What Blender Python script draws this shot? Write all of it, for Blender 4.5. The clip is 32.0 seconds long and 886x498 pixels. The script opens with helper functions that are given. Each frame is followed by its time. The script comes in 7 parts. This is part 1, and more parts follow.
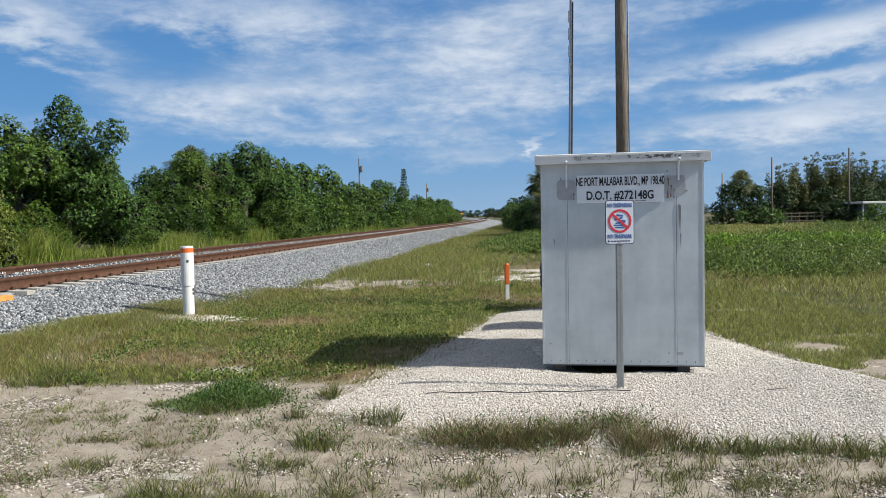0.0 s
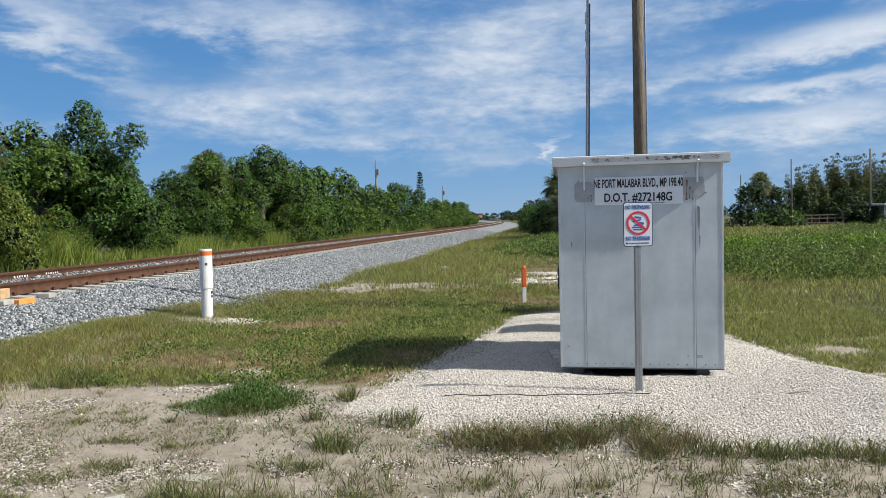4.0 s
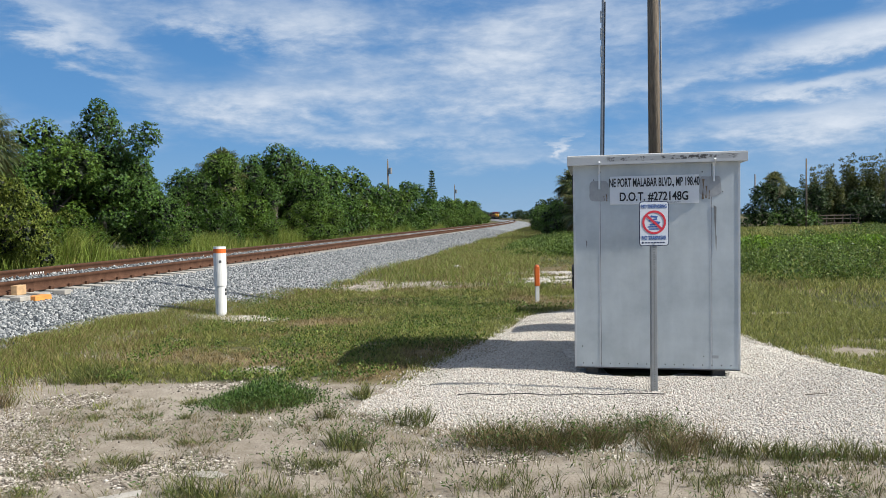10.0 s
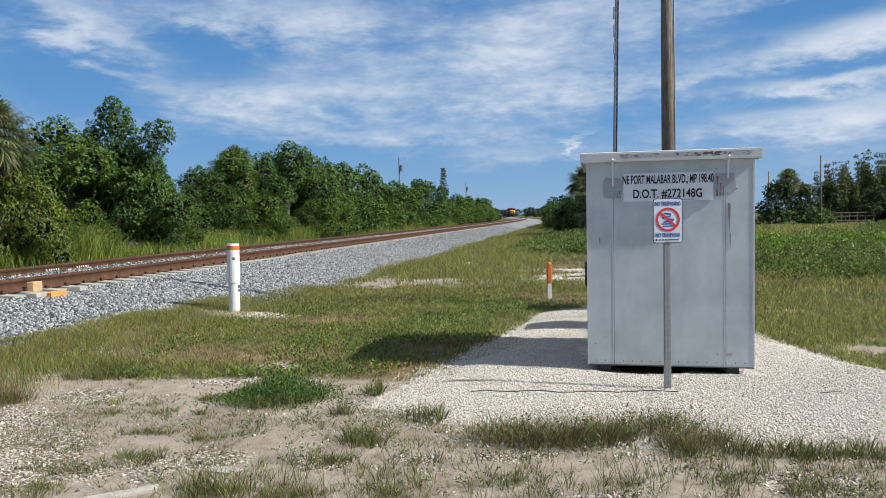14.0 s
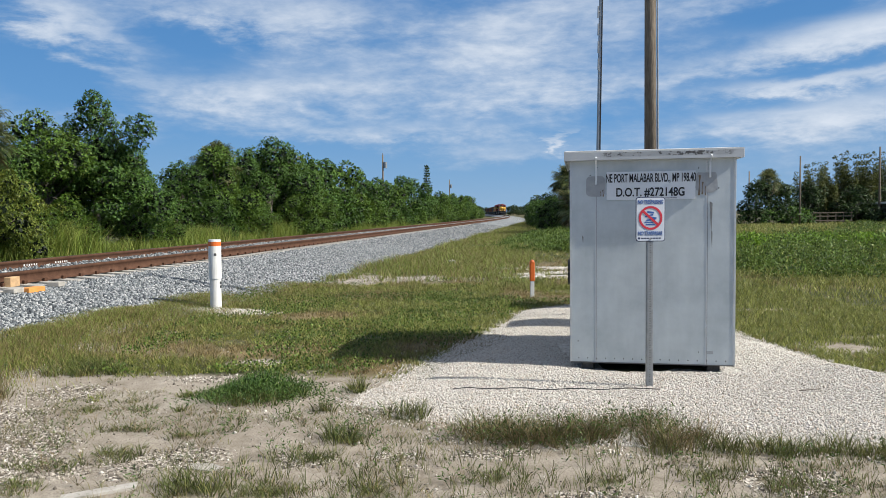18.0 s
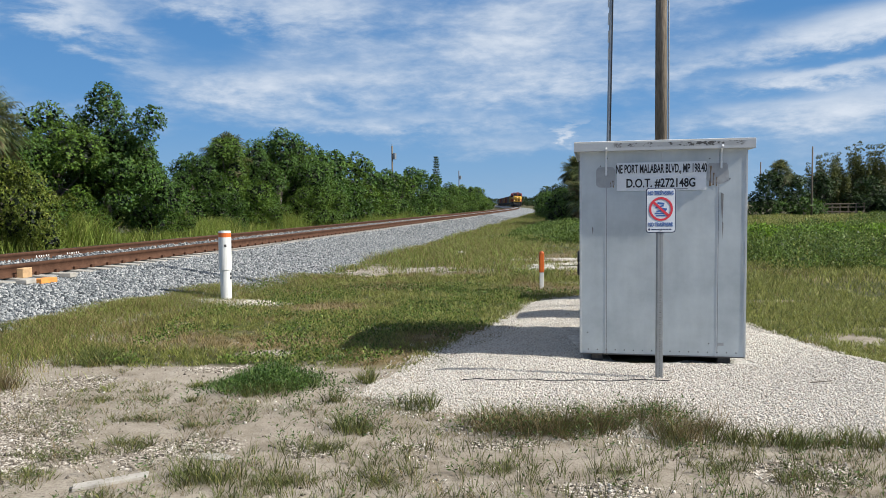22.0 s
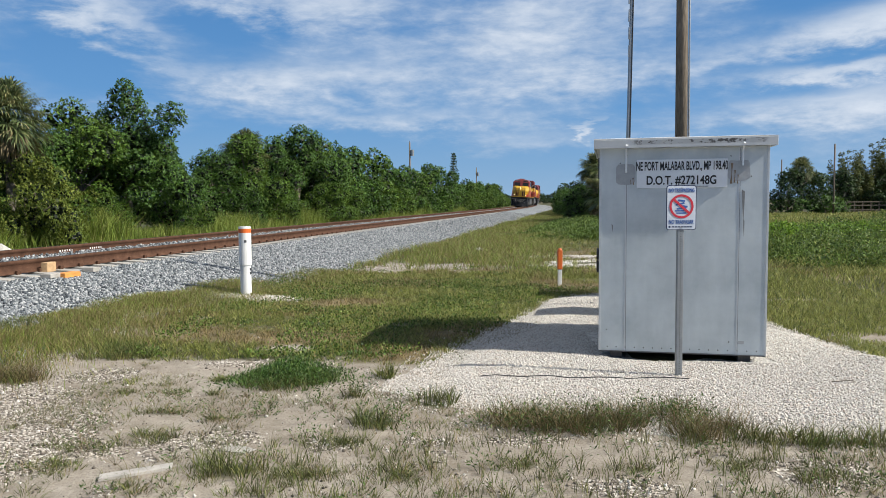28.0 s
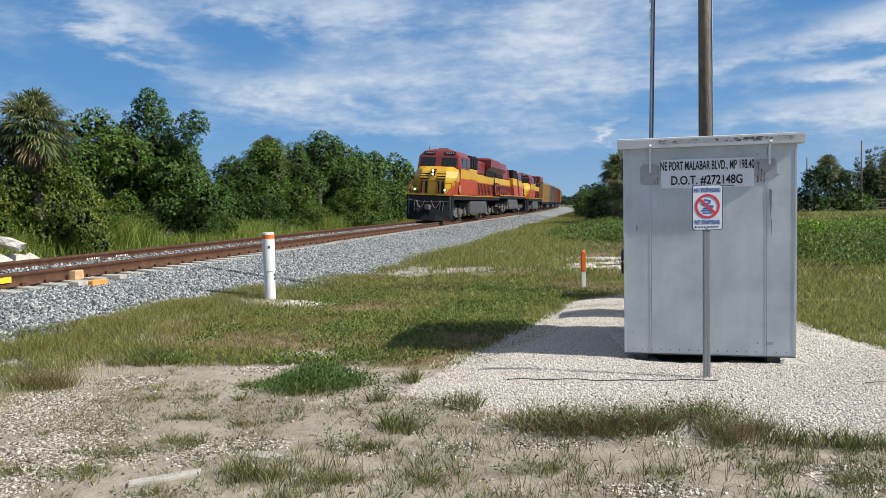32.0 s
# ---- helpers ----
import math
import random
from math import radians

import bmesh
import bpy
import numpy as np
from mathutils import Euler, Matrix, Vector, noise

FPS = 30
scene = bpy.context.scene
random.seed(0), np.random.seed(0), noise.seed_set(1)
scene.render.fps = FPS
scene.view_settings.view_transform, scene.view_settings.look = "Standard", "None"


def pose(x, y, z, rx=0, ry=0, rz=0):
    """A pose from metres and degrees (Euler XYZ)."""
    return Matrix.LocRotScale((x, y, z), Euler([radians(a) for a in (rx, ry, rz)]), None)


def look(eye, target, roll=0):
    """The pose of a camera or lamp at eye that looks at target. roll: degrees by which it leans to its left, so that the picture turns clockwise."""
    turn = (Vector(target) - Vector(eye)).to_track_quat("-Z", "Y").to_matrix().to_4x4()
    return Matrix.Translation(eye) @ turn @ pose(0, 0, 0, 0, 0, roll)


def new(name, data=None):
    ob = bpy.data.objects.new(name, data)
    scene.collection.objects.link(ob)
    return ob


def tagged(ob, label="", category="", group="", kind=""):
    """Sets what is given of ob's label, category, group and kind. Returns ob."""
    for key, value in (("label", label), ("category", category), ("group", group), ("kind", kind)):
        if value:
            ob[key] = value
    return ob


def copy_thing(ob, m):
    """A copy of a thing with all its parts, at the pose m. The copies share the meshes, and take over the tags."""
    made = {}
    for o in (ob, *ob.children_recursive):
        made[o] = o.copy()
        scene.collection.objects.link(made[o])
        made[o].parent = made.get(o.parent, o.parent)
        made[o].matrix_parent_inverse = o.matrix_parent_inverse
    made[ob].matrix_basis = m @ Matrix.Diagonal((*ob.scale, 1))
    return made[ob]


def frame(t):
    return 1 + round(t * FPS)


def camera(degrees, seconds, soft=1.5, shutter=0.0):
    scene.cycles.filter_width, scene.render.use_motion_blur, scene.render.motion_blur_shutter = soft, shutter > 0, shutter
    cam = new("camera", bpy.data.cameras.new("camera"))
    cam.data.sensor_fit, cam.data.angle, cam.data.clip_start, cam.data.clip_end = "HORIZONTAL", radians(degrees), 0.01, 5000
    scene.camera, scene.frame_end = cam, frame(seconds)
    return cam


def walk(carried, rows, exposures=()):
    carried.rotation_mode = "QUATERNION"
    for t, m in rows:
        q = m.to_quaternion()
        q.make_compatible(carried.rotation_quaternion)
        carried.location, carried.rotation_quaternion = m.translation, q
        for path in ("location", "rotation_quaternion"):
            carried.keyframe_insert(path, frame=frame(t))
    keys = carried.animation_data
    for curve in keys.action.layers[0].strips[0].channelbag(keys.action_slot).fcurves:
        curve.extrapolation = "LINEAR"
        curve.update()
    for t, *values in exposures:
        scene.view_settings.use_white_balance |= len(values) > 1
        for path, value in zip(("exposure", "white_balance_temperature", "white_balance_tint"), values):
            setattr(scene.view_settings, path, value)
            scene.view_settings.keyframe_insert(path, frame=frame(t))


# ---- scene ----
LENS = 62.0
cam = camera(LENS, 32.0, soft=0.6)
PATH = [
    (0, look((-0.001, -0.002, 1.861), (0.801, 19.962, 0.973), -1.12)),
    (0.5, look((0.001, -0.001, 1.859), (0.674, 19.970, 1.002), -1.18)),
    (1, look((-0.001, 0.000, 1.856), (0.560, 19.974, 1.002), -1.17)),
    (1.5, look((-0.004, -0.005, 1.856), (0.433, 19.973, 1.014), -1.25)),
    (2, look((-0.010, -0.006, 1.860), (0.312, 19.974, 1.040), -1.34)),
    (2.5, look((-0.014, 0.001, 1.859), (0.243, 19.983, 1.057), -1.39)),
    (3, look((-0.009, -0.004, 1.859), (0.246, 19.978, 1.061), -1.45)),
    (3.5, look((-0.010, -0.005, 1.857), (0.304, 19.976, 1.055), -1.40)),
    (5.5, look((-0.022, 0.014, 1.859), (0.401, 19.994, 1.058), -1.05)),
    (6, look((-0.025, 0.010, 1.853), (0.341, 19.989, 1.023), -0.98)),
    (6.5, look((-0.025, -0.003, 1.855), (0.250, 19.977, 0.997), -0.96)),
    (7, look((-0.028, -0.002, 1.856), (0.156, 19.979, 0.996), -1.02)),
    (7.5, look((-0.032, -0.002, 1.856), (0.056, 19.981, 1.026), -1.04)),
    (8, look((-0.042, 0.003, 1.858), (-0.022, 19.987, 1.052), -1.10)),
    (8.5, look((-0.049, 0.003, 1.855), (-0.060, 19.987, 1.073), -1.19)),
    (9, look((-0.044, 0.010, 1.856), (-0.054, 19.994, 1.070), -1.20)),
    (9.5, look((-0.041, 0.012, 1.857), (-0.023, 19.996, 1.055), -1.12)),
    (10, look((-0.044, 0.011, 1.855), (0.005, 19.993, 1.026), -1.03)),
    (10.5, look((-0.047, 0.019, 1.854), (0.002, 20.000, 0.991), -0.94)),
    (11, look((-0.050, 0.019, 1.849), (-0.020, 19.998, 0.942), -0.83)),
    (11.5, look((-0.053, 0.015, 1.849), (-0.080, 19.992, 0.899), -0.84)),
    (12, look((-0.053, 0.011, 1.850), (-0.156, 19.987, 0.871), -0.79)),
    (12.5, look((-0.057, 0.010, 1.850), (-0.232, 19.986, 0.870), -0.80)),
    (13, look((-0.062, -0.002, 1.851), (-0.300, 19.974, 0.894), -0.82)),
    (13.5, look((-0.061, -0.005, 1.851), (-0.340, 19.972, 0.933), -0.92)),
    (14, look((-0.064, -0.003, 1.853), (-0.320, 19.976, 0.957), -1.01)),
    (14.5, look((-0.066, -0.007, 1.854), (-0.233, 19.972, 0.941), -1.05)),
    (16.5, look((-0.070, 0.008, 1.851), (0.147, 19.984, 0.897), -0.65)),
    (17, look((-0.067, 0.019, 1.848), (0.158, 19.995, 0.891), -0.57)),
    (17.5, look((-0.072, 0.011, 1.852), (0.153, 19.986, 0.888), -0.58)),
    (18, look((-0.068, 0.011, 1.848), (0.133, 19.987, 0.877), -0.62)),
    (18.5, look((-0.069, 0.006, 1.850), (0.098, 19.980, 0.856), -0.66)),
    (19, look((-0.069, 0.005, 1.852), (0.055, 19.978, 0.829), -0.70)),
    (19.5, look((-0.070, 0.009, 1.848), (0.010, 19.981, 0.786), -0.65)),
    (20, look((-0.070, 0.012, 1.846), (-0.028, 19.982, 0.752), -0.64)),
    (20.5, look((-0.070, 0.014, 1.847), (-0.057, 19.982, 0.712), -0.59)),
    (21, look((-0.072, 0.017, 1.849), (-0.075, 19.983, 0.680), -0.61)),
    (21.5, look((-0.072, 0.018, 1.843), (-0.094, 19.983, 0.661), -0.64)),
    (22, look((-0.067, 0.018, 1.847), (-0.123, 19.981, 0.642), -0.65)),
    (22.5, look((-0.066, 0.016, 1.844), (-0.149, 19.979, 0.643), -0.67)),
    (23, look((-0.070, 0.019, 1.843), (-0.162, 19.983, 0.642), -0.66)),
    (23.5, look((-0.066, 0.026, 1.843), (-0.151, 19.989, 0.638), -0.61)),
    (24, look((-0.071, 0.027, 1.840), (-0.111, 19.990, 0.635), -0.53)),
    (24.5, look((-0.071, 0.020, 1.841), (-0.082, 19.984, 0.641), -0.50)),
    (25, look((-0.083, 0.021, 1.844), (-0.074, 19.985, 0.647), -0.45)),
    (25.5, look((-0.074, 0.018, 1.853), (-0.124, 19.982, 0.657), -0.43)),
    (27.5, look((-0.092, -0.001, 1.849), (-0.525, 19.954, 0.589), -0.38)),
    (28, look((-0.093, -0.012, 1.846), (-0.610, 19.940, 0.556), -0.45)),
    (28.5, look((-0.089, -0.021, 1.844), (-0.674, 19.927, 0.528), -0.52)),
    (29, look((-0.087, -0.018, 1.840), (-0.729, 19.928, 0.509), -0.52)),
    (29.5, look((-0.090, -0.018, 1.844), (-0.801, 19.925, 0.509), -0.52)),
    (30, look((-0.100, -0.014, 1.844), (-0.860, 19.927, 0.516), -0.45)),
    (30.5, look((-0.105, -0.007, 1.844), (-0.923, 19.933, 0.539), -0.46)),
    (31, look((-0.112, -0.005, 1.842), (-0.999, 19.935, 0.572), -0.57)),
    (31.5, look((-0.114, 0.001, 1.844), (-1.098, 19.938, 0.609), -0.85)),
    (32, look((-0.113, 0.008, 1.845), (-1.212, 19.942, 0.660), -1.27)),
]

walk(cam, PATH)

# ---------------------------------------------------------------- light
SUN = Vector((2.92, -0.85, 2.55)).normalized()
SUN_EL = math.asin(SUN.z)
SUN_AZ = math.atan2(SUN.x, SUN.y)
sun_data = bpy.data.lights.new("sun", "SUN")
sun_data.energy, sun_data.angle, sun_data.color = 5.0, radians(0.53), (1.0, 0.955, 0.865)
sun = new("sun", sun_data)
sun.matrix_world = look((0, 0, 30), Vector((0, 0, 30)) - SUN)
scene.view_settings.exposure = 0.63


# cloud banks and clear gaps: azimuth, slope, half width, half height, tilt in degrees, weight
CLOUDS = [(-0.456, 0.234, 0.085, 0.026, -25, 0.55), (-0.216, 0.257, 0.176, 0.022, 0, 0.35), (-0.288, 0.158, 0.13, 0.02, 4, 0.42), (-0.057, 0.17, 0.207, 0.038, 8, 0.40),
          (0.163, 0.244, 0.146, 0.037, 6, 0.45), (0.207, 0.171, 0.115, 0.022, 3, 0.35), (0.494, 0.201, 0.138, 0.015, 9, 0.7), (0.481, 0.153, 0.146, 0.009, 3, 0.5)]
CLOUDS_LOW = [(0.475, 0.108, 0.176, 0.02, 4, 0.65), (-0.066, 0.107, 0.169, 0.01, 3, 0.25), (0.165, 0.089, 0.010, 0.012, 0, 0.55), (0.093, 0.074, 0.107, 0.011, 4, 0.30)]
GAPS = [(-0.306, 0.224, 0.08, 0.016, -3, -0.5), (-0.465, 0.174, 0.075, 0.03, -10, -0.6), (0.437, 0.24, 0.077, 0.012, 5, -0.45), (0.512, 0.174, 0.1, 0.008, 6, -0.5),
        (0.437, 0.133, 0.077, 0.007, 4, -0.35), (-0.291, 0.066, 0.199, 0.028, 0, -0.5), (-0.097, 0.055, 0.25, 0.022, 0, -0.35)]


def sky_world():
    """Clear sky with broken sheets of thin cloud, denser in the banks above."""
    w = bpy.data.worlds.new("sky")
    scene.world = w
    w.use_nodes = True
    nt = w.node_tree
    nt.nodes.clear()
    N, L = nt.nodes.new, nt.links.new
    out, bg, sky = N("ShaderNodeOutputWorld"), N("ShaderNodeBackground"), N("ShaderNodeTexSky")
    sky.sky_type, sky.sun_disc = "NISHITA", False
    sky.sun_elevation, sky.sun_rotation = SUN_EL, SUN_AZ
    sky.air_density, sky.dust_density, sky.ozone_density = 1.0, 0.1, 4.0
    tc, sep = N("ShaderNodeTexCoord"), N("ShaderNodeSeparateXYZ")
    L(tc.outputs["Generated"], sep.inputs[0])

    def m(op, a, b=None, c=None, clamp=False):
        n = N("ShaderNodeMath")
        n.operation, n.use_clamp = op, clamp
        for i, v in enumerate((a, b, c)):
            if v is None:
                continue
            if isinstance(v, (int, float)):
                n.inputs[i].default_value = v
            else:
                L(v, n.inputs[i])
        return n.outputs[0]

    # azimuth and slope above the horizon
    flat = m("SQRT", m("ADD", m("MULTIPLY", sep.outputs[0], sep.outputs[0]), m("MULTIPLY", sep.outputs[1], sep.outputs[1])))
    az = m("ARCTAN2", sep.outputs[0], sep.outputs[1])
    slope = m("MINIMUM", m("DIVIDE", m("MAXIMUM", sep.outputs[2], 0.0), m("MAXIMUM", flat, 0.02)), 2.0)
    comb = N("ShaderNodeCombineXYZ")
    L(az, comb.inputs[0]), L(slope, comb.inputs[1])

    def noise_tex(scale, detail, rough, stretch, offset, turn, distortion=0.0):
        mp, t = N("ShaderNodeMapping"), N("ShaderNodeTexNoise")
        mp.inputs["Scale"].default_value = stretch
        mp.inputs["Location"].default_value = offset
        mp.inputs["Rotation"].default_value = (0, 0, radians(turn))
        L(comb.outputs[0], mp.inputs[0]), L(mp.outputs[0], t.inputs["Vector"])
        t.inputs["Scale"].default_value, t.inputs["Detail"].default_value = scale, detail
        t.inputs["Roughness"].default_value, t.inputs["Distortion"].default_value = rough, distortion
        return t.outputs["Fac"]

    big = noise_tex(3.2, 5, 0.55, (1.0, 3.4, 1), (3.1, 1.4, 0), -1, 0.3)
    mid = noise_tex(7.5, 9, 0.60, (1.0, 3.0, 1), (7.3, 2.2, 0), -2, 0.25)
    fine = noise_tex(30.0, 6, 0.6, (1.0, 2.6, 1), (1.0, 5.0, 0), -3, 0.2)
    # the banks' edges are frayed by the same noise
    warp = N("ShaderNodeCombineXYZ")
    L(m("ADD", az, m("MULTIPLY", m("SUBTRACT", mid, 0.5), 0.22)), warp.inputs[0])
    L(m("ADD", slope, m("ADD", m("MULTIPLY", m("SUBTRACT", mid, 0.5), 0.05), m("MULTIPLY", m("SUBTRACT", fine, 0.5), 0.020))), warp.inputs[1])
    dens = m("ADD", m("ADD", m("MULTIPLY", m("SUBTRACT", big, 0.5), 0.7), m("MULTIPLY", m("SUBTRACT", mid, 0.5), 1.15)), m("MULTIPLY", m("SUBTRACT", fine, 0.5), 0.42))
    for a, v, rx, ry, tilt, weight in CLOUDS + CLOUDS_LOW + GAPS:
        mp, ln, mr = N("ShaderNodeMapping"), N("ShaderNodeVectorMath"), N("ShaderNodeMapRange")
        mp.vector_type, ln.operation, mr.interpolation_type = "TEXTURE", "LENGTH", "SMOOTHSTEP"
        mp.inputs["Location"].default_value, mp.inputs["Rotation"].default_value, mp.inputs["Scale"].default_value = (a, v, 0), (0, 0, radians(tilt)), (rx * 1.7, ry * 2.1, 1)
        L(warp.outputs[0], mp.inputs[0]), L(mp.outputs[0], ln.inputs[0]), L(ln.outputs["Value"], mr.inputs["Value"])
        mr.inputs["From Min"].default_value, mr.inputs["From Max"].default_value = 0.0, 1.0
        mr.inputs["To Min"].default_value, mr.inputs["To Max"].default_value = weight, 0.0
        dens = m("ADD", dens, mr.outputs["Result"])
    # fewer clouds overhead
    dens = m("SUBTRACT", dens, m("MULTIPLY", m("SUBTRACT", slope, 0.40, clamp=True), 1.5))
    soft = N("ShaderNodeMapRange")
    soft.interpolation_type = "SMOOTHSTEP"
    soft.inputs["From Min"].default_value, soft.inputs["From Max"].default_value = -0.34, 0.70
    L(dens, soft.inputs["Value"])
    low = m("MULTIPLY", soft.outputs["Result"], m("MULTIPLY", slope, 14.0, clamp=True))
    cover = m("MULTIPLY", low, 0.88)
    tint = N("ShaderNodeMix")
    tint.data_type = "RGBA"
    tint.inputs[6].default_value = (5.2, 6.6, 8.6, 1)
    tint.inputs[7].default_value = (9.9, 10.6, 11.6, 1)
    L(m("ADD", m("MULTIPLY", dens, 0.85), m("MULTIPLY", m("SUBTRACT", fine, 0.42), 0.9), clamp=True), tint.inputs[0])
    # the clear part, drawn towards a deep humid blue
    grad = N("ShaderNodeValToRGB")
    for e, (pos, col) in zip((grad.color_ramp.elements[0], grad.color_ramp.elements[1], grad.color_ramp.elements.new(0.12), grad.color_ramp.elements.new(0.4)),
                             ((0.0, (0.32, 0.55, 0.84, 1)), (0.9, (0.012, 0.060, 0.22, 1)), (0.12, (0.16, 0.41, 0.80, 1)), (0.4, (0.045, 0.21, 0.58, 1)))):
        e.position, e.color = pos, col
    L(sep.outputs[2], grad.inputs[0])
    deep = N("ShaderNodeMix")
    deep.data_type, deep.blend_type = "RGBA", "MULTIPLY"
    deep.inputs[0].default_value = 1.0
    L(grad.outputs[0], deep.inputs[6])
    deep.inputs[7].default_value = (10.2, 10.2, 10.2, 1)
    clear = N("ShaderNodeMix")
    clear.data_type = "RGBA"
    clear.inputs[0].default_value = 0.92
    L(sky.outputs[0], clear.inputs[6]), L(deep.outputs[2], clear.inputs[7])
    blend = N("ShaderNodeMix")
    blend.data_type = "RGBA"
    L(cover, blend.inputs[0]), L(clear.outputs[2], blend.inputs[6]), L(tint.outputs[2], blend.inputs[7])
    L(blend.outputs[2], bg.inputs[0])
    bg.inputs[1].default_value = 0.0515
    L(bg.outputs[0], out.inputs[0])


sky_world()

# ---------------------------------------------------------------- materials


class Mat:
    """A small node-material builder."""

    def __init__(self, name):
        self.mat = bpy.data.materials.new(name)
        self.mat.use_nodes = True
        self.nt = self.mat.node_tree
        self.b = self.nt.nodes["Principled BSDF"]
        self.tc = self.nt.nodes.new("ShaderNodeTexCoord")

    def node(self, kind):
        return self.nt.nodes.new(kind)

    def link(self, a, b):
        self.nt.links.new(a, b)

    def noise(self, scale, detail=4, rough=0.55, stretch=None, coords="Object"):
        t = self.node("ShaderNodeTexNoise")
        t.inputs["Scale"].default_value, t.inputs["Detail"].default_value, t.inputs["Roughness"].default_value = scale, detail, rough
        if stretch:
            mp = self.node("ShaderNodeMapping")
            mp.inputs["Scale"].default_value = stretch
            self.link(self.tc.outputs[coords], mp.inputs[0])
            self.link(mp.outputs[0], t.inputs["Vector"])
        else:
            self.link(self.tc.outputs[coords], t.inputs["Vector"])
        return t.outputs["Fac"]

    def ramp(self, fac, *stops):
        r = self.node("ShaderNodeValToRGB")
        while len(r.color_ramp.elements) < len(stops):
            r.color_ramp.elements.new(0.5)
        for e, (pos, col) in zip(r.color_ramp.elements, stops):
            e.position = pos
            e.color = (*col, 1) if len(col) == 3 else col
        self.link(fac, r.inputs[0])
        return r.outputs[0]

    def mix(self, fac, a, b, mode="MIX"):
        n = self.node("ShaderNodeMix")
        n.data_type, n.blend_type = "RGBA", mode
        for sock, v in ((n.inputs[0], fac), (n.inputs[6], a), (n.inputs[7], b)):
            if isinstance(v, (int, float)):
                sock.default_value = v
            elif isinstance(v, tuple):
                sock.default_value = (*v, 1)
            else:
                self.link(v, sock)
        return n.outputs[2]

    def math(self, op, a, b=0.0, clamp=False):
        n = self.node("ShaderNodeMath")
        n.operation, n.use_clamp = op, clamp
        for sock, v in zip(n.inputs, (a, b)):
            if isinstance(v, (int, float)):
                sock.default_value = v
            else:
                self.link(v, sock)
        return n.outputs[0]

    def island(self):
        return self.node("ShaderNodeNewGeometry").outputs["Random Per Island"]

    def each(self):
        return self.node("ShaderNodeObjectInfo").outputs["Random"]

    def bump(self, height, strength=0.4, distance=0.01):
        n = self.node("ShaderNodeBump")
        n.inputs["Strength"].default_value, n.inputs["Distance"].default_value = strength, distance
        self.link(height, n.inputs["Height"])
        self.link(n.outputs[0], self.b.inputs["Normal"])

    def done(self, color, rough=0.7, metal=0.0, spec=None):
        for key, v in (("Base Color", color), ("Roughness", rough), ("Metallic", metal)):
            if isinstance(v, (int, float)):
                self.b.inputs[key].default_value = v
            elif isinstance(v, tuple):
                self.b.inputs[key].default_value = (*v, 1)
            else:
                self.link(v, self.b.inputs[key])
        if spec is not None:
            self.b.inputs["Specular IOR Level"].default_value = spec
        return self.mat


def simple(name, col, rough=0.6, metal=0.0, vary=0.12, scale=6.0, bump=0.0):
    """Plain paint or plastic, with faint blotches and dirt at two scales."""
    k = Mat(name)
    n = k.noise(scale, 5)
    n2 = k.noise(scale * 9, 3)
    dark = tuple(c * (1 - vary * 1.6) for c in col)
    lite = tuple(min(1, c * (1 + vary)) for c in col)
    c = k.ramp(k.math("ADD", k.math("MULTIPLY", n, 0.7), k.math("MULTIPLY", n2, 0.3)), (0.3, dark), (0.7, lite))
    if bump:
        k.bump(n2, bump, 0.004)
    return k.done(c, rough, metal)


def leafy(name, dark, lite, yellow, trans=0.15, share=0.12, patch=0.45):
    k = Mat(name)
    r = k.island()
    c = k.ramp(r, (0.0, tuple(v * 0.6 for v in dark)), (0.25, dark), (0.6, lite), (1.0 - share, lite), (1.0, yellow))
    n = k.ramp(k.noise(patch, 4), (0.35, (0, 0, 0)), (0.65, (1, 1, 1)))
    c = k.mix(k.math("MULTIPLY", n, 0.5), c, dark)
    k.done(c, 0.55, 0.0, 0.3)
    t, add = k.node("ShaderNodeBsdfTranslucent"), k.node("ShaderNodeMixShader")
    k.link(k.mix(0.35, c, yellow), t.inputs[0])
    add.inputs[0].default_value = trans
    k.link(k.b.outputs[0], add.inputs[1])
    k.link(t.outputs[0], add.inputs[2])
    k.link(add.outputs[0], k.nt.nodes["Material Output"].inputs[0])
    return k.mat


LEAF = leafy("broad_leaves", (0.022, 0.056, 0.011), (0.085, 0.180, 0.028), (0.170, 0.250, 0.048), 0.26)
LEAF_VINE = leafy("vine_leaves", (0.034, 0.078, 0.011), (0.120, 0.222, 0.028), (0.225, 0.285, 0.055), 0.26)
LEAF_YELLOW = leafy("yellow_green_vines", (0.055, 0.085, 0.012), (0.165, 0.225, 0.030), (0.280, 0.285, 0.060), 0.26, 0.25)
LEAF_DARK = leafy("dark_leaves", (0.015, 0.036, 0.010), (0.048, 0.095, 0.021), (0.100, 0.140, 0.042))
LEAF_BAMBOO = leafy("bamboo_leaves", (0.034, 0.050, 0.012), (0.112, 0.140, 0.031), (0.230, 0.220, 0.070), 0.22, 0.22)
# near black: the shade inside the crowns is put into the leaf colour
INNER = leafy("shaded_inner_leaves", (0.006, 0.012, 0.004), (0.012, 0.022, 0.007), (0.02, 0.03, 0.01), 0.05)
PALM = leafy("palm_fronds", (0.032, 0.054, 0.018), (0.130, 0.170, 0.060), (0.340, 0.310, 0.140), 0.24, 0.2)
PALM_DRY = leafy("dry_palm_fronds", (0.104, 0.074, 0.037), (0.207, 0.155, 0.074), (0.281, 0.222, 0.118), 0.2)
GRASS = leafy("grass_blades", (0.062, 0.088, 0.016), (0.265, 0.300, 0.056), (0.470, 0.430, 0.170), 0.30, 0.28, 3.0)
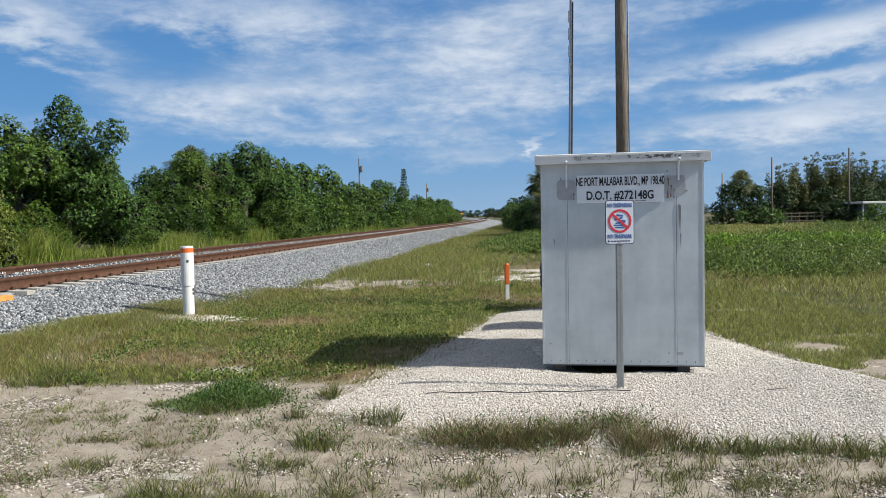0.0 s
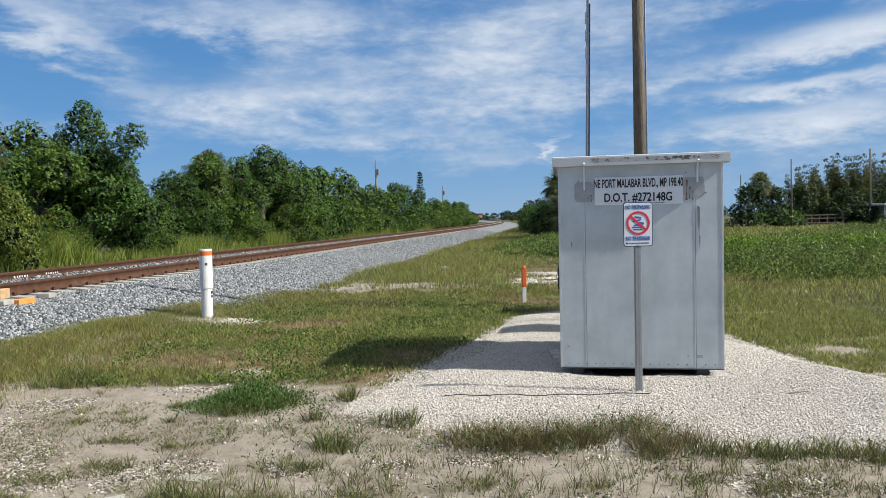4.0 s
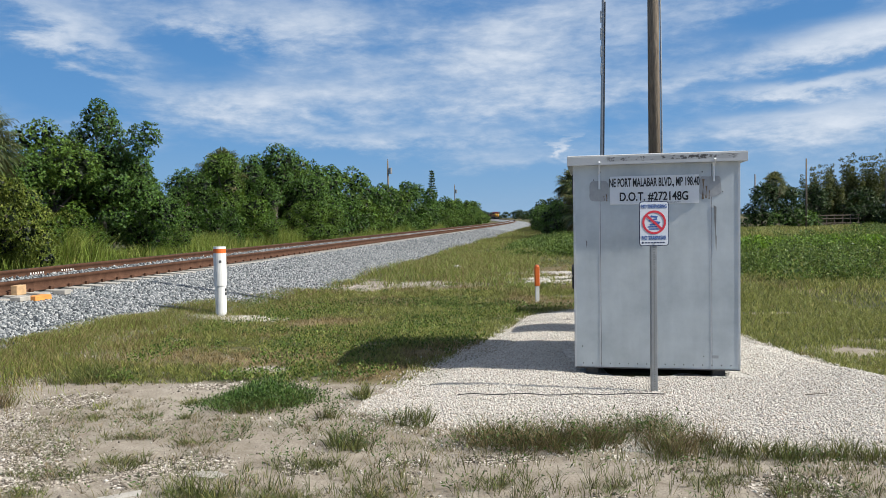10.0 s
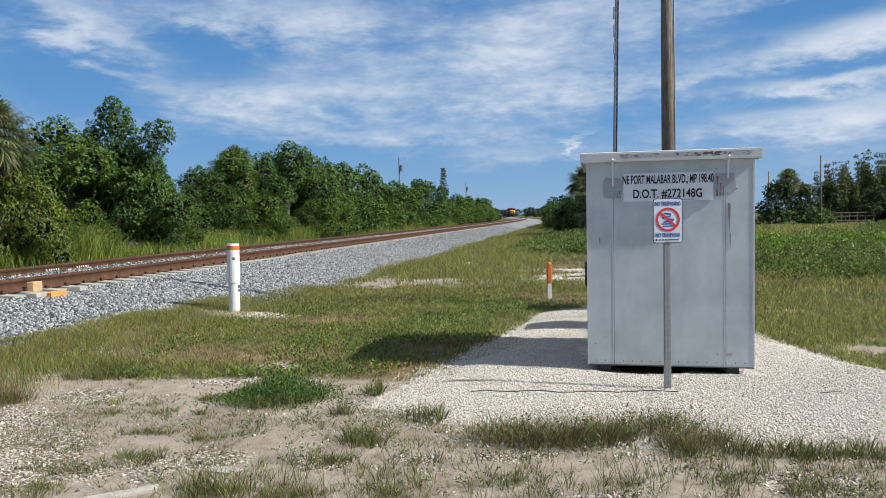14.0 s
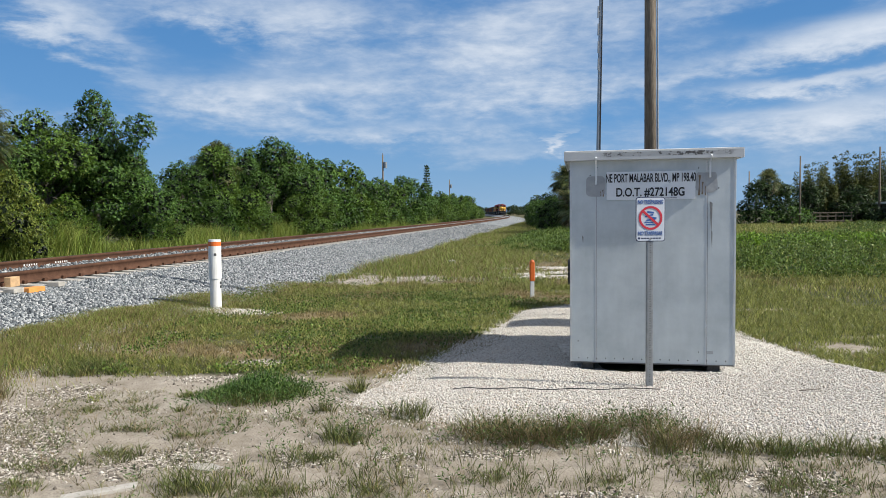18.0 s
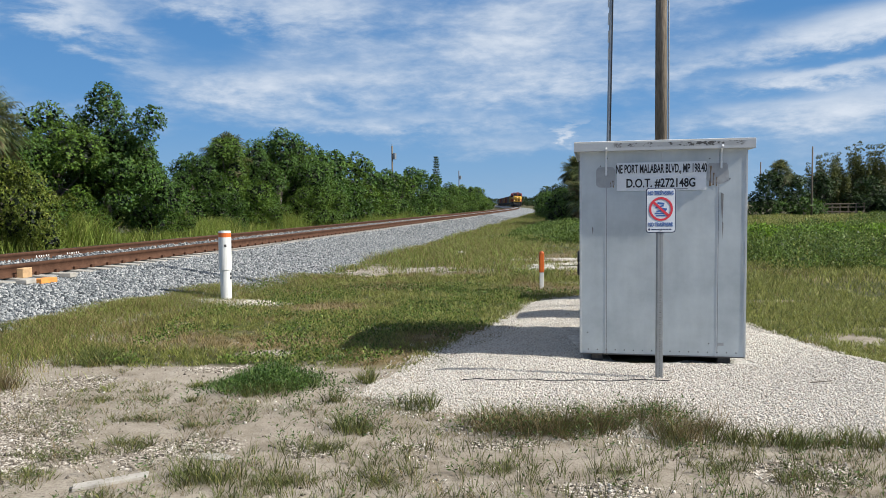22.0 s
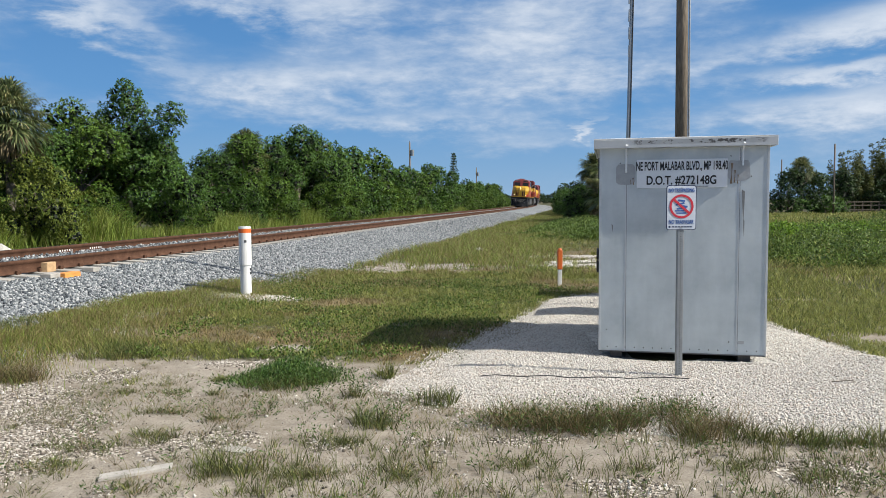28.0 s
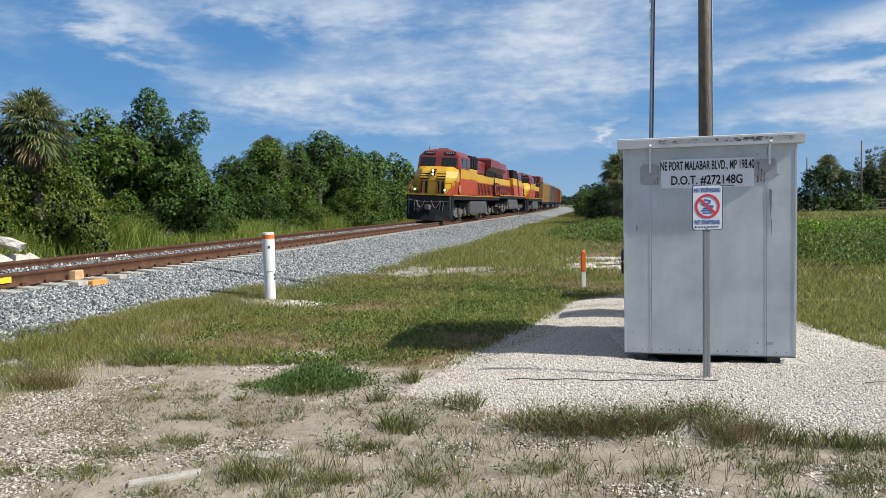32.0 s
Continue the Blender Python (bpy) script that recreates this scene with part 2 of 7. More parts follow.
GRASS_DRY = leafy("dry_grass_blades", (0.100, 0.082, 0.032), (0.290, 0.225, 0.095), (0.400, 0.300, 0.150), 0.28, 0.4, 2.2)
TUFT = leafy("sand_tuft_blades", (0.036, 0.052, 0.012), (0.130, 0.160, 0.036), (0.290, 0.260, 0.100), 0.22, 0.24, 4.0)
TUFT_DRY = leafy("dry_tuft_blades", (0.066, 0.050, 0.022), (0.185, 0.140, 0.062), (0.330, 0.250, 0.130), 0.22, 0.4, 4.0)
GRASS_TALL = leafy("tall_grass_blades", (0.085, 0.130, 0.018), (0.225, 0.305, 0.050), (0.400, 0.380, 0.130), 0.36, 0.26, 0.8)
WEED = leafy("weed_leaves", (0.022, 0.056, 0.011), (0.085, 0.165, 0.028), (0.200, 0.250, 0.075), 0.2, 0.14, 1.4)
LIME = leafy("lime_green_leaves", (0.060, 0.130, 0.012), (0.190, 0.340, 0.028), (0.300, 0.420, 0.060), 0.3, 0.2, 0.6)
WEED_BRIGHT = leafy("rank_field_leaves", (0.028, 0.060, 0.010), (0.122, 0.205, 0.028), (0.280, 0.330, 0.090), 0.24, 0.22, 0.9)


def bark_mat(name, dark, lite):
    k = Mat(name)
    n = k.noise(7, 6, 0.65, (5, 5, 0.6))
    k.bump(n, 0.8, 0.02)
    return k.done(k.ramp(n, (0.3, dark), (0.7, lite)), 0.9)


BARK = bark_mat("bark", (0.06, 0.05, 0.04), (0.19, 0.16, 0.13))
POLE_WOOD = bark_mat("weathered_pole_wood", (0.075, 0.058, 0.042), (0.20, 0.165, 0.125))


def ground_mat():
    """Pale fine sand, strewn with shell grit in places, under thin dark turf; tan where the grass is dead."""
    k = Mat("sandy_ground")
    at = k.node("ShaderNodeAttribute")
    at.attribute_name = "cover"
    sep = k.node("ShaderNodeSeparateColor")
    k.link(at.outputs["Color"], sep.inputs[0])
    n1, n2, n3 = k.noise(0.8, 6), k.noise(5, 7, 0.65), k.noise(60, 3, 0.6)
    sand = k.ramp(k.math("ADD", k.math("MULTIPLY", n2, 0.55), k.math("MULTIPLY", n1, 0.45)),
                  (0.36, (0.165, 0.138, 0.105)), (0.47, (0.250, 0.218, 0.176)), (0.62, (0.335, 0.300, 0.252)))
    sand = k.mix(k.ramp(n3, (0.48, (0, 0, 0)), (0.66, (0.65, 0.65, 0.65))), sand, (0.125, 0.102, 0.075))
    vor = k.node("ShaderNodeTexVoronoi")
    vor.inputs["Scale"].default_value = 46
    k.link(k.tc.outputs["Object"], vor.inputs["Vector"])
    grit = k.ramp(vor.outputs["Color"], (0.15, (0.075, 0.062, 0.050)), (0.45, (0.215, 0.186, 0.150)), (0.66, (0.365, 0.325, 0.270)), (0.9, (0.60, 0.56, 0.49)))
    gritty = k.math("ADD", sep.outputs[1], k.math("MULTIPLY", k.math("SUBTRACT", n2, 0.5), 1.1))
    gritty = k.ramp(gritty, (0.40, (0, 0, 0)), (0.60, (1, 1, 1)))
    sand = k.mix(gritty, sand, grit)
    turf = k.ramp(k.math("ADD", k.math("MULTIPLY", n2, 0.5), k.math("MULTIPLY", n1, 0.5)),
                  (0.36, (0.026, 0.034, 0.012)), (0.50, (0.050, 0.055, 0.021)), (0.62, (0.085, 0.074, 0.034)))
    dead = k.ramp(n2, (0.35, (0.115, 0.085, 0.044)), (0.65, (0.270, 0.205, 0.118)))
    turf = k.mix(sep.outputs[2], turf, dead)
    edge = k.math("ADD", sep.outputs[0], k.math("MULTIPLY", k.math("SUBTRACT", n2, 0.5), 0.9))
    c = k.mix(k.ramp(edge, (0.38, (0, 0, 0)), (0.62, (1, 1, 1))), sand, turf)
    k.bump(k.math("ADD", k.math("MULTIPLY", n2, 0.8), k.math("MULTIPLY", k.math("MULTIPLY", vor.outputs["Distance"], gritty), 0.5)), 0.9, 0.035)
    return k.done(c, 0.95, 0, 0.2)


def stones_mat(name, stops, rough=0.85, bump=0.3):
    """Loose stones: each stone its own tone."""
    k = Mat(name)
    c = k.ramp(k.island(), *stops)
    n = k.noise(30, 4)
    c = k.mix(k.math("MULTIPLY", n, 0.35), c, tuple(v * 0.55 for v in stops[0][1]))
    k.bump(n, bump, 0.004)
    return k.done(c, rough, 0, 0.3)


def bed_mat(name, scale, stops, rough=0.9):
    """The bed of stones under the loose ones."""
    k = Mat(name)
    vor = k.node("ShaderNodeTexVoronoi")
    vor.inputs["Scale"].default_value = scale
    k.link(k.tc.outputs["Object"], vor.inputs["Vector"])
    c = k.ramp(vor.outputs["Color"], *stops)
    n = k.noise(1.3, 4)
    c = k.mix(k.math("MULTIPLY", n, 0.3), c, tuple(v * 0.5 for v in stops[0][1]))
    k.bump(vor.outputs["Distance"], 1.0, 0.03)
    return k.done(c, rough, 0, 0.3)


GROUND = ground_mat()
BALLAST_STOPS = ((0.0, (0.040, 0.047, 0.054)), (0.3, (0.125, 0.140, 0.152)), (0.7, (0.270, 0.285, 0.292)), (1.0, (0.470, 0.475, 0.470)))
PAD_STOPS = ((0.0, (0.300, 0.272, 0.232)), (0.25, (0.490, 0.464, 0.420)), (0.8, (0.700, 0.674, 0.622)), (1.0, (0.550, 0.455, 0.375)))
BALLAST, BALLAST_BED = stones_mat("crushed_granite", BALLAST_STOPS), bed_mat("granite_bed", 17, BALLAST_STOPS)
SHELL, SHELL_BED = stones_mat("white_limestone", PAD_STOPS), bed_mat("limestone_bed", 38, PAD_STOPS)
SCATTER = stones_mat("mixed_pebbles", ((0.0, (0.066, 0.055, 0.046)), (0.4, (0.255, 0.218, 0.175)), (0.7, (0.450, 0.405, 0.345)), (1.0, (0.740, 0.705, 0.645))))
CONCRETE = simple("pale_concrete", (0.323, 0.303, 0.271), 0.9, 0, 0.15, 9, 0.5)
RAIL_TOP = simple("worn_rail_head", (0.17, 0.12, 0.09), 0.4, 0.75, 0.15, 4)


def rust_mat():
    k = Mat("rusty_rail_steel")
    n, n2 = k.noise(5, 6, 0.65), k.noise(70, 3)
    c = k.ramp(k.math("ADD", k.math("MULTIPLY", n, 0.6), k.math("MULTIPLY", n2, 0.4)), (0.3, (0.036, 0.019, 0.013)), (0.55, (0.086, 0.044, 0.028)), (0.75, (0.14, 0.080, 0.054)))
    k.bump(n2, 0.4, 0.003)
    return k.done(c, 0.88, 0.0, 0.12)


RUST = rust_mat()


def aluminium_mat():
    """Dull weathered aluminium sheet with cloudy oxide, faint drips and scuffs."""
    k = Mat("weathered_aluminium")
    n, n2, n3 = k.noise(1.8, 6, 0.62), k.noise(9, 5, 0.6, (1, 1, 0.16)), k.noise(120, 2, 0.5)
    f = k.math("ADD", k.math("MULTIPLY", n, 0.80), k.math("MULTIPLY", n2, 0.20))
    c = k.ramp(f, (0.36, (0.400, 0.445, 0.462)), (0.49, (0.475, 0.520, 0.535)), (0.62, (0.545, 0.590, 0.602)))
    k.bump(k.math("ADD", k.math("MULTIPLY", n, 1.0), k.math("MULTIPLY", n3, 0.03)), 0.25, 0.02)
    return k.done(c, k.ramp(f, (0.35, (0.42,) * 3), (0.65, (0.58,) * 3)), 0.2)


ALU = aluminium_mat()
ALU_TRIM = simple("aluminium_trim", (0.55, 0.57, 0.58), 0.45, 0.4, 0.12, 5)
ROOF_WHITE = simple("white_roof_coating", (0.619, 0.619, 0.602), 0.6, 0, 0.14, 5)


def fascia_mat():
    """Painted sheet edge whose coat has peeled off in dark flakes along its upper half."""
    k = Mat("peeling_roof_edge")
    n, n2 = k.noise(9, 6, 0.7, (1, 1, 1.8)), k.noise(2.2, 4)
    c = k.ramp(n2, (0.35, (0.40, 0.42, 0.43)), (0.65, (0.52, 0.54, 0.55)))
    xyz = k.node("ShaderNodeSeparateXYZ")
    k.link(k.tc.outputs["Object"], xyz.inputs[0])
    high = k.ramp(k.math("MULTIPLY", k.math("SUBTRACT", xyz.outputs[2], 2.435), 10.0), (0.30, (0, 0, 0)), (0.42, (1, 1, 1)), (0.84, (1, 1, 1)), (0.9, (0, 0, 0)))
    flake = k.ramp(n, (0.40, (1, 1, 1)), (0.47, (0, 0, 0)))
    along_edge = k.ramp(k.math("ADD", k.math("MULTIPLY", xyz.outputs[0], 0.5), 0.5), (0.20, (0, 0, 0)), (0.26, (1, 1, 1)), (0.90, (1, 1, 1)), (0.96, (0, 0, 0)))
    c = k.mix(k.math("MULTIPLY", k.math("MULTIPLY", high, k.math("MAXIMUM", flake, 0.25)), along_edge), c, (0.07, 0.07, 0.068))
    k.bump(n, 0.4, 0.005)
    return k.done(c, 0.65, 0.1)


FASCIA = fascia_mat()
GALV = simple("galvanised_steel", (0.30, 0.315, 0.325), 0.42, 0.6, 0.15, 20)
BLACK = simple("black_print", (0.012, 0.012, 0.013), 0.5, 0, 0.05)
DARK = simple("dark_void", (0.02, 0.02, 0.02), 0.9, 0, 0.1)
PLATE_WHITE = simple("white_label_vinyl", (0.700, 0.725, 0.745), 0.45, 0, 0.05, 4)
SIGN_WHITE = simple("white_sign_sheet", (0.520, 0.560, 0.620), 0.4, 0, 0.04, 5)
SIGN_BLUE = simple("blue_sign_print", (0.028, 0.095, 0.32), 0.45, 0, 0.06)
SIGN_NAVY = simple("navy_sign_print", (0.015, 0.025, 0.075), 0.45, 0, 0.06)
SIGN_RED = simple("red_sign_print", (0.50, 0.025, 0.045), 0.45, 0, 0.06)
SMUDGE = simple("grey_overpaint", (0.345, 0.36, 0.37), 0.7, 0, 0.10, 14)
RUST_STAIN = simple("brown_rust_streak", (0.21, 0.15, 0.10), 0.85, 0, 0.35, 30)
GREY_STAIN = simple("grey_drip_streak", (0.20, 0.20, 0.20), 0.8, 0, 0.30, 30)
PVC = simple("white_pvc", (0.636, 0.636, 0.619), 0.45, 0, 0.07, 5)
ORANGE = simple("orange_plastic", (0.619, 0.129, 0.019), 0.5, 0, 0.10, 8)
YELLOW_PAINT = simple("yellow_marking_paint", (0.645, 0.447, 0.026), 0.6, 0, 0.12, 12)
ORANGE_PAINT = simple("orange_marking_paint", (0.645, 0.258, 0.060), 0.7, 0, 0.20, 12)
TAN_WOOD = simple("raw_wood", (0.447, 0.292, 0.155), 0.8, 0, 0.2, 12)
BOARD = simple("bleached_board", (0.358, 0.337, 0.302), 0.85, 0, 0.22, 6)
WHITE_PAINT = simple("white_marking_paint", (0.671, 0.671, 0.654), 0.6, 0, 0.06)
WIRE = simple("black_cable", (0.02, 0.02, 0.022), 0.6, 0, 0.1)
LOCO_RED = simple("locomotive_red_paint", (0.150, 0.020, 0.018), 0.38, 0, 0.2, 1.2)
LOCO_ORANGE = simple("locomotive_vermilion_paint", (0.300, 0.045, 0.018), 0.42, 0, 0.22, 1.2)
LOCO_YELLOW = simple("locomotive_yellow_paint", (0.430, 0.248, 0.012), 0.42, 0, 0.16, 1.2)
LOCO_DARK = simple("grimy_black_underframe", (0.013, 0.014, 0.017), 0.75, 0, 0.3, 3)
for glossless in (LOCO_DARK,):
    glossless.node_tree.nodes["Principled BSDF"].inputs["Specular IOR Level"].default_value = 0.12
LOCO_GREY = simple("grimy_grey_tank", (0.058, 0.060, 0.064), 0.6, 0, 0.3, 2)
TRUCK = simple("dusty_truck_steel", (0.088, 0.082, 0.076), 0.8, 0.1, 0.35, 5)
CAR_MAROON = simple("maroon_wagon_paint", (0.16, 0.035, 0.025), 0.6, 0, 0.2, 1.5)
CAR_TAN = simple("tan_container_paint", (0.315, 0.203, 0.075), 0.6, 0, 0.18, 1.5)
CAR_GREY = simple("grey_container_paint", (0.13, 0.125, 0.12), 0.6, 0, 0.22, 1.5)
CAR_BROWN = simple("brown_container_paint", (0.22, 0.085, 0.04), 0.6, 0, 0.2, 1.5)
STUCCO = simple("white_stucco", (0.62, 0.63, 0.63), 0.85, 0, 0.08, 3)
ROCK = simple("pale_broken_concrete", (0.396, 0.378, 0.344), 0.9, 0, 0.2, 8, 0.6)


def glass_mat(name, col):
    k = Mat(name)
    return k.done(col, 0.12, 0.0, 0.3)


GLASS = glass_mat("dark_window_glass", (0.012, 0.014, 0.016))


def lamp_mat(name, col, strength):
    k = Mat(name)
    k.b.inputs["Emission Color"].default_value = (*col, 1)
    k.b.inputs["Emission Strength"].default_value = strength
    return k.done((0.9, 0.9, 0.85), 0.2)


HEADLIGHT = lamp_mat("lit_headlight", (1.0, 0.62, 0.22), 3.2)

# ---------------------------------------------------------------- building helpers


def link_mesh(name, me, mat, parent=None, label="", m=None):
    ob = new(name, me)
    if mat is not None and not me.materials:
        me.materials.append(mat)
    if parent is not None:
        ob.parent = parent
    if m is not None:
        ob.matrix_basis = m
    if label:
        tagged(ob, label)
    return ob


def part(name, bm, mat, parent=None, label="", smooth=False):
    """Links a bmesh as one mesh object under a thing or a part."""
    me = bpy.data.meshes.new(name)
    bm.to_mesh(me)
    bm.free()
    if smooth:
        me.shade_smooth()
    return link_mesh(name, me, mat, parent, label)


def thing(name, m, label, category, group="", kind=""):
    ob = new(name)
    ob.empty_display_size = 0.2
    ob.matrix_basis = m
    return tagged(ob, label, category, group, kind)


def box(bm, lo, hi, bevel=0.0, m=None):
    """An axis-aligned box from corner to corner, with bevelled edges."""
    lo, hi = Vector(lo), Vector(hi)
    r = bmesh.ops.create_cube(bm, size=1.0)
    vs = r["verts"]
    d, c = hi - lo, (hi + lo) / 2
    for v in vs:
        v.co = Vector((v.co.x * d.x, v.co.y * d.y, v.co.z * d.z)) + c
    if bevel > 0:
        es = list({e for v in vs for e in v.link_edges})
        out = bmesh.ops.bevel(bm, geom=es, offset=min(bevel, 0.45 * min(d)), segments=2, affect="EDGES", profile=0.6)
        vs = list({v for f in out["faces"] for v in f.verts} | {v for v in vs if v.is_valid})
    if m is not None:
        bmesh.ops.transform(bm, matrix=m, verts=[v for v in vs if v.is_valid])
    return bm


def B(lo, hi, bevel=0.0, m=None):
    return box(bmesh.new(), lo, hi, bevel, m)


def tube(bm, a, b, r0, r1=None, n=12, caps=True):
    """A round bar from a to b."""
    a, b = Vector(a), Vector(b)
    r1 = r0 if r1 is None else r1
    d = b - a
    m = Matrix.Translation((a + b) / 2) @ d.to_track_quat("Z", "Y").to_matrix().to_4x4()
    bmesh.ops.create_cone(bm, cap_ends=caps, segments=n, radius1=r0, radius2=r1, depth=d.length, matrix=m)
    return bm


def T(a, b, r0, r1=None, n=12):
    return tube(bmesh.new(), a, b, r0, r1, n)


def cord(bm, pts, r, n=6):
    """One connected round cord through the given points."""
    P = [Vector(p) for p in pts]
    rings = []
    for i, p in enumerate(P):
        d = (P[min(i + 1, len(P) - 1)] - P[max(i - 1, 0)]).normalized()
        q = d.to_track_quat("Z", "Y")
        rings.append([bm.verts.new(p + q @ Vector((r * math.cos(k * math.tau / n), r * math.sin(k * math.tau / n), 0))) for k in range(n)])
    for a, b in zip(rings, rings[1:]):
        for k in range(n):
            bm.faces.new((a[k], a[(k + 1) % n], b[(k + 1) % n], b[k]))
    bm.faces.new(rings[0][::-1])
    bm.faces.new(rings[-1])
    return bm


def prism(bm, outline, axis, lo, hi):
    """A solid with the given outline (2D points) swept along an axis from lo to hi."""
    def at(p, h):
        return {"x": (h, p[0], p[1]), "y": (p[0], h, p[1]), "z": (p[0], p[1], h)}[axis]
    a = [bm.verts.new(at(p, lo)) for p in outline]
    b = [bm.verts.new(at(p, hi)) for p in outline]
    n = len(outline)
    bm.faces.new(a)
    bm.faces.new(b[::-1])
    for i in range(n):
        bm.faces.new((a[i], b[i], b[(i + 1) % n], a[(i + 1) % n]))
    bmesh.ops.recalc_face_normals(bm, faces=bm.faces[:])
    return bm


def raw_mesh(name, verts, faces, smooth=False):
    """A mesh from numpy arrays: verts (n, 3), faces (m, k) with one k."""
    me = bpy.data.meshes.new(name)
    verts, faces = np.asarray(verts, np.float32), np.asarray(faces, np.int32)
    k = faces.shape[1]
    me.vertices.add(len(verts))
    me.vertices.foreach_set("co", verts.ravel())
    me.loops.add(faces.size)
    me.loops.foreach_set("vertex_index", faces.ravel())
    me.polygons.add(len(faces))
    me.polygons.foreach_set("loop_start", np.arange(0, faces.size, k, dtype=np.int32))
    me.update(calc_edges=True)
    if smooth:
        me.shade_smooth()
    return me


def unit(v):
    return v / np.maximum(np.linalg.norm(v, axis=-1, keepdims=True), 1e-9)


def leaves(rng, at, out, size, aspect=0.5, droop=0.0):
    """One folded diamond leaf at each place, turned roughly outward. Gives vertices and faces."""
    n = len(at)
    d = unit(out + rng.normal(0, 0.75, (n, 3)) + np.array([0, 0, -droop]))
    side = unit(np.cross(d, rng.normal(0, 1, (n, 3))))
    up = np.cross(side, d)
    s = (size * rng.uniform(0.6, 1.3, n))[:, None]
    tip, mid = at + d * s, at + d * s * 0.45 - up * s * 0.06
    v = np.stack([at, mid - side * s * aspect * 0.5, tip, mid + side * s * aspect * 0.5], 1).reshape(-1, 3)
    return v, np.arange(4 * n).reshape(n, 4)


def rosettes(rng, at, out, size, many=6, aspect=0.42):
    """Twig ends: a spray of folded leaves that radiate from each place. Gives vertices and faces."""
    n = len(at)
    main = unit(out * 0.8 + np.array([0.12, -0.05, 0.55]) + rng.normal(0, 0.35, (n, 3)))
    main, base = np.repeat(main, many, 0), np.repeat(at, many, 0)
    k = n * many
    ring = unit(np.cross(main, rng.normal(0, 1, (k, 3))))
    d = unit(main * rng.uniform(0.15, 1.0, (k, 1)) + ring + np.array([0, 0, -0.15]))
    side = unit(np.cross(d, main + rng.normal(0, 0.25, (k, 3))))
    up = np.cross(side, d)
    s = (np.repeat(size * rng.uniform(0.75, 1.25, n), many) * rng.uniform(0.7, 1.2, k))[:, None]
    base = base + main * s * rng.uniform(-0.3, 0.3, (k, 1))
    mid = base + d * s * 0.5 + up * s * 0.07
    v = np.stack([base, mid - side * s * aspect * 0.5, base + d * s - up * s * 0.08, mid + side * s * aspect * 0.5], 1).reshape(-1, 3)
    return v, np.arange(4 * k).reshape(k, 4)


def blades(rng, at, height, width, lean=0.35, way=None):
    """Grass blades, one bent strip of three triangles' worth each, falling at random or along the given ways. Gives vertices and faces."""
    n = len(at)
    h = height * rng.uniform(0.5, 1.25, n) if np.ndim(height) == 0 else height * rng.uniform(0.7, 1.2, n)
    a = rng.uniform(0, 2 * np.pi, n)
    side = np.stack([np.cos(a), np.sin(a), 0 * a], 1)
    b = rng.uniform(0, 2 * np.pi, n)
    fall = np.stack([np.cos(b), np.sin(b), 0 * b], 1) * (h * lean * rng.uniform(0.2, 1.6, n))[:, None]
    if way is not None:
        fall = fall * 0.35 + np.concatenate([way, np.zeros((n, 1))], 1) * (h * lean)[:, None]
    w = (width * rng.uniform(0.6, 1.3, n))[:, None] * side
    up = np.stack([0 * h, 0 * h, h], 1)
    v = np.stack([at - w / 2, at + w / 2, at + fall * 0.35 + up * 0.55 + w * 0.35, at + fall + up * 0.95, at + fall * 0.35 + up * 0.55 - w * 0.35], 1)
    tri = np.array([(0, 1, 2), (0, 2, 4), (4, 2, 3)])
    return v.reshape(-1, 3), (tri[None] + 5 * np.arange(n)[:, None, None]).reshape(-1, 3)


def bundles(rng, x, y, height, many, width, spread, lean):
    """Grass plants: at each place a bundle of blades that lean outward from its middle."""
    n = len(x)
    h = np.repeat(np.broadcast_to(height, (n,)) * rng.uniform(0.65, 1.3, n), many)
    a, r = rng.uniform(0, 2 * np.pi, n * many), np.sqrt(rng.random(n * many))
    way = np.stack([np.cos(a), np.sin(a)], 1)
    sp_ = np.repeat(np.broadcast_to(spread, (n,)) * rng.uniform(0.6, 1.3, n), many) * r
    px, py = np.repeat(x, many) + way[:, 0] * sp_, np.repeat(y, many) + way[:, 1] * sp_
    at = np.stack([px, py, ground_z(px, py) - 0.006], 1)
    return blades(rng, at, h * (1.1 - 0.4 * r), width, lean, way * (0.3 + r)[:, None])


OCTA = np.array([(1, 0, 0), (0, 1, 0), (-1, 0, 0), (0, -1, 0), (0, 0, 1), (0, 0, -1)], float)
OCTA_F = np.array([(0, 1, 4), (1, 2, 4), (2, 3, 4), (3, 0, 4), (1, 0, 5), (2, 1, 5), (3, 2, 5), (0, 3, 5)])


def pebbles(rng, at, size, flat=0.7):
    """Small angular stones at the given places."""
    n = len(at)
    q = unit(rng.normal(0, 1, (n, 4)))
    w, x, y, z = q.T
    R = np.stack([1 - 2 * (y * y + z * z), 2 * (x * y - z * w), 2 * (x * z + y * w), 2 * (x * y + z * w), 1 - 2 * (x * x + z * z), 2 * (y * z - x * w),
                  2 * (x * z - y * w), 2 * (y * z + x * w), 1 - 2 * (x * x + y * y)], 1).reshape(n, 3, 3)
    s = size * rng.uniform(0.55, 1.35, (n, 1, 1)) * 0.5
    v = OCTA[None] * s * rng.uniform(0.6, 1.2, (n, 6, 1)) * np.array([1, 0.85, flat])
    v = np.einsum("nij,nkj->nki", R, v) + at[:, None]
    f = OCTA_F[None] + 6 * np.arange(n)[:, None, None]
    return v.reshape(-1, 3), f.reshape(-1, 3)


def merge(*pairs):
    vs, fs, o = [], [], 0
    for v, f in pairs:
        vs.append(v), fs.append(f + o)
        o += len(v)
    return np.concatenate(vs), np.concatenate(fs)


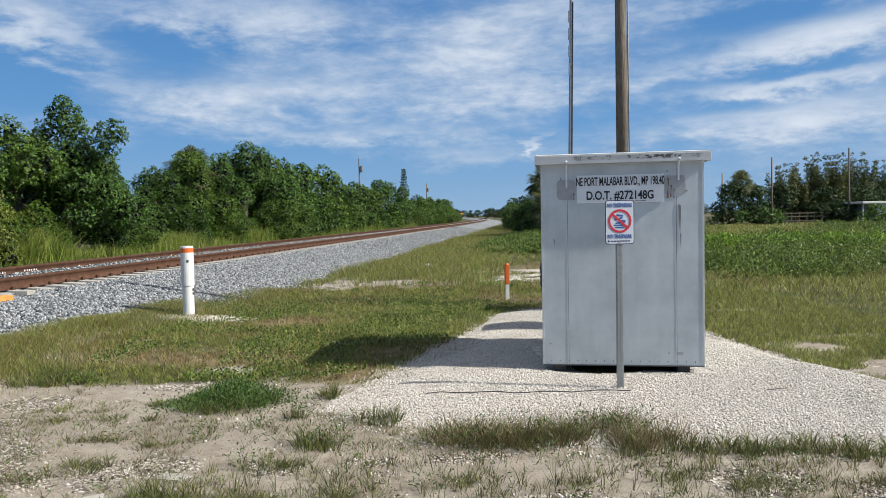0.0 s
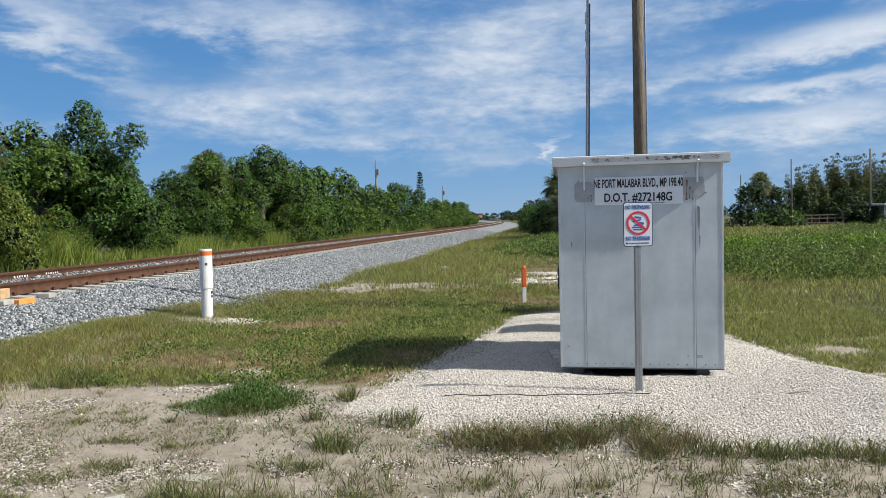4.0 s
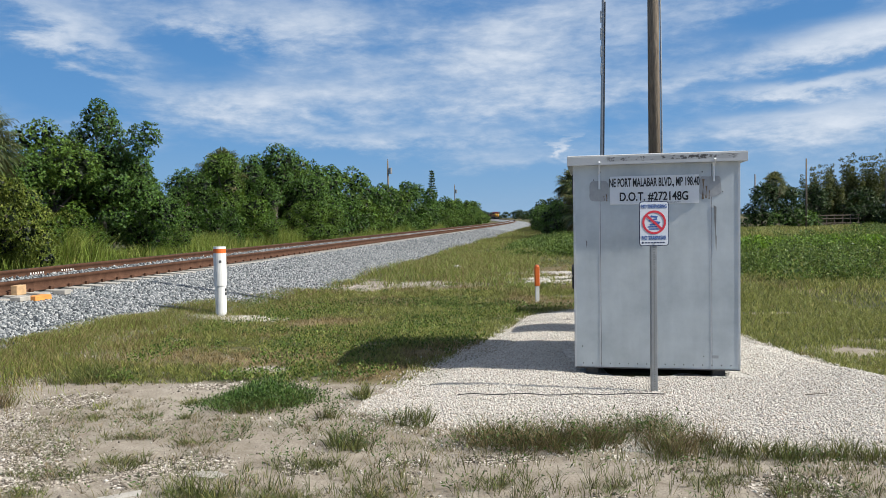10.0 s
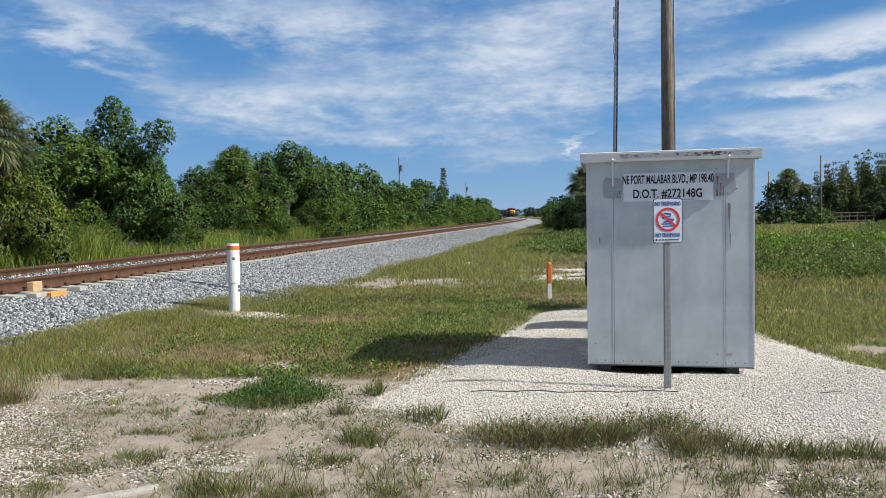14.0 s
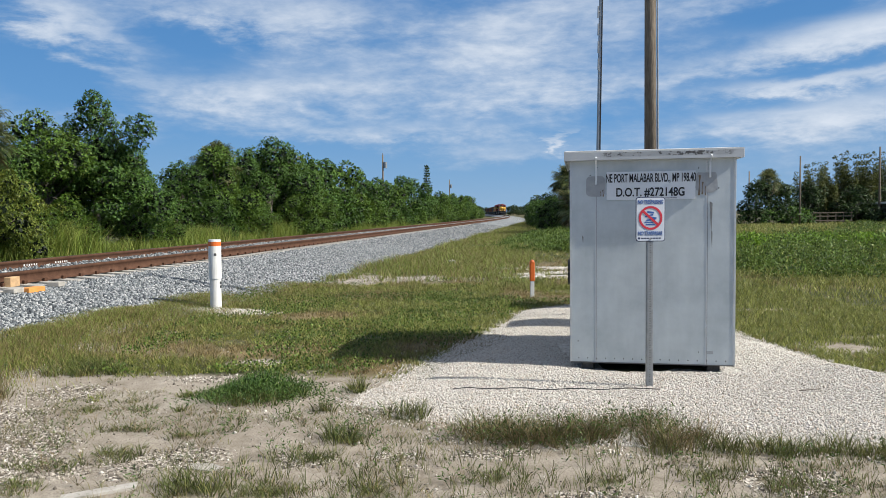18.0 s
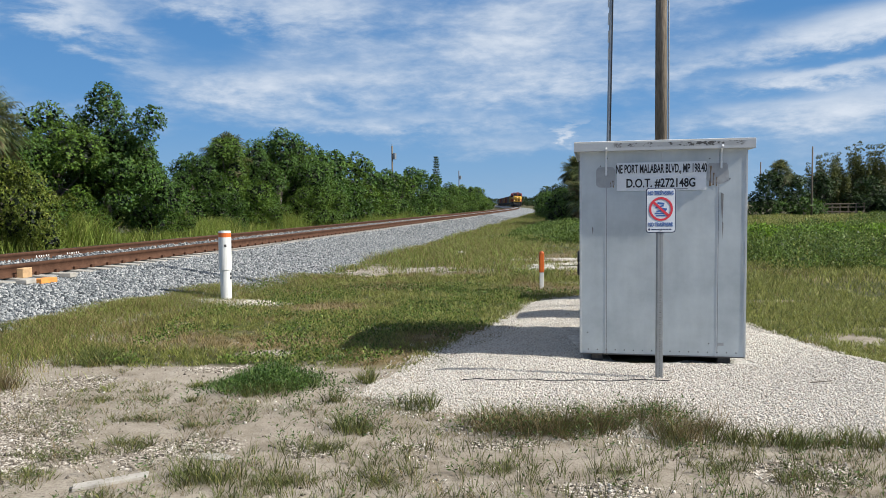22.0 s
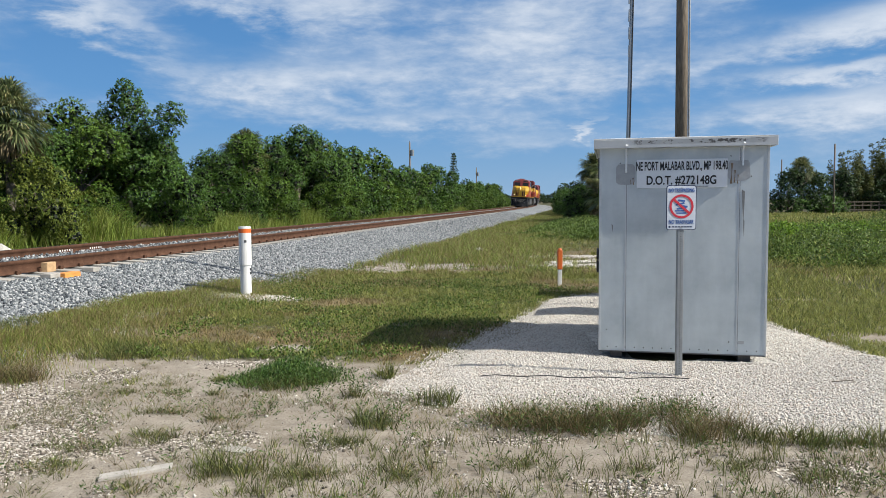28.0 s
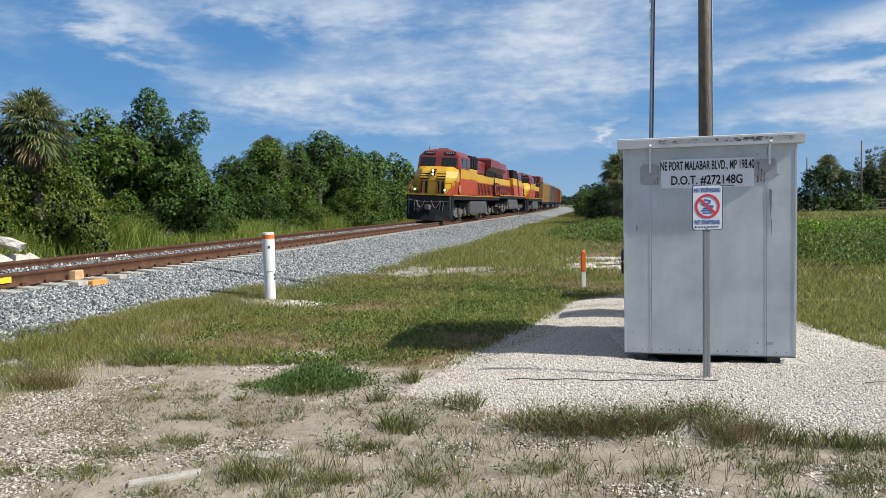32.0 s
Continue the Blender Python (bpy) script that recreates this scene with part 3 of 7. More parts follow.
def lettering(name, text, width, height, mat, parent, at, bold=0.0):
    """Flat raised letters of a given overall size, facing -y, with their middle at the given place."""
    cu = bpy.data.curves.new(name, "FONT")
    cu.body, cu.align_x, cu.align_y, cu.offset = text, "CENTER", "CENTER", bold
    cu.extrude = 0.004
    tmp = bpy.data.objects.new(name, cu)
    scene.collection.objects.link(tmp)
    me = bpy.data.meshes.new_from_object(tmp.evaluated_get(bpy.context.evaluated_depsgraph_get()))
    bpy.data.objects.remove(tmp)
    co = np.array([v.co[:] for v in me.vertices])
    lo, hi = co.min(0), co.max(0)
    sx, sy = width / (hi[0] - lo[0]), height / (hi[1] - lo[1])
    c = (lo + hi) / 2
    for v in me.vertices:
        x, y, z = v.co
        v.co = ((x - c[0]) * sx, -(z - lo[2]) * 0.4, (y - c[1]) * sy)
    me.materials.clear()
    return link_mesh(name, me, mat, parent, "", Matrix.Translation(at))

# ---------------------------------------------------------------- plan
TH = radians(9.7)
TDIR, TLEFT = np.array([math.sin(TH), math.cos(TH)]), np.array([-math.cos(TH), math.sin(TH)])
P_MID, RAIL_Z, CANT = 11.85, 0.75, 0.10
S_CURVE, CURVE_LEN, CURVE_R = 90.0, 262.0, 2100.0
GZ = -0.05


def centre(s):
    """Place (x, y) and heading (turned left from +y) of the track's middle at s metres along it."""
    turn = 0.0
    p = TDIR * min(s, S_CURVE) + TLEFT * P_MID
    if s > S_CURVE:
        a = min(s - S_CURVE, CURVE_LEN) / CURVE_R
        p = p + TDIR * CURVE_R * math.sin(a) + TLEFT * CURVE_R * (1 - math.cos(a))
        turn = a
        if s > S_CURVE + CURVE_LEN:
            r = s - S_CURVE - CURVE_LEN
            p = p + r * (TDIR * math.cos(a) + TLEFT * math.sin(a))
    return p, turn - TH


def track_point(s, d, z=0.0):
    """d: metres to the left of the track's middle."""
    p, h = centre(s)
    return (p[0] - d * math.cos(h), p[1] - d * math.sin(h), z)


def sp(s, p, z=0.0):
    """A place by metres along and metres left of the camera's line beside the straight track."""
    q = s * TDIR + p * TLEFT
    return (q[0], q[1], z)


PAD = [(-0.95, 7.25), (-0.35, 6.75), (0.2, 6.35), (0.7, 6.1), (2.1, 5.85), (3.5, 5.62), (5.2, 5.2), (6.6, 5.3), (6.3, 6.3), (5.3, 7.4), (4.85, 8.8), (4.7, 10.3),
       (4.5, 12.0), (4.3, 14.2), (3.2, 14.9), (2.2, 14.8), (1.5, 14.2), (0.95, 12.4), (0.45, 10.9), (-0.15, 9.6), (-0.5, 8.6)]


def in_poly(x, y, poly):
    """Signed distance to a polygon's edge (positive inside), for arrays."""
    P = np.array(poly)
    inside = np.zeros(x.shape, bool)
    dist = np.full(x.shape, 1e9)
    for (x0, y0), (x1, y1) in zip(P, np.roll(P, -1, 0)):
        inside ^= ((y0 > y) != (y1 > y)) & (x < (x1 - x0) * (y - y0) / (y1 - y0 + 1e-12) + x0)
        t = np.clip(((x - x0) * (x1 - x0) + (y - y0) * (y1 - y0)) / ((x1 - x0) ** 2 + (y1 - y0) ** 2), 0, 1)
        dist = np.minimum(dist, np.hypot(x - x0 - t * (x1 - x0), y - y0 - t * (y1 - y0)))
    return np.where(inside, dist, -dist)


def soft_noise(x, y, scale, seed=0, octaves=3):
    """Smooth value noise in [0, 1] for arrays."""
    out, amp, tot = np.zeros(x.shape), 1.0, 0.0
    for o in range(octaves):
        k = scale * 2.0**o
        u, v = x * k + 17.3 * seed + 31.7 * o, y * k + 9.1 * seed + 11.9 * o
        iu, iv = np.floor(u), np.floor(v)
        fu, fv = u - iu, v - iv
        fu, fv = fu * fu * (3 - 2 * fu), fv * fv * (3 - 2 * fv)

        def h(a, b):
            n = np.sin(a * 127.1 + b * 311.7 + seed * 74.7) * 43758.5453
            return n - np.floor(n)
        out += amp * ((h(iu, iv) * (1 - fu) + h(iu + 1, iv) * fu) * (1 - fv) + (h(iu, iv + 1) * (1 - fu) + h(iu + 1, iv + 1) * fu) * fv)
        tot += amp
        amp *= 0.5
    return out / tot


def ground_z(x, y):
    n = soft_noise(x, y, 0.35, 3) - 0.5
    near = np.exp(-((x / 60.0) ** 2 + (y / 60.0) ** 2))
    perp, s = -x * math.cos(TH) + y * math.sin(TH), x * math.sin(TH) + y * math.cos(TH)
    berm = 0.17 * np.exp(-(((perp - 7.9) / 0.9) ** 2)) * np.clip((20 - s) / 8, 0, 1) * np.clip((s + 2) / 6, 0, 1)
    return GZ + 0.10 * n * near + berm


def blob(x, y, cx, cy, rx, ry):
    return np.exp(-(((x - cx) / rx) ** 2 + ((y - cy) / ry) ** 2))


# plants that stand in the sand: x, y, radius x, radius y
GREEN_TUFTS = [(-1.95, 7.71, 0.43, 0.38), (-0.34, 6.79, 0.22, 0.14), (-0.92, 7.91, 0.10, 0.2), (-0.81, 6.22, 0.17, 0.2), (2.3, 5.67, 0.26, 0.13), (2.62, 5.62, 0.23, 0.12),
               (2.95, 5.58, 0.2, 0.12), (3.4, 5.45, 0.3, 0.12), (3.95, 5.3, 0.3, 0.12), (-1.74, 5.07, 0.25, 0.16), (-6.54, 10.07, 0.3, 0.4), (-4.43, 9.06, 0.44, 0.28), (-1.18, 7.07, 0.12, 0.08)]
BROWN_TUFTS = [(0.44, 6.17, 0.32, 0.2), (0.89, 6.05, 0.36, 0.2), (1.25, 6.15, 0.24, 0.2), (1.72, 6.3, 0.18, 0.16), (1.75, 5.84, 0.2, 0.2), (2.05, 5.95, 0.14, 0.15), (-4.95, 7.75, 0.33, 0.22)]
MAT_TUFTS = [(-2.63, 5.83, 0.26, 0.2), (-2.96, 5.53, 0.32, 0.08), (-3.03, 5.1, 0.2, 0.13), (-2.88, 6.54, 0.22, 0.1), (-2.3, 6.37, 0.17, 0.12), (-3.53, 7.27, 0.14, 0.1), (-2.57, 7.19, 0.12, 0.1),
             (-2.95, 7.27, 0.16, 0.08), (-2.73, 7.86, 0.19, 0.1), (-1.24, 5.02, 0.22, 0.18), (-1.46, 4.67, 0.22, 0.09), (-2.21, 4.66, 0.22, 0.1), (-0.49, 5.03, 0.24, 0.2), (0.35, 5.19, 0.21, 0.14),
             (-1.03, 5.71, 0.18, 0.14), (1.13, 5.09, 0.16, 0.13), (1.86, 5.14, 0.16, 0.13), (2.33, 4.94, 0.18, 0.14), (3.2, 4.85, 0.3, 0.14), (-3.7, 5.1, 0.25, 0.12)]
# shell grit on the sand, and dead tan turf
GRIT = [(-3.6, 5.5, 0.6, 1.2), (-4.6, 6.8, 0.9, 0.9), (-4.13, 8.01, 0.45, 0.4), (-2.09, 5.75, 0.4, 0.28), (0.4, 5.75, 0.4, 0.12), (0.98, 4.78, 0.36, 0.2), (2.4, 5.01, 0.4, 0.3), (-1.11, 5.66, 0.24, 0.18),
        (-0.36, 5.74, 0.22, 0.12), (-5.11, 10.51, 0.34, 0.33), (-2.38, 9.41, 0.35, 0.2), (-4.4, 12.08, 0.24, 0.4), (-4.92, 9.17, 0.44, 0.36), (-2.7, 8.6, 0.5, 0.2), (3.4, 4.6, 0.6, 0.4), (-1.0, 21.3, 2.2, 1.3)]
DEAD = [(-2.27, 13.75, 0.8, 0.6), (-2.6, 10.1, 1.3, 0.5), (-0.9, 9.0, 0.5, 0.5), (-4.2, 10.6, 0.7, 0.7), (-1.5, 17.0, 0.9, 0.8)]


def cover(x, y):
    """How grassy the ground is, 0 to 1."""
    n = soft_noise(x, y, 0.6, 1, 4)
    edge = np.where(x > 4.2, 7.5, np.interp(x, [-7, -5, -3, -1.6, -0.6, 0.2], [9.6, 9.1, 9.0, 8.7, 8.0, 7.6])) + (n - 0.5) * 1.5
    g = 1 / (1 + np.exp(-(y - edge) * 3.0))
    g = g * (0.72 + 0.75 * (soft_noise(x, y, 0.9, 7, 3) - 0.25))
    # bare sandy patches in the lawn
    bare = 1.25 * blob(x, y, -1.0, 21.3, 2.3, 1.4) + 1.3 * blob(x, y, 3.4, 21.8, 1.1, 0.4) + 1.2 * blob(x, y, 3.5, 24.6, 1.2, 0.5) + 0.35 * blob(x, y, -2.27, 13.75, 0.7, 0.4) \
        + 0.9 * blob(x, y, -4.3, 14.3, 0.9, 0.5) + 0.8 * blob(x, y, 5.9, 13.6, 0.8, 0.3) + 0.75 * blob(x, y, 5.5, 9.9, 0.7, 0.4) + 0.7 * blob(x, y, 6.5, 10.8, 0.7, 0.25) + 1.2 * blob(x, y, 5.9, 8.5, 0.9, 0.7) \
        + 0.55 * blob(x, y, -0.7, 12.4, 0.8, 0.22) + 0.5 * blob(x, y, -5.11, 10.51, 0.4, 0.35) + 0.8 * blob(x, y, -2.38, 9.41, 0.4, 0.22) + 0.5 * blob(x, y, -4.4, 12.0, 0.3, 0.4)
    g = g - bare * (1.9 * soft_noise(x, y * 1.6, 1.5, 51, 3) - 0.05)
    g = g - np.where((y < 34) & (x < 4.2), 1.9 * np.clip(soft_noise(x * 0.45, y * 1.4, 0.8, 57, 3) - 0.64, 0, 1), 0)
    for group, k in ((GREEN_TUFTS, 0.85), (BROWN_TUFTS, 0.6), (MAT_TUFTS, 0.55)):
        for cx, cy, rx, ry in group:
            g = np.maximum(g, k * blob(x, y, cx, cy, rx, ry) * (0.45 + 1.1 * n))
    scrub = (soft_noise(x, y, 1.7, 5, 3) - 0.52) * 2.2
    g = np.maximum(g, np.where(y < 9.5, np.minimum(scrub, 0.38), 0))
    return np.clip(g, 0, 1)


def grit_at(x, y):
    g = 0.9 * np.clip((soft_noise(x, y, 1.1, 9, 3) - 0.60) * 4, 0, 0.6)
    for cx, cy, rx, ry in GRIT:
        g = np.maximum(g, 1.15 * blob(x, y, cx, cy, rx, ry))
    return np.clip(g, 0, 1)


def dead_at(x, y):
    g = np.clip((soft_noise(x, y, 0.55, 33, 3) - 0.48) * 2.4, 0, 0.65)
    for cx, cy, rx, ry in DEAD:
        g = np.maximum(g, blob(x, y, cx, cy, rx, ry))
    return np.clip(g, 0, 1)


def spacing(lo, hi, fine_lo, fine_hi, step, growth=1.25):
    """Coordinates that are fine in the middle and coarser outward."""
    mid = list(np.arange(fine_lo, fine_hi + 1e-6, step))
    d, up = step, fine_hi
    while up < hi:
        d *= growth
        up += d
        mid.append(up)
    d, dn = step, fine_lo
    low = []
    while dn > lo:
        d *= growth
        dn -= d
        low.append(dn)
    return np.array(low[::-1] + mid)


def grid_mesh(name, xs, ys, zf, attr=None):
    X, Y = np.meshgrid(xs, ys)
    Z = zf(X, Y)
    n, m = X.shape
    i = np.arange(n * m).reshape(n, m)
    f = np.stack([i[:-1, :-1], i[:-1, 1:], i[1:, 1:], i[1:, :-1]], -1).reshape(-1, 4)
    me = raw_mesh(name, np.stack([X, Y, Z], -1).reshape(-1, 3), f, True)
    if attr:
        a = me.color_attributes.new("cover", "FLOAT_COLOR", "POINT")
        a.data.foreach_set("color", attr(X, Y).astype(np.float32).ravel())
    return me


def ground_attr(X, Y):
    c = cover(X, Y)
    return np.stack([c, grit_at(X, Y), dead_at(X, Y), 0 * c + 1], -1)


ground = link_mesh("ground", grid_mesh("ground", spacing(-2600, 2600, -9.5, 12, 0.10), spacing(-60, 3200, 3.0, 30, 0.10, 1.12), ground_z, ground_attr), GROUND)
tagged(ground, "pale sandy ground with patchy green grass", "ground", kind="structure")

rng = np.random.default_rng(5)

# ---------------------------------------------------------------- trackbed


def strip(name, profile, s_list, mat, label, cat):
    """A long ribbon along the track with a cross-section given as (left offset, z)."""
    vs = np.array([track_point(s, d, z) for s in s_list for d, z in profile])
    n, m = len(s_list), len(profile)
    i = np.arange(n * m).reshape(n, m)
    f = np.stack([i[:-1, :-1], i[:-1, 1:], i[1:, 1:], i[1:, :-1]], -1).reshape(-1, 4)
    ob = link_mesh(name, raw_mesh(name, vs, f), mat)
    return tagged(ob, label, cat, kind="structure")


BED = [(-5.7, GZ - 0.25), (-4.95, GZ + 0.03), (-1.75, 0.375), (-1.3, 0.415), (-0.95, 0.44), (-0.6, 0.47), (0.0, 0.60), (0.6, 0.66), (1.3, 0.60), (1.9, 0.55), (4.0, 0.03), (5.0, GZ - 0.25)]
S_BED = [-40 + 5 * i for i in range(24)] + [80 + 10 * i for i in range(76)]
strip("trackbed", BED, S_BED, BALLAST_BED, "grey crushed granite railway ballast bed", "ballast")


def bed_z(d):
    return np.interp(d, [p[0] for p in BED], [p[1] for p in BED])


def along(s, d, z):
    """Places beside the straight part, for arrays."""
    xy = s[:, None] * TDIR + (P_MID + d)[:, None] * TLEFT
    return np.concatenate([xy, z[:, None]], 1)


n = 76000
s_, d_ = 2 + 34 * rng.random(n) ** 1.15, rng.uniform(-5.1, -1.15, n)
stones = pebbles(rng, along(s_, d_, bed_z(d_) + rng.uniform(-0.005, 0.022, n)), 0.078)
n = 22000
s_, d_ = 36 + 60 * rng.random(n) ** 1.3, rng.uniform(-5.1, -1.0, n)
stones2 = pebbles(rng, along(s_, d_, bed_z(d_) + rng.uniform(-0.005, 0.025, n)), 0.10)
n = 12000
s_, d_ = 0 + 70 * rng.random(n) ** 1.2, rng.uniform(-0.6, 0.65, n)
stones3 = pebbles(rng, along(s_, d_, bed_z(d_) + 0.01 + rng.uniform(0, 0.03, n)), 0.085)
tagged(link_mesh("ballast_stones", raw_mesh("ballast_stones", *merge(stones, stones2, stones3)), BALLAST),
       "loose angular grey granite ballast stones", "ballast", kind="stuff")

# rails: the near one lower, the far one higher by the cant
RAIL_OUT = [(-0.078, 0.0), (0.078, 0.0), (0.078, 0.012), (0.03, 0.035), (0.009, 0.055), (0.009, 0.135), (0.037, 0.150), (0.037, 0.190), (0.030, 0.196),
            (-0.030, 0.196), (-0.037, 0.190), (-0.037, 0.150), (-0.009, 0.135), (-0.009, 0.055), (-0.03, 0.035), (-0.078, 0.012)]


def rail(side, top):
    prof = [(side * 0.75 + x, top - 0.255 + z * 1.3) for x, z in RAIL_OUT] 
    prof.append(prof[0])
    ob = strip("rail", prof, S_BED, RUST, "long rusty brown steel rail on the ties", "rail")
    ob["group"] = "rails"
    return ob


rail_near, rail_far = rail(-1, RAIL_Z), rail(1, RAIL_Z + CANT)
for ob, side, top in ((rail_near, -1, RAIL_Z), (rail_far, 1, RAIL_Z + CANT)):
    vs = np.array([track_point(s, side * 0.75 + x, top + 0.0035) for s in S_BED for x in (-0.028, 0.028)])
    i = np.arange(len(vs)).reshape(-1, 2)
    link_mesh("running_surface", raw_mesh("running_surface", vs, np.stack([i[:-1, 0], i[:-1, 1], i[1:, 1], i[1:, 0]], -1)), RAIL_TOP, ob, "worn smoother top of the rail")

tie_bm = bmesh.new()
box(tie_bm, (-1.3, -0.125, -0.16), (1.3, 0.125, 0.0), 0.02)
tie_me = bpy.data.meshes.new("tie")
tie_bm.to_mesh(tie_me)
tie_bm.free()
tie_me.materials.append(CONCRETE)
clip_bm = bmesh.new()
box(clip_bm, (-0.03, -0.05, 0.0), (0.03, 0.05, 0.075), 0.012)
clip_me = bpy.data.meshes.new("rail_clip")
clip_bm.to_mesh(clip_me)
clip_bm.free()
clip_me.materials.append(RUST)
ROLL = math.degrees(math.atan2(CANT, 1.5))
S_TIE = [-2 + 0.60 * i for i in range(150)]
tie_0 = None
for s in S_TIE:
    p, h = centre(s)
    # the track leans: its far side is higher
    m = Matrix.Translation((p[0], p[1], RAIL_Z - 0.255 + CANT / 2)) @ Matrix.Rotation(h, 4, "Z") @ Matrix.Rotation(math.radians(ROLL), 4, "Y")
    if tie_0 is None:
        tie_0 = thing("railway_tie", m, "pale concrete railway tie with rusty rail clips", "tie", "ties under the rails")
        link_mesh("tie", tie_me, None, tie_0)
        for x in (-0.86, -0.64, 0.64, 0.86):
            link_mesh("rail_clip", clip_me, None, tie_0, "rusty steel rail fastening", Matrix.Translation((x, 0, 0)))
    else:
        copy_thing(tie_0, m)

# paint and blocks beside the near rail
def block(s, d, z, size, mat, turn, label):
    x, y, _ = track_point(s, d)
    ob = part("wood_block", B((-size[0] / 2, -size[1] / 2, 0), (size[0] / 2, size[1] / 2, size[2]), 0.015), mat)
    ob.matrix_basis = pose(x, y, z, 0, 0, turn - math.degrees(TH))
    return tagged(ob, label, "block", "blocks beside the rail")


block(13.15, -0.93, 0.47, (0.14, 0.30, 0.2), TAN_WOOD, 6, "raw tan wooden block leaning by the rail")
block(12.85, -1.62, 0.40, (0.22, 0.42, 0.1), ORANGE_PAINT, -4, "orange-painted wooden block on the ballast")
block(13.75, -1.45, 0.42, (0.25, 0.25, 0.1), CONCRETE, 8, "pale grey concrete block on the ballast")
block(12.5, -1.5, 0.42, (0.22, 0.3, 0.09), BOARD, 3, "white-painted block on the ballast")
x, y, _ = track_point(11.35, -0.795)
ob = part("yellow_mark", B((-0.003, -0.24, -0.06), (0.003, 0.24, 0.05)), YELLOW_PAINT, rail_near, "yellow painted mark on the rail")
ob.matrix_basis = pose(x, y, 0.64, 0, 0, -math.degrees(TH))
for s in (15.8, 16.9):
    for i, (dx, w) in enumerate(((-0.22, 0.05), (-0.05, 0.05), (0.12, 0.05), (-0.13, 0.03), (0.03, 0.03), (0.2, 0.03))):
        x, y, _ = track_point(s + dx, 0.735)
        mk = part("chalk_mark", B((-0.002, -w * 0.4, -0.022), (0.002, w * 0.4, 0.022)), WHITE_PAINT, rail_far, "white chalk mark on the rail web")
        mk.matrix_basis = pose(x, y, 0.725, 0, 0, -math.degrees(TH))

# ---------------------------------------------------------------- gravel pad


def pad_z(x, y):
    d = in_poly(x, y, PAD)
    n = soft_noise(x, y, 1.4, 11, 3) - 0.5
    mound = 0.10 * blob(x, y, 4.9, 8.2, 1.0, 2.0)
    return np.where(d > -0.3, GZ - 0.02 + 0.11 * np.clip(1 - np.exp(-np.maximum(d, -0.3) / 0.35), -1.0, 1) - 0.03 + 0.045 * n + mound * np.clip(d * 2, 0, 1) - 0.05 * np.exp(-(((x - 2.7) / 1.1) ** 4 + ((y - 9.3) / 1.0) ** 4)), GZ - 0.25)


pad = link_mesh("gravel_pad", grid_mesh("gravel_pad", np.arange(-1.6, 7.4, 0.07), np.arange(4.0, 15.6, 0.07), pad_z), SHELL_BED)
tagged(pad, "spread pad of white limestone gravel", "gravel pad", kind="structure")
n = 300000
x, y = rng.uniform(-1.2, 6.8, n), 4.5 + 10.5 * rng.random(n) ** 1.45
d = in_poly(x, y, PAD) + (soft_noise(x, y, 2.5, 4, 2) - 0.5) * 0.35
keep = (d > -0.03) | ((d > -0.35) & (rng.random(n) < 0.10))
keep &= ~((x > 1.62) & (x < 3.45) & (y > 8.42 - 0.2 * (x - 2.4)) & (y < 10.3))
x, y = x[keep], y[keep]
z = np.maximum(pad_z(x, y), ground_z(x, y))
gravel = pebbles(rng, np.stack([x, y, z + rng.uniform(-0.003, 0.009, len(x))], 1), 0.027, 0.62)
tagged(link_mesh("limestone_gravel", raw_mesh("limestone_gravel", *gravel), SHELL), "loose white and pinkish limestone gravel", "gravel", kind="stuff")

# pebbles and shell bits on the bare sand
n = 150000
x, y = rng.uniform(-8.0, 4.5, n), 3.6 + 8.5 * rng.random(n) ** 1.3
w = np.clip(grit_at(x, y) * 1.3 - 0.25, 0.06, 1) * np.clip(1.35 - cover(x, y), 0, 1)
keep = (rng.random(n) < w) & (in_poly(x, y, PAD) < 0)
x, y = x[keep], y[keep]
bits = pebbles(rng, np.stack([x, y, ground_z(x, y) + 0.003], 1), (0.013 + 0.030 * rng.random(len(x)) ** 3)[:, None, None])
tagged(link_mesh("scattered_pebbles", raw_mesh("scattered_pebbles", *bits), SCATTER), "scattered pale pebbles and shell bits on the sand", "pebbles", kind="stuff")

# ---------------------------------------------------------------- signal bungalow
BX0, BX1, BY, BD, BZ0, BZ1 = 1.515, 3.437, 8.50, 1.95, 0.075, 2.44


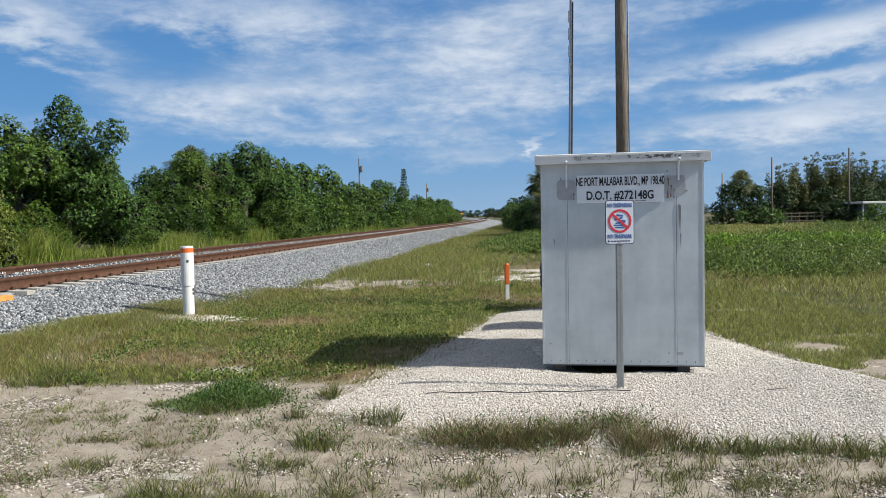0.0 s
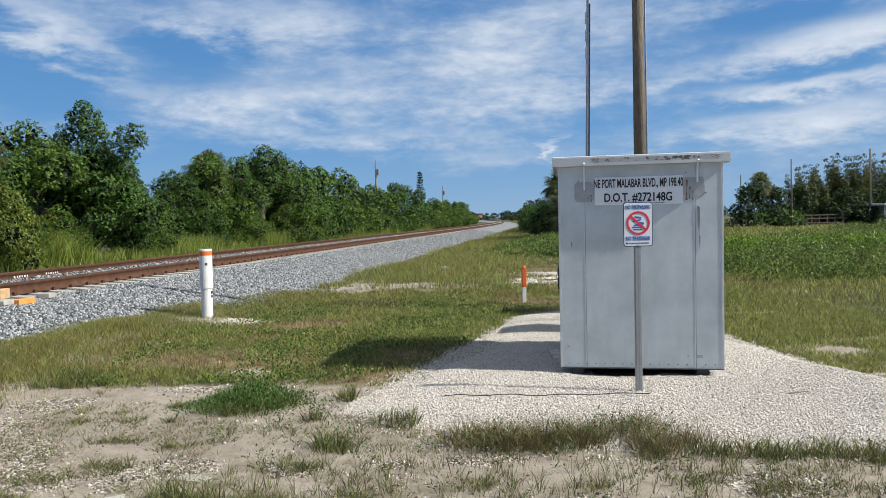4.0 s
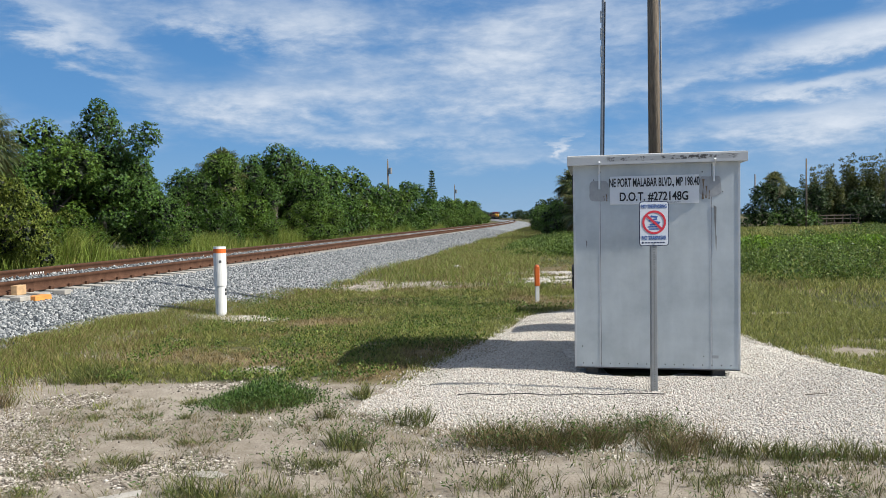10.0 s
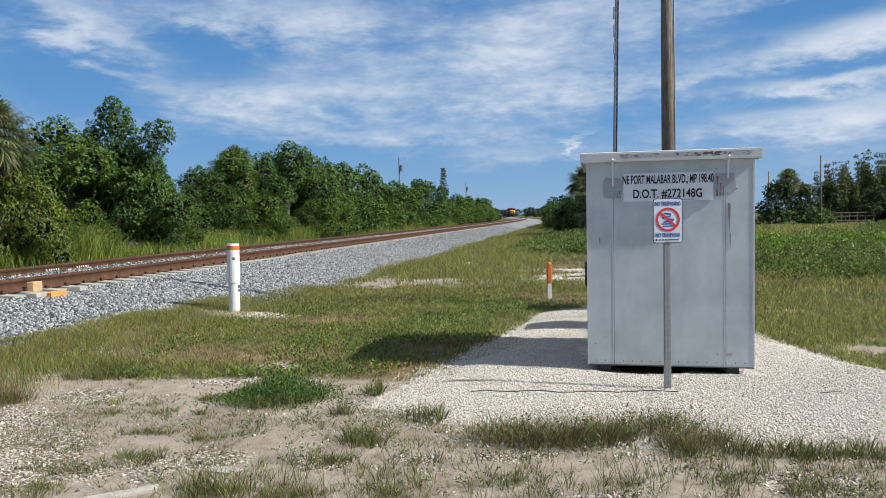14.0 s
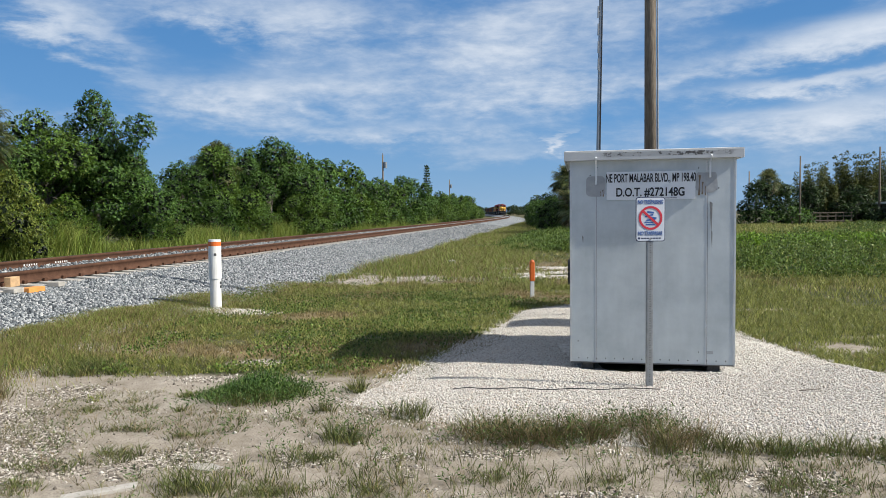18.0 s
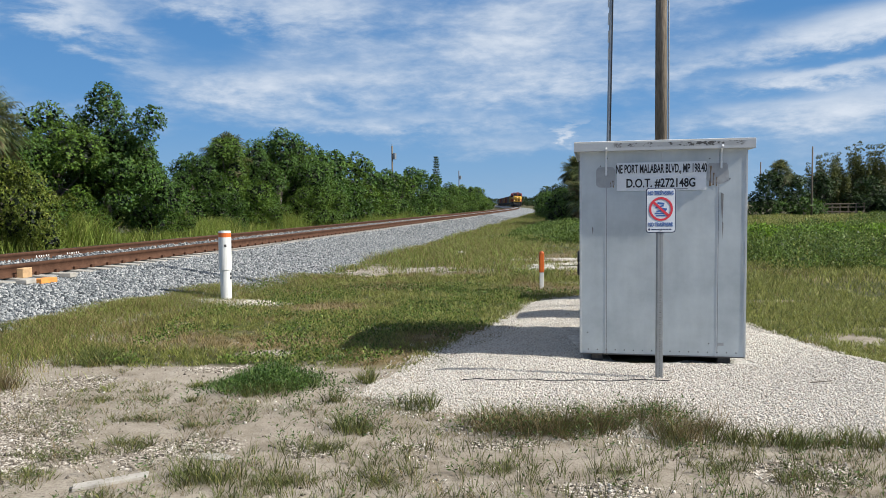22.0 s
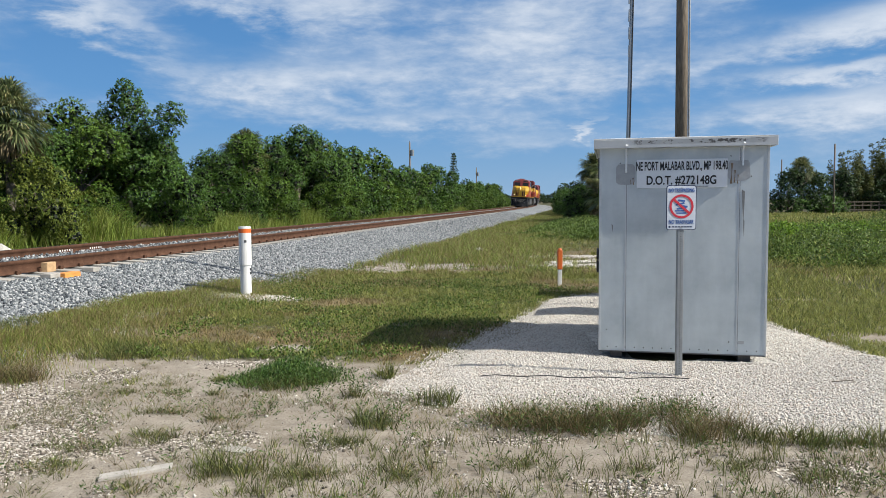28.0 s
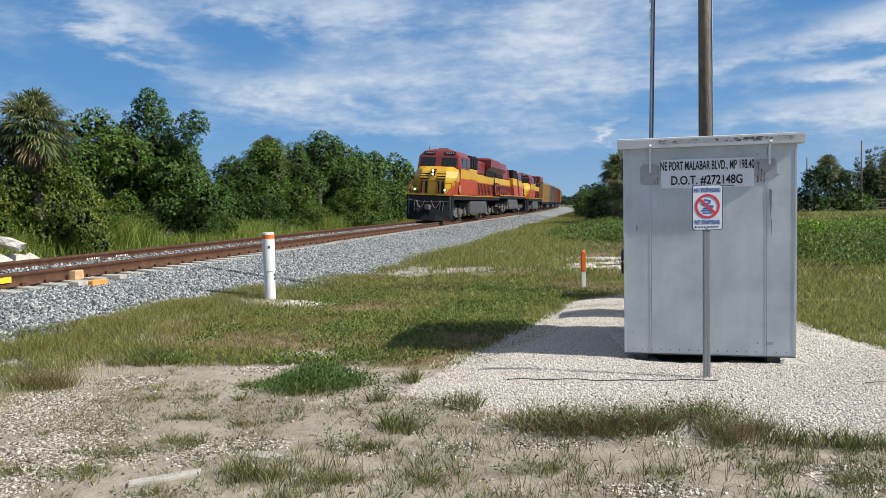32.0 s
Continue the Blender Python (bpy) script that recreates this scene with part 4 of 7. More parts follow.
def bungalow():
    th = thing("equipment_shelter", pose(2.425, BY, 0, 0, 0, -11.2), "weathered silver aluminium railway equipment shelter on skids", "shelter")
    w = 0.915

    def lx(x):
        return (x - 2.476) * 0.952
    part("front_wall", B((-w, 0, BZ0), (w, 0.05, BZ1), 0.004), ALU, th)
    part("side_wall", B((-w, 0.052, BZ0), (-w + 0.05, BD - 0.052, BZ1), 0.004), ALU, th)
    part("side_wall", B((w - 0.05, 0.052, BZ0), (w, BD - 0.052, BZ1), 0.004), ALU, th)
    part("back_wall", B((-w, BD - 0.05, BZ0), (w, BD, BZ1), 0.004), ALU, th)
    part("floor_plate", B((-w + 0.052, 0.052, BZ0), (w - 0.052, BD - 0.052, BZ0 + 0.05)), DARK, th)
    # low gabled roof with a deep peeling edge
    r = w + 0.075
    roof = prism(bmesh.new(), [(-0.10, 2.532), (-0.10, 2.545), (BD * 0.5, 2.635), (BD + 0.10, 2.545), (BD + 0.10, 2.532)], "x", -r, r)
    part("roof", roof, ROOF_WHITE, th, "chalky white coated roof sheet")
    part("front_fascia", B((-r, -0.105, 2.435), (r, -0.08, 2.530), 0.003), FASCIA, th, "grey peeling roof edge")
    part("back_fascia", B((-r, BD + 0.08, 2.435), (r, BD + 0.105, 2.530), 0.003), FASCIA, th)
    for sx in (-1, 1):
        lo, hi = sorted((sx * r, sx * (r - 0.025)))
        part("side_fascia", B((lo, -0.078, 2.435), (hi, BD + 0.078, 2.530), 0.003), FASCIA, th)
    part("soffit", B((-r + 0.027, -0.078, 2.442), (r - 0.027, BD + 0.078, 2.455)), ALU_TRIM, th)
    # vertical seams, the two conduits over the top seams and the rivets along the foot
    for x in (1.818, 3.117):
        c = lx(x)
        part("seam_strip", B((c - 0.007, -0.0018, BZ0), (c + 0.007, 0.001, BZ1 - 0.02)), ALU_TRIM, th, "pale vertical seam strip")
        part("seam_gap", B((c + 0.0075, -0.001, BZ0), (c + 0.011, 0.0005, BZ1 - 0.02)), LOCO_GREY, th, "dark joint beside the strip")
    for x, z0, z1 in ((1.82, 2.16, 2.46), (3.15, 2.22, 2.46)):
        c = lx(x)
        cd = T((c, -0.024, z0), (c, -0.024, z1 - 0.06), 0.011, n=8)
        tube(cd, (c, -0.024, z1 - 0.062), (c, -0.115, z1 + 0.01), 0.011, n=8)
        part("drip_pipe", cd, PLATE_WHITE, th, "thin white painted pipe")
    part("seam_strip", B((-0.006, -0.004, 2.30), (0.006, 0.001, 2.41)), ALU_TRIM, th)
    for sx in (-1, 1):
        part("corner_trim", B((sx * w - 0.012, -0.004, BZ0), (sx * w + 0.012, 0.03, BZ1), 0.002), ALU_TRIM, th)
    rv = bpy.data.meshes.new("rivet")
    rb = bmesh.new()
    bmesh.ops.create_uvsphere(rb, u_segments=6, v_segments=4, radius=0.008)
    rb.to_mesh(rv)
    rb.free()
    rv.materials.append(LOCO_GREY)
    for i in range(17):
        link_mesh("rivet", rv, None, th, "", Matrix.Translation((-w + 0.09 + i * (2 * w - 0.18) / 16, -0.002, BZ0 + 0.045)))
    for x, z in ((1.75, 2.27), (1.83, 2.36), (3.02, 2.33), (3.25, 2.10), (3.03, 0.22), (1.60, 0.32)):
        link_mesh("rivet", rv, None, th, "", Matrix.Translation((lx(x), -0.004, z)))
    for x in (-w + 0.12, w - 0.28):
        part("skid", B((x, 0.06, -0.09), (x + 0.14, BD - 0.1, BZ0 - 0.002), 0.01), TRUCK, th, "dark timber skid under the shelter")
    part("threshold_lip", B((-w, -0.012, BZ0 - 0.012), (w, 0.03, BZ0 - 0.001), 0.003), LOCO_GREY, th)
    # old overpaint patches, streaks and scuffs
    for x0, x1, z0, z1, rag in ((1.70, 1.93, 2.02, 2.26, 0.012), (2.99, 3.235, 2.05, 2.28, 0.04)):
        pts = []
        for i in range(28):
            a = i * math.tau / 28
            ca, sa = math.cos(a), math.sin(a)
            q = (abs(ca) ** 5 + abs(sa) ** 5) ** -0.2 * (1 + rag * math.sin(5 * a + x0) + rag * 0.7 * math.sin(9 * a))
            pts.append((lx((x0 + x1) / 2) + (x1 - x0) * 0.476 * q * ca, (z0 + z1) / 2 + (z1 - z0) * 0.5 * q * sa))
        part("overpaint_patch", prism(bmesh.new(), pts, "y", -0.0035, 0.0), SMUDGE, th, "darker grey painted-over patch")
    for i, (x, z0, z1, wd) in enumerate(((3.165, 1.60, 1.95, 0.030), (3.175, 1.42, 1.62, 0.014), (1.66, 1.47, 1.57, 0.016))):
        st = bmesh.new()
        prism(st, [(lx(x) - wd / 2, z1), (lx(x) + wd / 2, z1 - 0.02), (lx(x) + wd * 0.4, (z0 + z1) / 2), (lx(x) + wd * 0.12, z0), (lx(x) - wd * 0.3, (z0 + z1) / 2)], "y", -0.0065, -0.002)
        part("drip_stain", st, GREY_STAIN, th, "dark drip stain")
    for cx, z0, z1, wd in ((3.03, 2.02, 2.25, 0.020), (3.065, 2.03, 2.17, 0.014), (3.10, 2.02, 2.12, 0.010), (1.905, 2.02, 2.10, 0.012), (1.875, 2.03, 2.08, 0.008)):
        pts = [(lx(cx) + wd * (0.5 + 0.4 * math.sin(7 * i + cx)) * sx, z0 + (z1 - z0) * (i / 6 if sx > 0 else 1 - i / 6)) for sx in (1, -1) for i in range(7)]
        part("rust_stain", prism(bmesh.new(), pts, "y", -0.0048, -0.001), RUST_STAIN, th, "brown rust stain")
    part("foot_label", B((lx(3.13), -0.003, 0.20), (lx(3.20), 0.0, 0.235)), SMUDGE, th)
    # name plate
    plate = part("name_plate", B((lx(1.946), -0.012, 1.979), (lx(2.984), -0.004, 2.304), 0.002), PLATE_WHITE, th, "white plate with black lettering")
    lettering("lettering", "NE PORT MALABAR BLVD., MP 198.40", 1.00, 0.118, BLACK, plate, (lx(2.463), -0.0125, 2.222), 0.022)
    lettering("lettering", "D.O.T. #272148G", 0.76, 0.112, BLACK, plate, (lx(2.46), -0.0125, 2.062), 0.022)
    part("underline", B((lx(2.62), -0.0145, 1.992), (lx(2.77), -0.012, 1.998)), BLACK, plate)
    # small fittings on the right and left sides
    part("side_vent", T((w, 0.55, 1.30), (w + 0.05, 0.55, 1.30), 0.07, 0.05, 14), ALU_TRIM, th, "round vent cap")
    part("side_hook", B((w + 0.001, 0.25, 0.05), (w + 0.03, 0.3, 0.13), 0.006), LOCO_GREY, th)
    part("left_hinge", B((-w - 0.03, 0.35, 2.12), (-w - 0.001, 0.42, 2.36), 0.006), LOCO_GREY, th)
    ring = bmesh.new()
    cord(ring, [(-w - 0.04, 1.15 + 0.15 * math.cos(i * math.tau / 20), 1.05 + 0.15 * math.sin(i * math.tau / 20)) for i in range(20)], 0.016)
    part("cable_coil", ring, WIRE, th, "black cable coil hung on the wall")
    return th


bungalow()


def relay_case(x, y, h):
    th = thing("relay_case", pose(x, y, 0, 0, 0, -11.2), "small silver aluminium relay case on legs", "cabinet", "relay cases behind the shelter")
    part("body", B((0, 0, 0.3), (0.62, 0.75, h), 0.01), ALU, th)
    part("lid", B((-0.03, -0.03, h + 0.001), (0.65, 0.78, h + 0.05), 0.01), ROOF_WHITE, th)
    part("door", B((0.03, -0.02, 0.34), (0.59, -0.002, h - 0.04), 0.006), ALU_TRIM, th)
    for lx_, ly in ((0.05, 0.05), (0.57, 0.05), (0.05, 0.7), (0.57, 0.7)):
        part("leg", B((lx_ - 0.03, ly - 0.03, -0.1), (lx_ + 0.03, ly + 0.03, 0.299)), GALV, th)
    return th


relay_case(2.75, 11.55, 1.35)
relay_case(2.92, 14.0, 1.3)


def no_trespass_sign():
    th = thing("warning_sign", Matrix.Translation((2.150, 7.60, 0)), "white and blue no trespassing sign on a galvanised post", "sign")
    post = B((-0.034, 0.0, -0.25), (0.034, 0.05, 1.96), 0.008)
    p = part("post", post, GALV, th, "galvanised channel post with punched holes")
    hole = bpy.data.meshes.new("punched_hole")
    hb = bmesh.new()
    bmesh.ops.create_cone(hb, cap_ends=True, segments=8, radius1=0.0048, radius2=0.0048, depth=0.003, matrix=Matrix.Translation((0, -0.0008, 0)) @ Matrix.Rotation(radians(90), 4, "X"))
    hb.to_mesh(hole)
    hb.free()
    hole.materials.append(LOCO_GREY)
    for i in range(60):
        link_mesh("punched_hole", hole, None, p, "", Matrix.Translation((0, 0, 0.02 + 0.0254 * i)))
    w, z0, z1 = 0.1525, 1.533, 1.992

    def rounded(bm, x0, x1, za, zb, r, y0, y1):
        pts = []
        for cx, cz, a0 in ((x1 - r, zb - r, 0), (x0 + r, zb - r, 90), (x0 + r, za + r, 180), (x1 - r, za + r, 270)):
            pts += [(cx + r * math.cos(radians(a0 + 15 * i)), cz + r * math.sin(radians(a0 + 15 * i))) for i in range(7)]
        return prism(bm, pts, "y", y0, y1)
    part("sign_plate", rounded(bmesh.new(), -w, w, z0, z1, 0.03, -0.006, -0.001), SIGN_NAVY, th, "dark blue bordered sign plate")
    face = part("sign_face", rounded(bmesh.new(), -w + 0.008, w - 0.008, z0 + 0.008, z1 - 0.008, 0.024, -0.0085, -0.0065), SIGN_WHITE, th, "white reflective sign face")
    lettering("lettering", "NO TRESPASSING", 0.258, 0.040, SIGN_BLUE, face, (0, -0.0087, z1 - 0.052), 0.004)
    lettering("lettering", "NO TRASPASAR", 0.250, 0.042, SIGN_BLUE, face, (0, -0.0087, z0 + 0.085), 0.004)
    # ring with a slash over a plain blue shape
    cz = 1.776
    disc = bmesh.new()
    bmesh.ops.create_circle(disc, cap_ends=True, segments=40, radius=0.098, matrix=Matrix.Translation((0, -0.0095, cz)) @ Matrix.Rotation(radians(90), 4, "X"))
    ring = bmesh.new()
    R0, R1 = 0.100, 0.122
    a = [[ring.verts.new((r * math.cos(i * math.tau / 48), y, cz + r * math.sin(i * math.tau / 48))) for i in range(48)] for r, y in ((R0, -0.010), (R1, -0.010), (R0, -0.0123), (R1, -0.0123))]
    for i in range(48):
        j = (i + 1) % 48
        ring.faces.new((a[2][i], a[2][j], a[3][j], a[3][i]))
        ring.faces.new((a[0][i], a[0][j], a[2][j], a[2][i]))
        ring.faces.new((a[1][j], a[1][i], a[3][i], a[3][j]))
    bmesh.ops.recalc_face_normals(ring, faces=ring.faces[:])
    part("red_ring", ring, SIGN_RED, face)
    disc.free()
    for x0, x1, zc, h, tilt in ((-0.035, 0.035, 0.058, 0.018, 8), (-0.058, 0.03, 0.028, 0.016, -14), (-0.02, 0.062, 0.006, 0.018, 10), (-0.045, 0.05, -0.020, 0.015, -6), (-0.062, 0.03, -0.045, 0.012, 0), (-0.05, 0.045, -0.068, 0.012, 0)):
        part("pictogram_bar", B((x0, -0.0105, -h / 2), (x1, -0.009, h / 2), 0, Matrix.Translation((0, 0, cz + zc)) @ Matrix.Rotation(radians(tilt), 4, "Y")), SIGN_BLUE, face, "plain blue bar")
    part("red_slash", B((-0.105, -0.0128, -0.012), (0.105, -0.011, 0.012), 0, Matrix.Translation((0, 0, cz)) @ Matrix.Rotation(radians(42), 4, "Y")), SIGN_RED, face)
    small = bmesh.new()
    for i in range(7):
        box(small, (-0.095 + i * 0.03, -0.0098, z0 + 0.028), (-0.072 + i * 0.03, -0.0085, z0 + 0.040))
    part("small_print", small, SIGN_NAVY, face)
    part("small_emblem", T((-0.118, -0.0085, z0 + 0.034), (-0.118, -0.0100, z0 + 0.034), 0.011, n=12), SIGN_NAVY, face)
    for z in (z1 - 0.03, z0 + 0.025):
        part("bolt", T((0, -0.0135, z), (0, -0.0087, z), 0.008, n=8), GALV, th)
    return th


no_trespass_sign()

# ---------------------------------------------------------------- markers and poles


def pvc_marker():
    th = thing("pipeline_marker", Matrix.Translation((-4.43, 14.6, GZ)), "white PVC marker post with an orange band", "marker post")
    part("lower_pipe", T((0, 0, -0.1), (0, 0, 0.66), 0.108, n=24), PVC, th, smooth=False)
    up = T((0, 0, 0.655), (0.0, 0, 1.30), 0.122, n=24)
    part("upper_sleeve", up, PVC, th, "wider white sleeve with a dark joint")
    part("orange_band", T((0, 0, 1.301), (0, 0, 1.385), 0.1225, n=24), ORANGE, th)
    part("cap", T((0, 0, 1.386), (0, 0, 1.425), 0.124, 0.118, 24), PVC, th)
    for z, a in ((1.11, -70), (0.55, -15), (0.47, -15)):
        m = Matrix.Rotation(radians(a), 4, "Z")
        part("marker_tag", B((0.10, -0.022, z), (0.126, 0.022, z + 0.05), 0.004, m), LOCO_GREY, th, "small dark mark")
    return th


pvc_marker()
n = 5200
a, r = rng.uniform(0, math.tau, n), np.sqrt(rng.random(n)) * rng.uniform(0.75, 1.2, n)
x, y = -4.25 + 1.05 * r * np.cos(a), 14.35 + 0.55 * r * np.sin(a)
mound = pebbles(rng, np.stack([x, y, ground_z(x, y) + 0.035 * (1 - r**2) + 0.004], 1), 0.04)
tagged(link_mesh("sand_mound", raw_mesh("sand_mound", *mound), SHELL), "small mound of white gravel round the marker post", "gravel", kind="stuff")


n = 9000
x, y = rng.normal(3.6, 0.75, n), rng.choice([21.4, 22.9, 24.8], n) + rng.normal(0, 0.28, n)
ok = soft_noise(x, y, 1.6, 23, 3) > 0.42
spill = pebbles(rng, np.stack([x, y, ground_z(x, y) + 0.012], 1)[ok], 0.06, 0.5)
tagged(link_mesh("gravel_spill", raw_mesh("gravel_spill", *spill), SHELL), "thin streaks of white gravel spilt in the grass", "gravel", kind="stuff")


def orange_marker():
    th = thing("utility_marker", Matrix.Translation((2.08, 16.4, GZ)), "thin orange and white utility marker stake", "marker post")
    part("white_stake", B((-0.045, -0.03, -0.1), (0.045, 0.03, 0.42), 0.012), PVC, th)
    part("orange_sleeve", B((-0.055, -0.04, 0.36), (0.055, 0.04, 0.80), 0.02), ORANGE, th)
    part("orange_cap", T((0, 0, 0.795), (0, 0, 0.835), 0.052, 0.03, 12), ORANGE, th)
    return th


orange_marker()


def utility_pole(x, y, h, r, label, lean=(0, 0), guard=False, arm=False, group=""):
    th = thing("utility_pole", Matrix.Translation((x, y, GZ)), label, "utility pole", group)
    part("shaft", T((0, 0, -0.5), (lean[0], lean[1], h), r, r * 0.72, 14), POLE_WOOD, th, smooth=True)
    if guard:
        part("cable_guard", T((r * 1.02, -r * 0.4, 0), (lean[0] * 0.95 + r * 0.75 + 0.02, lean[1] - r * 0.4, h * 0.95), 0.018, n=8), GALV, th, "thin grey riser pipe")
    if arm:
        part("transformer", T((r + 0.25, 0, h - 2.2), (r + 0.25, 0, h - 1.2), 0.28, n=14), GALV, th, "grey transformer can")
        part("insulator", T((0, 0, h), (0, 0, h + 0.3), 0.06, n=8), GALV, th)
    return th


utility_pole(4.33, 15.0, 10.5, 0.135, "weathered brown wooden utility pole behind the shelter", (-0.05, 0), guard=True)
mast = thing("antenna_mast", Matrix.Translation((2.74, 12.95, GZ)), "thin grey steel antenna mast behind the shelter", "antenna mast")
part("mast_tube", T((0, 0, 0), (0.12, 0, 6.4), 0.034, 0.030, 10), GALV, mast)
part("whip", T((0.12, 0, 6.4), (0.15, 0, 8.0), 0.016, 0.01, 8), GALV, mast)
dip = bmesh.new()
for z in (4.45, 4.75, 5.05, 5.35):
    tube(dip, (0.085 - 0.035, -0.02, z - 0.10), (0.09 - 0.035, -0.02, z + 0.10), 0.012, n=6)
    tube(dip, (0.05, -0.02, z), (0.1, -0.01, z), 0.012, n=6)
part("antenna_loops", dip, GALV, mast, "folded dipole loops")
part("feed_cable", T((0.03, -0.03, 0), (0.13, -0.03, 5.6), 0.008, n=6), WIRE, mast)

# ---------------------------------------------------------------- plants


def clump_points(rng, clumps, per_area, flat=0.85):
    """Points and outward ways on the shells of many overlapping leaf clumps; inner ones are left out."""
    at, out, rad = [], [], []
    C, R = np.array([c for c, _ in clumps]), np.array([r for _, r in clumps])
    for c, r in clumps:
        k = int(per_area * 4 * math.pi * r * r)
        d = unit(rng.normal(0, 1, (k, 3)))
        q = np.array(c) + d * r * rng.uniform(0.72, 1.12, (k, 1)) * np.array([1, 1, flat])
        dd = np.linalg.norm(q[:, None] - C[None], axis=2) / R[None]
        ok = (dd < 0.66).sum(1) == 0
        at.append(q[ok]), out.append(d[ok]), rad.append(np.full(int(ok.sum()), r))
    return np.concatenate(at), np.concatenate(out), np.concatenate(rad)


def limbs(bm, rng, base, top, r, clumps):
    tube(bm, base, top, r, r * 0.55, 9)
    for c, cr in clumps[:: max(1, len(clumps) // 9)]:
        k = rng.uniform(0.35, 0.95)
        a = Vector(base).lerp(Vector(top), k)
        tube(bm, a, Vector(c) * 0.92 + Vector(a) * 0.08, r * 0.35, r * 0.08, 6)
    return bm


TREES = {}


def tree_meshes(key, seed, clumps, leaf, density, aspect, trunk_r, base=(0, 0, -0.3), top=None):
    """Two crowns of one tree: a finely leaved one for the near trees, a coarser one for the far."""
    r = np.random.default_rng(seed)
    top = top or tuple(np.array([c for c, _ in clumps]).mean(0))
    bm = limbs(bmesh.new(), r, base, top, trunk_r, clumps)
    me = bpy.data.meshes.new("trunk")
    bm.to_mesh(me)
    bm.free()
    # inner clumps whose dark leaves stand in for shade deep in the crown
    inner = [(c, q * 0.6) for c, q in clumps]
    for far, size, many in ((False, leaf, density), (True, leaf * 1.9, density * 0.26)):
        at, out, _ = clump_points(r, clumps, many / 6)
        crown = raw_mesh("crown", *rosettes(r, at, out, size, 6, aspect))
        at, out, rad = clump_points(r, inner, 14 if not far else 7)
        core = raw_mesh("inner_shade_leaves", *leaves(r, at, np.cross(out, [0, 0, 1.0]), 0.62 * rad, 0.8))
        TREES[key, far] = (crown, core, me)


def plant(key, x, y, z, turn, scale, label, mat, name="tree", cat="tree", group="", stretch=1.0):
    crown, core, trunk = TREES[key, math.hypot(x, y) > 72]
    th = thing(name, pose(x, y, z, 0, 0, turn) @ Matrix.Diagonal((scale, scale, scale * stretch, 1)), label, cat, group)
    th.scale = (scale, scale, scale * stretch)
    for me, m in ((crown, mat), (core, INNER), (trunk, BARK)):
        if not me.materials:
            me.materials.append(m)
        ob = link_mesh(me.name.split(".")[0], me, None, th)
        if me is crown:
            ob.material_slots[0].link = "OBJECT"
            ob.material_slots[0].material = mat
    return th


def random_clumps(seed, n, rx, ry, z0, z1, r0, r1, taper=0.6):
    r = np.random.default_rng(seed)
    out = []
    while len(out) < n:
        u = r.random()
        z = z0 + (z1 - z0) * u
        k = math.sin(math.pi * min(1, 0.22 + 0.78 * u)) ** taper
        a, q = r.uniform(0, math.tau), math.sqrt(r.random())
        out.append(((rx * k * q * math.cos(a), ry * k * q * math.sin(a), z), r.uniform(r0, r1) * (0.75 + 0.4 * k)))
    return out


# broad bushy trees, about 6.5 m tall and 5 m wide
for i in range(5):
    tree_meshes("broad%d" % i, 20 + i, random_clumps(40 + i, 34, 2.6, 2.4, 0.9, 5.8, 0.38, 0.92), 0.115, 170, 0.5, 0.16)
# dense vine-draped thicket, about 5 m tall and 7 m long
for i in range(3):
    tree_meshes("thicket%d" % i, 30 + i, random_clumps(60 + i, 42, 3.4, 2.0, 0.4, 4.5, 0.34, 0.86, 0.45), 0.105, 165, 0.58, 0.12)
# low shrub, about 2 m
for i in range(2):
    tree_meshes("shrub%d" % i, 36 + i, random_clumps(80 + i, 22, 1.3, 1.2, 0.25, 1.5, 0.26, 0.5, 0.45), 0.14, 80, 0.5, 0.05)
# the tall one with a raised head and a separate side branch
tall = random_clumps(91, 46, 3.1, 2.4, 0.9, 5.3, 0.45, 0.95, 0.5)
tall += [((x, y, z), r) for x, y, z, r in ((-0.75, 0, 6.2, 0.7), (0.0, 0.2, 6.6, 0.75), (0.75, -0.1, 6.3, 0.65), (-0.3, 0.1, 7.1, 0.55), (0.5, 0, 7.0, 0.5), (1.2, 0, 5.8, 0.55), (0.1, 0, 7.45, 0.35),
                                           (-1.9, 0.2, 5.5, 0.7), (-2.6, 0, 5.2, 0.6), (-1.3, -0.2, 5.8, 0.5))]
side = [((x, y, z), r) for x, y, z, r in ((2.95, 0, 5.6, 0.45), (3.2, 0.1, 6.05, 0.45), (2.7, -0.1, 6.0, 0.38), (3.55, 0, 5.6, 0.36), (3.05, 0, 5.1, 0.36), (2.4, 0, 5.6, 0.32), (2.3, 0, 5.0, 0.4))]
tree_meshes("tall", 39, tall + side, 0.12, 190, 0.48, 0.2, top=(0.3, 0, 5.6))
# bamboo: a fountain of upright plumes
bam = []
rb = np.random.default_rng(77)
for i in range(20):
    bx, by, hh = rb.uniform(-2.6, 2.6), rb.uniform(-1.5, 1.5), rb.uniform(4.6, 8.6)
    for k in range(10):
        u = k / 9
        bam.append(((bx * (1 + 0.45 * u) + 0.5 * u * u * math.sin(i), by * (1 + 0.3 * u), 1.0 + (hh - 1.0) * u), (0.85 - 0.62 * u) * rb.uniform(0.8, 1.2)))
tree_meshes("bamboo", 44, bam, 0.21, 105, 0.30, 0.06)
TREES["bamboo", True] = TREES["bamboo", False]


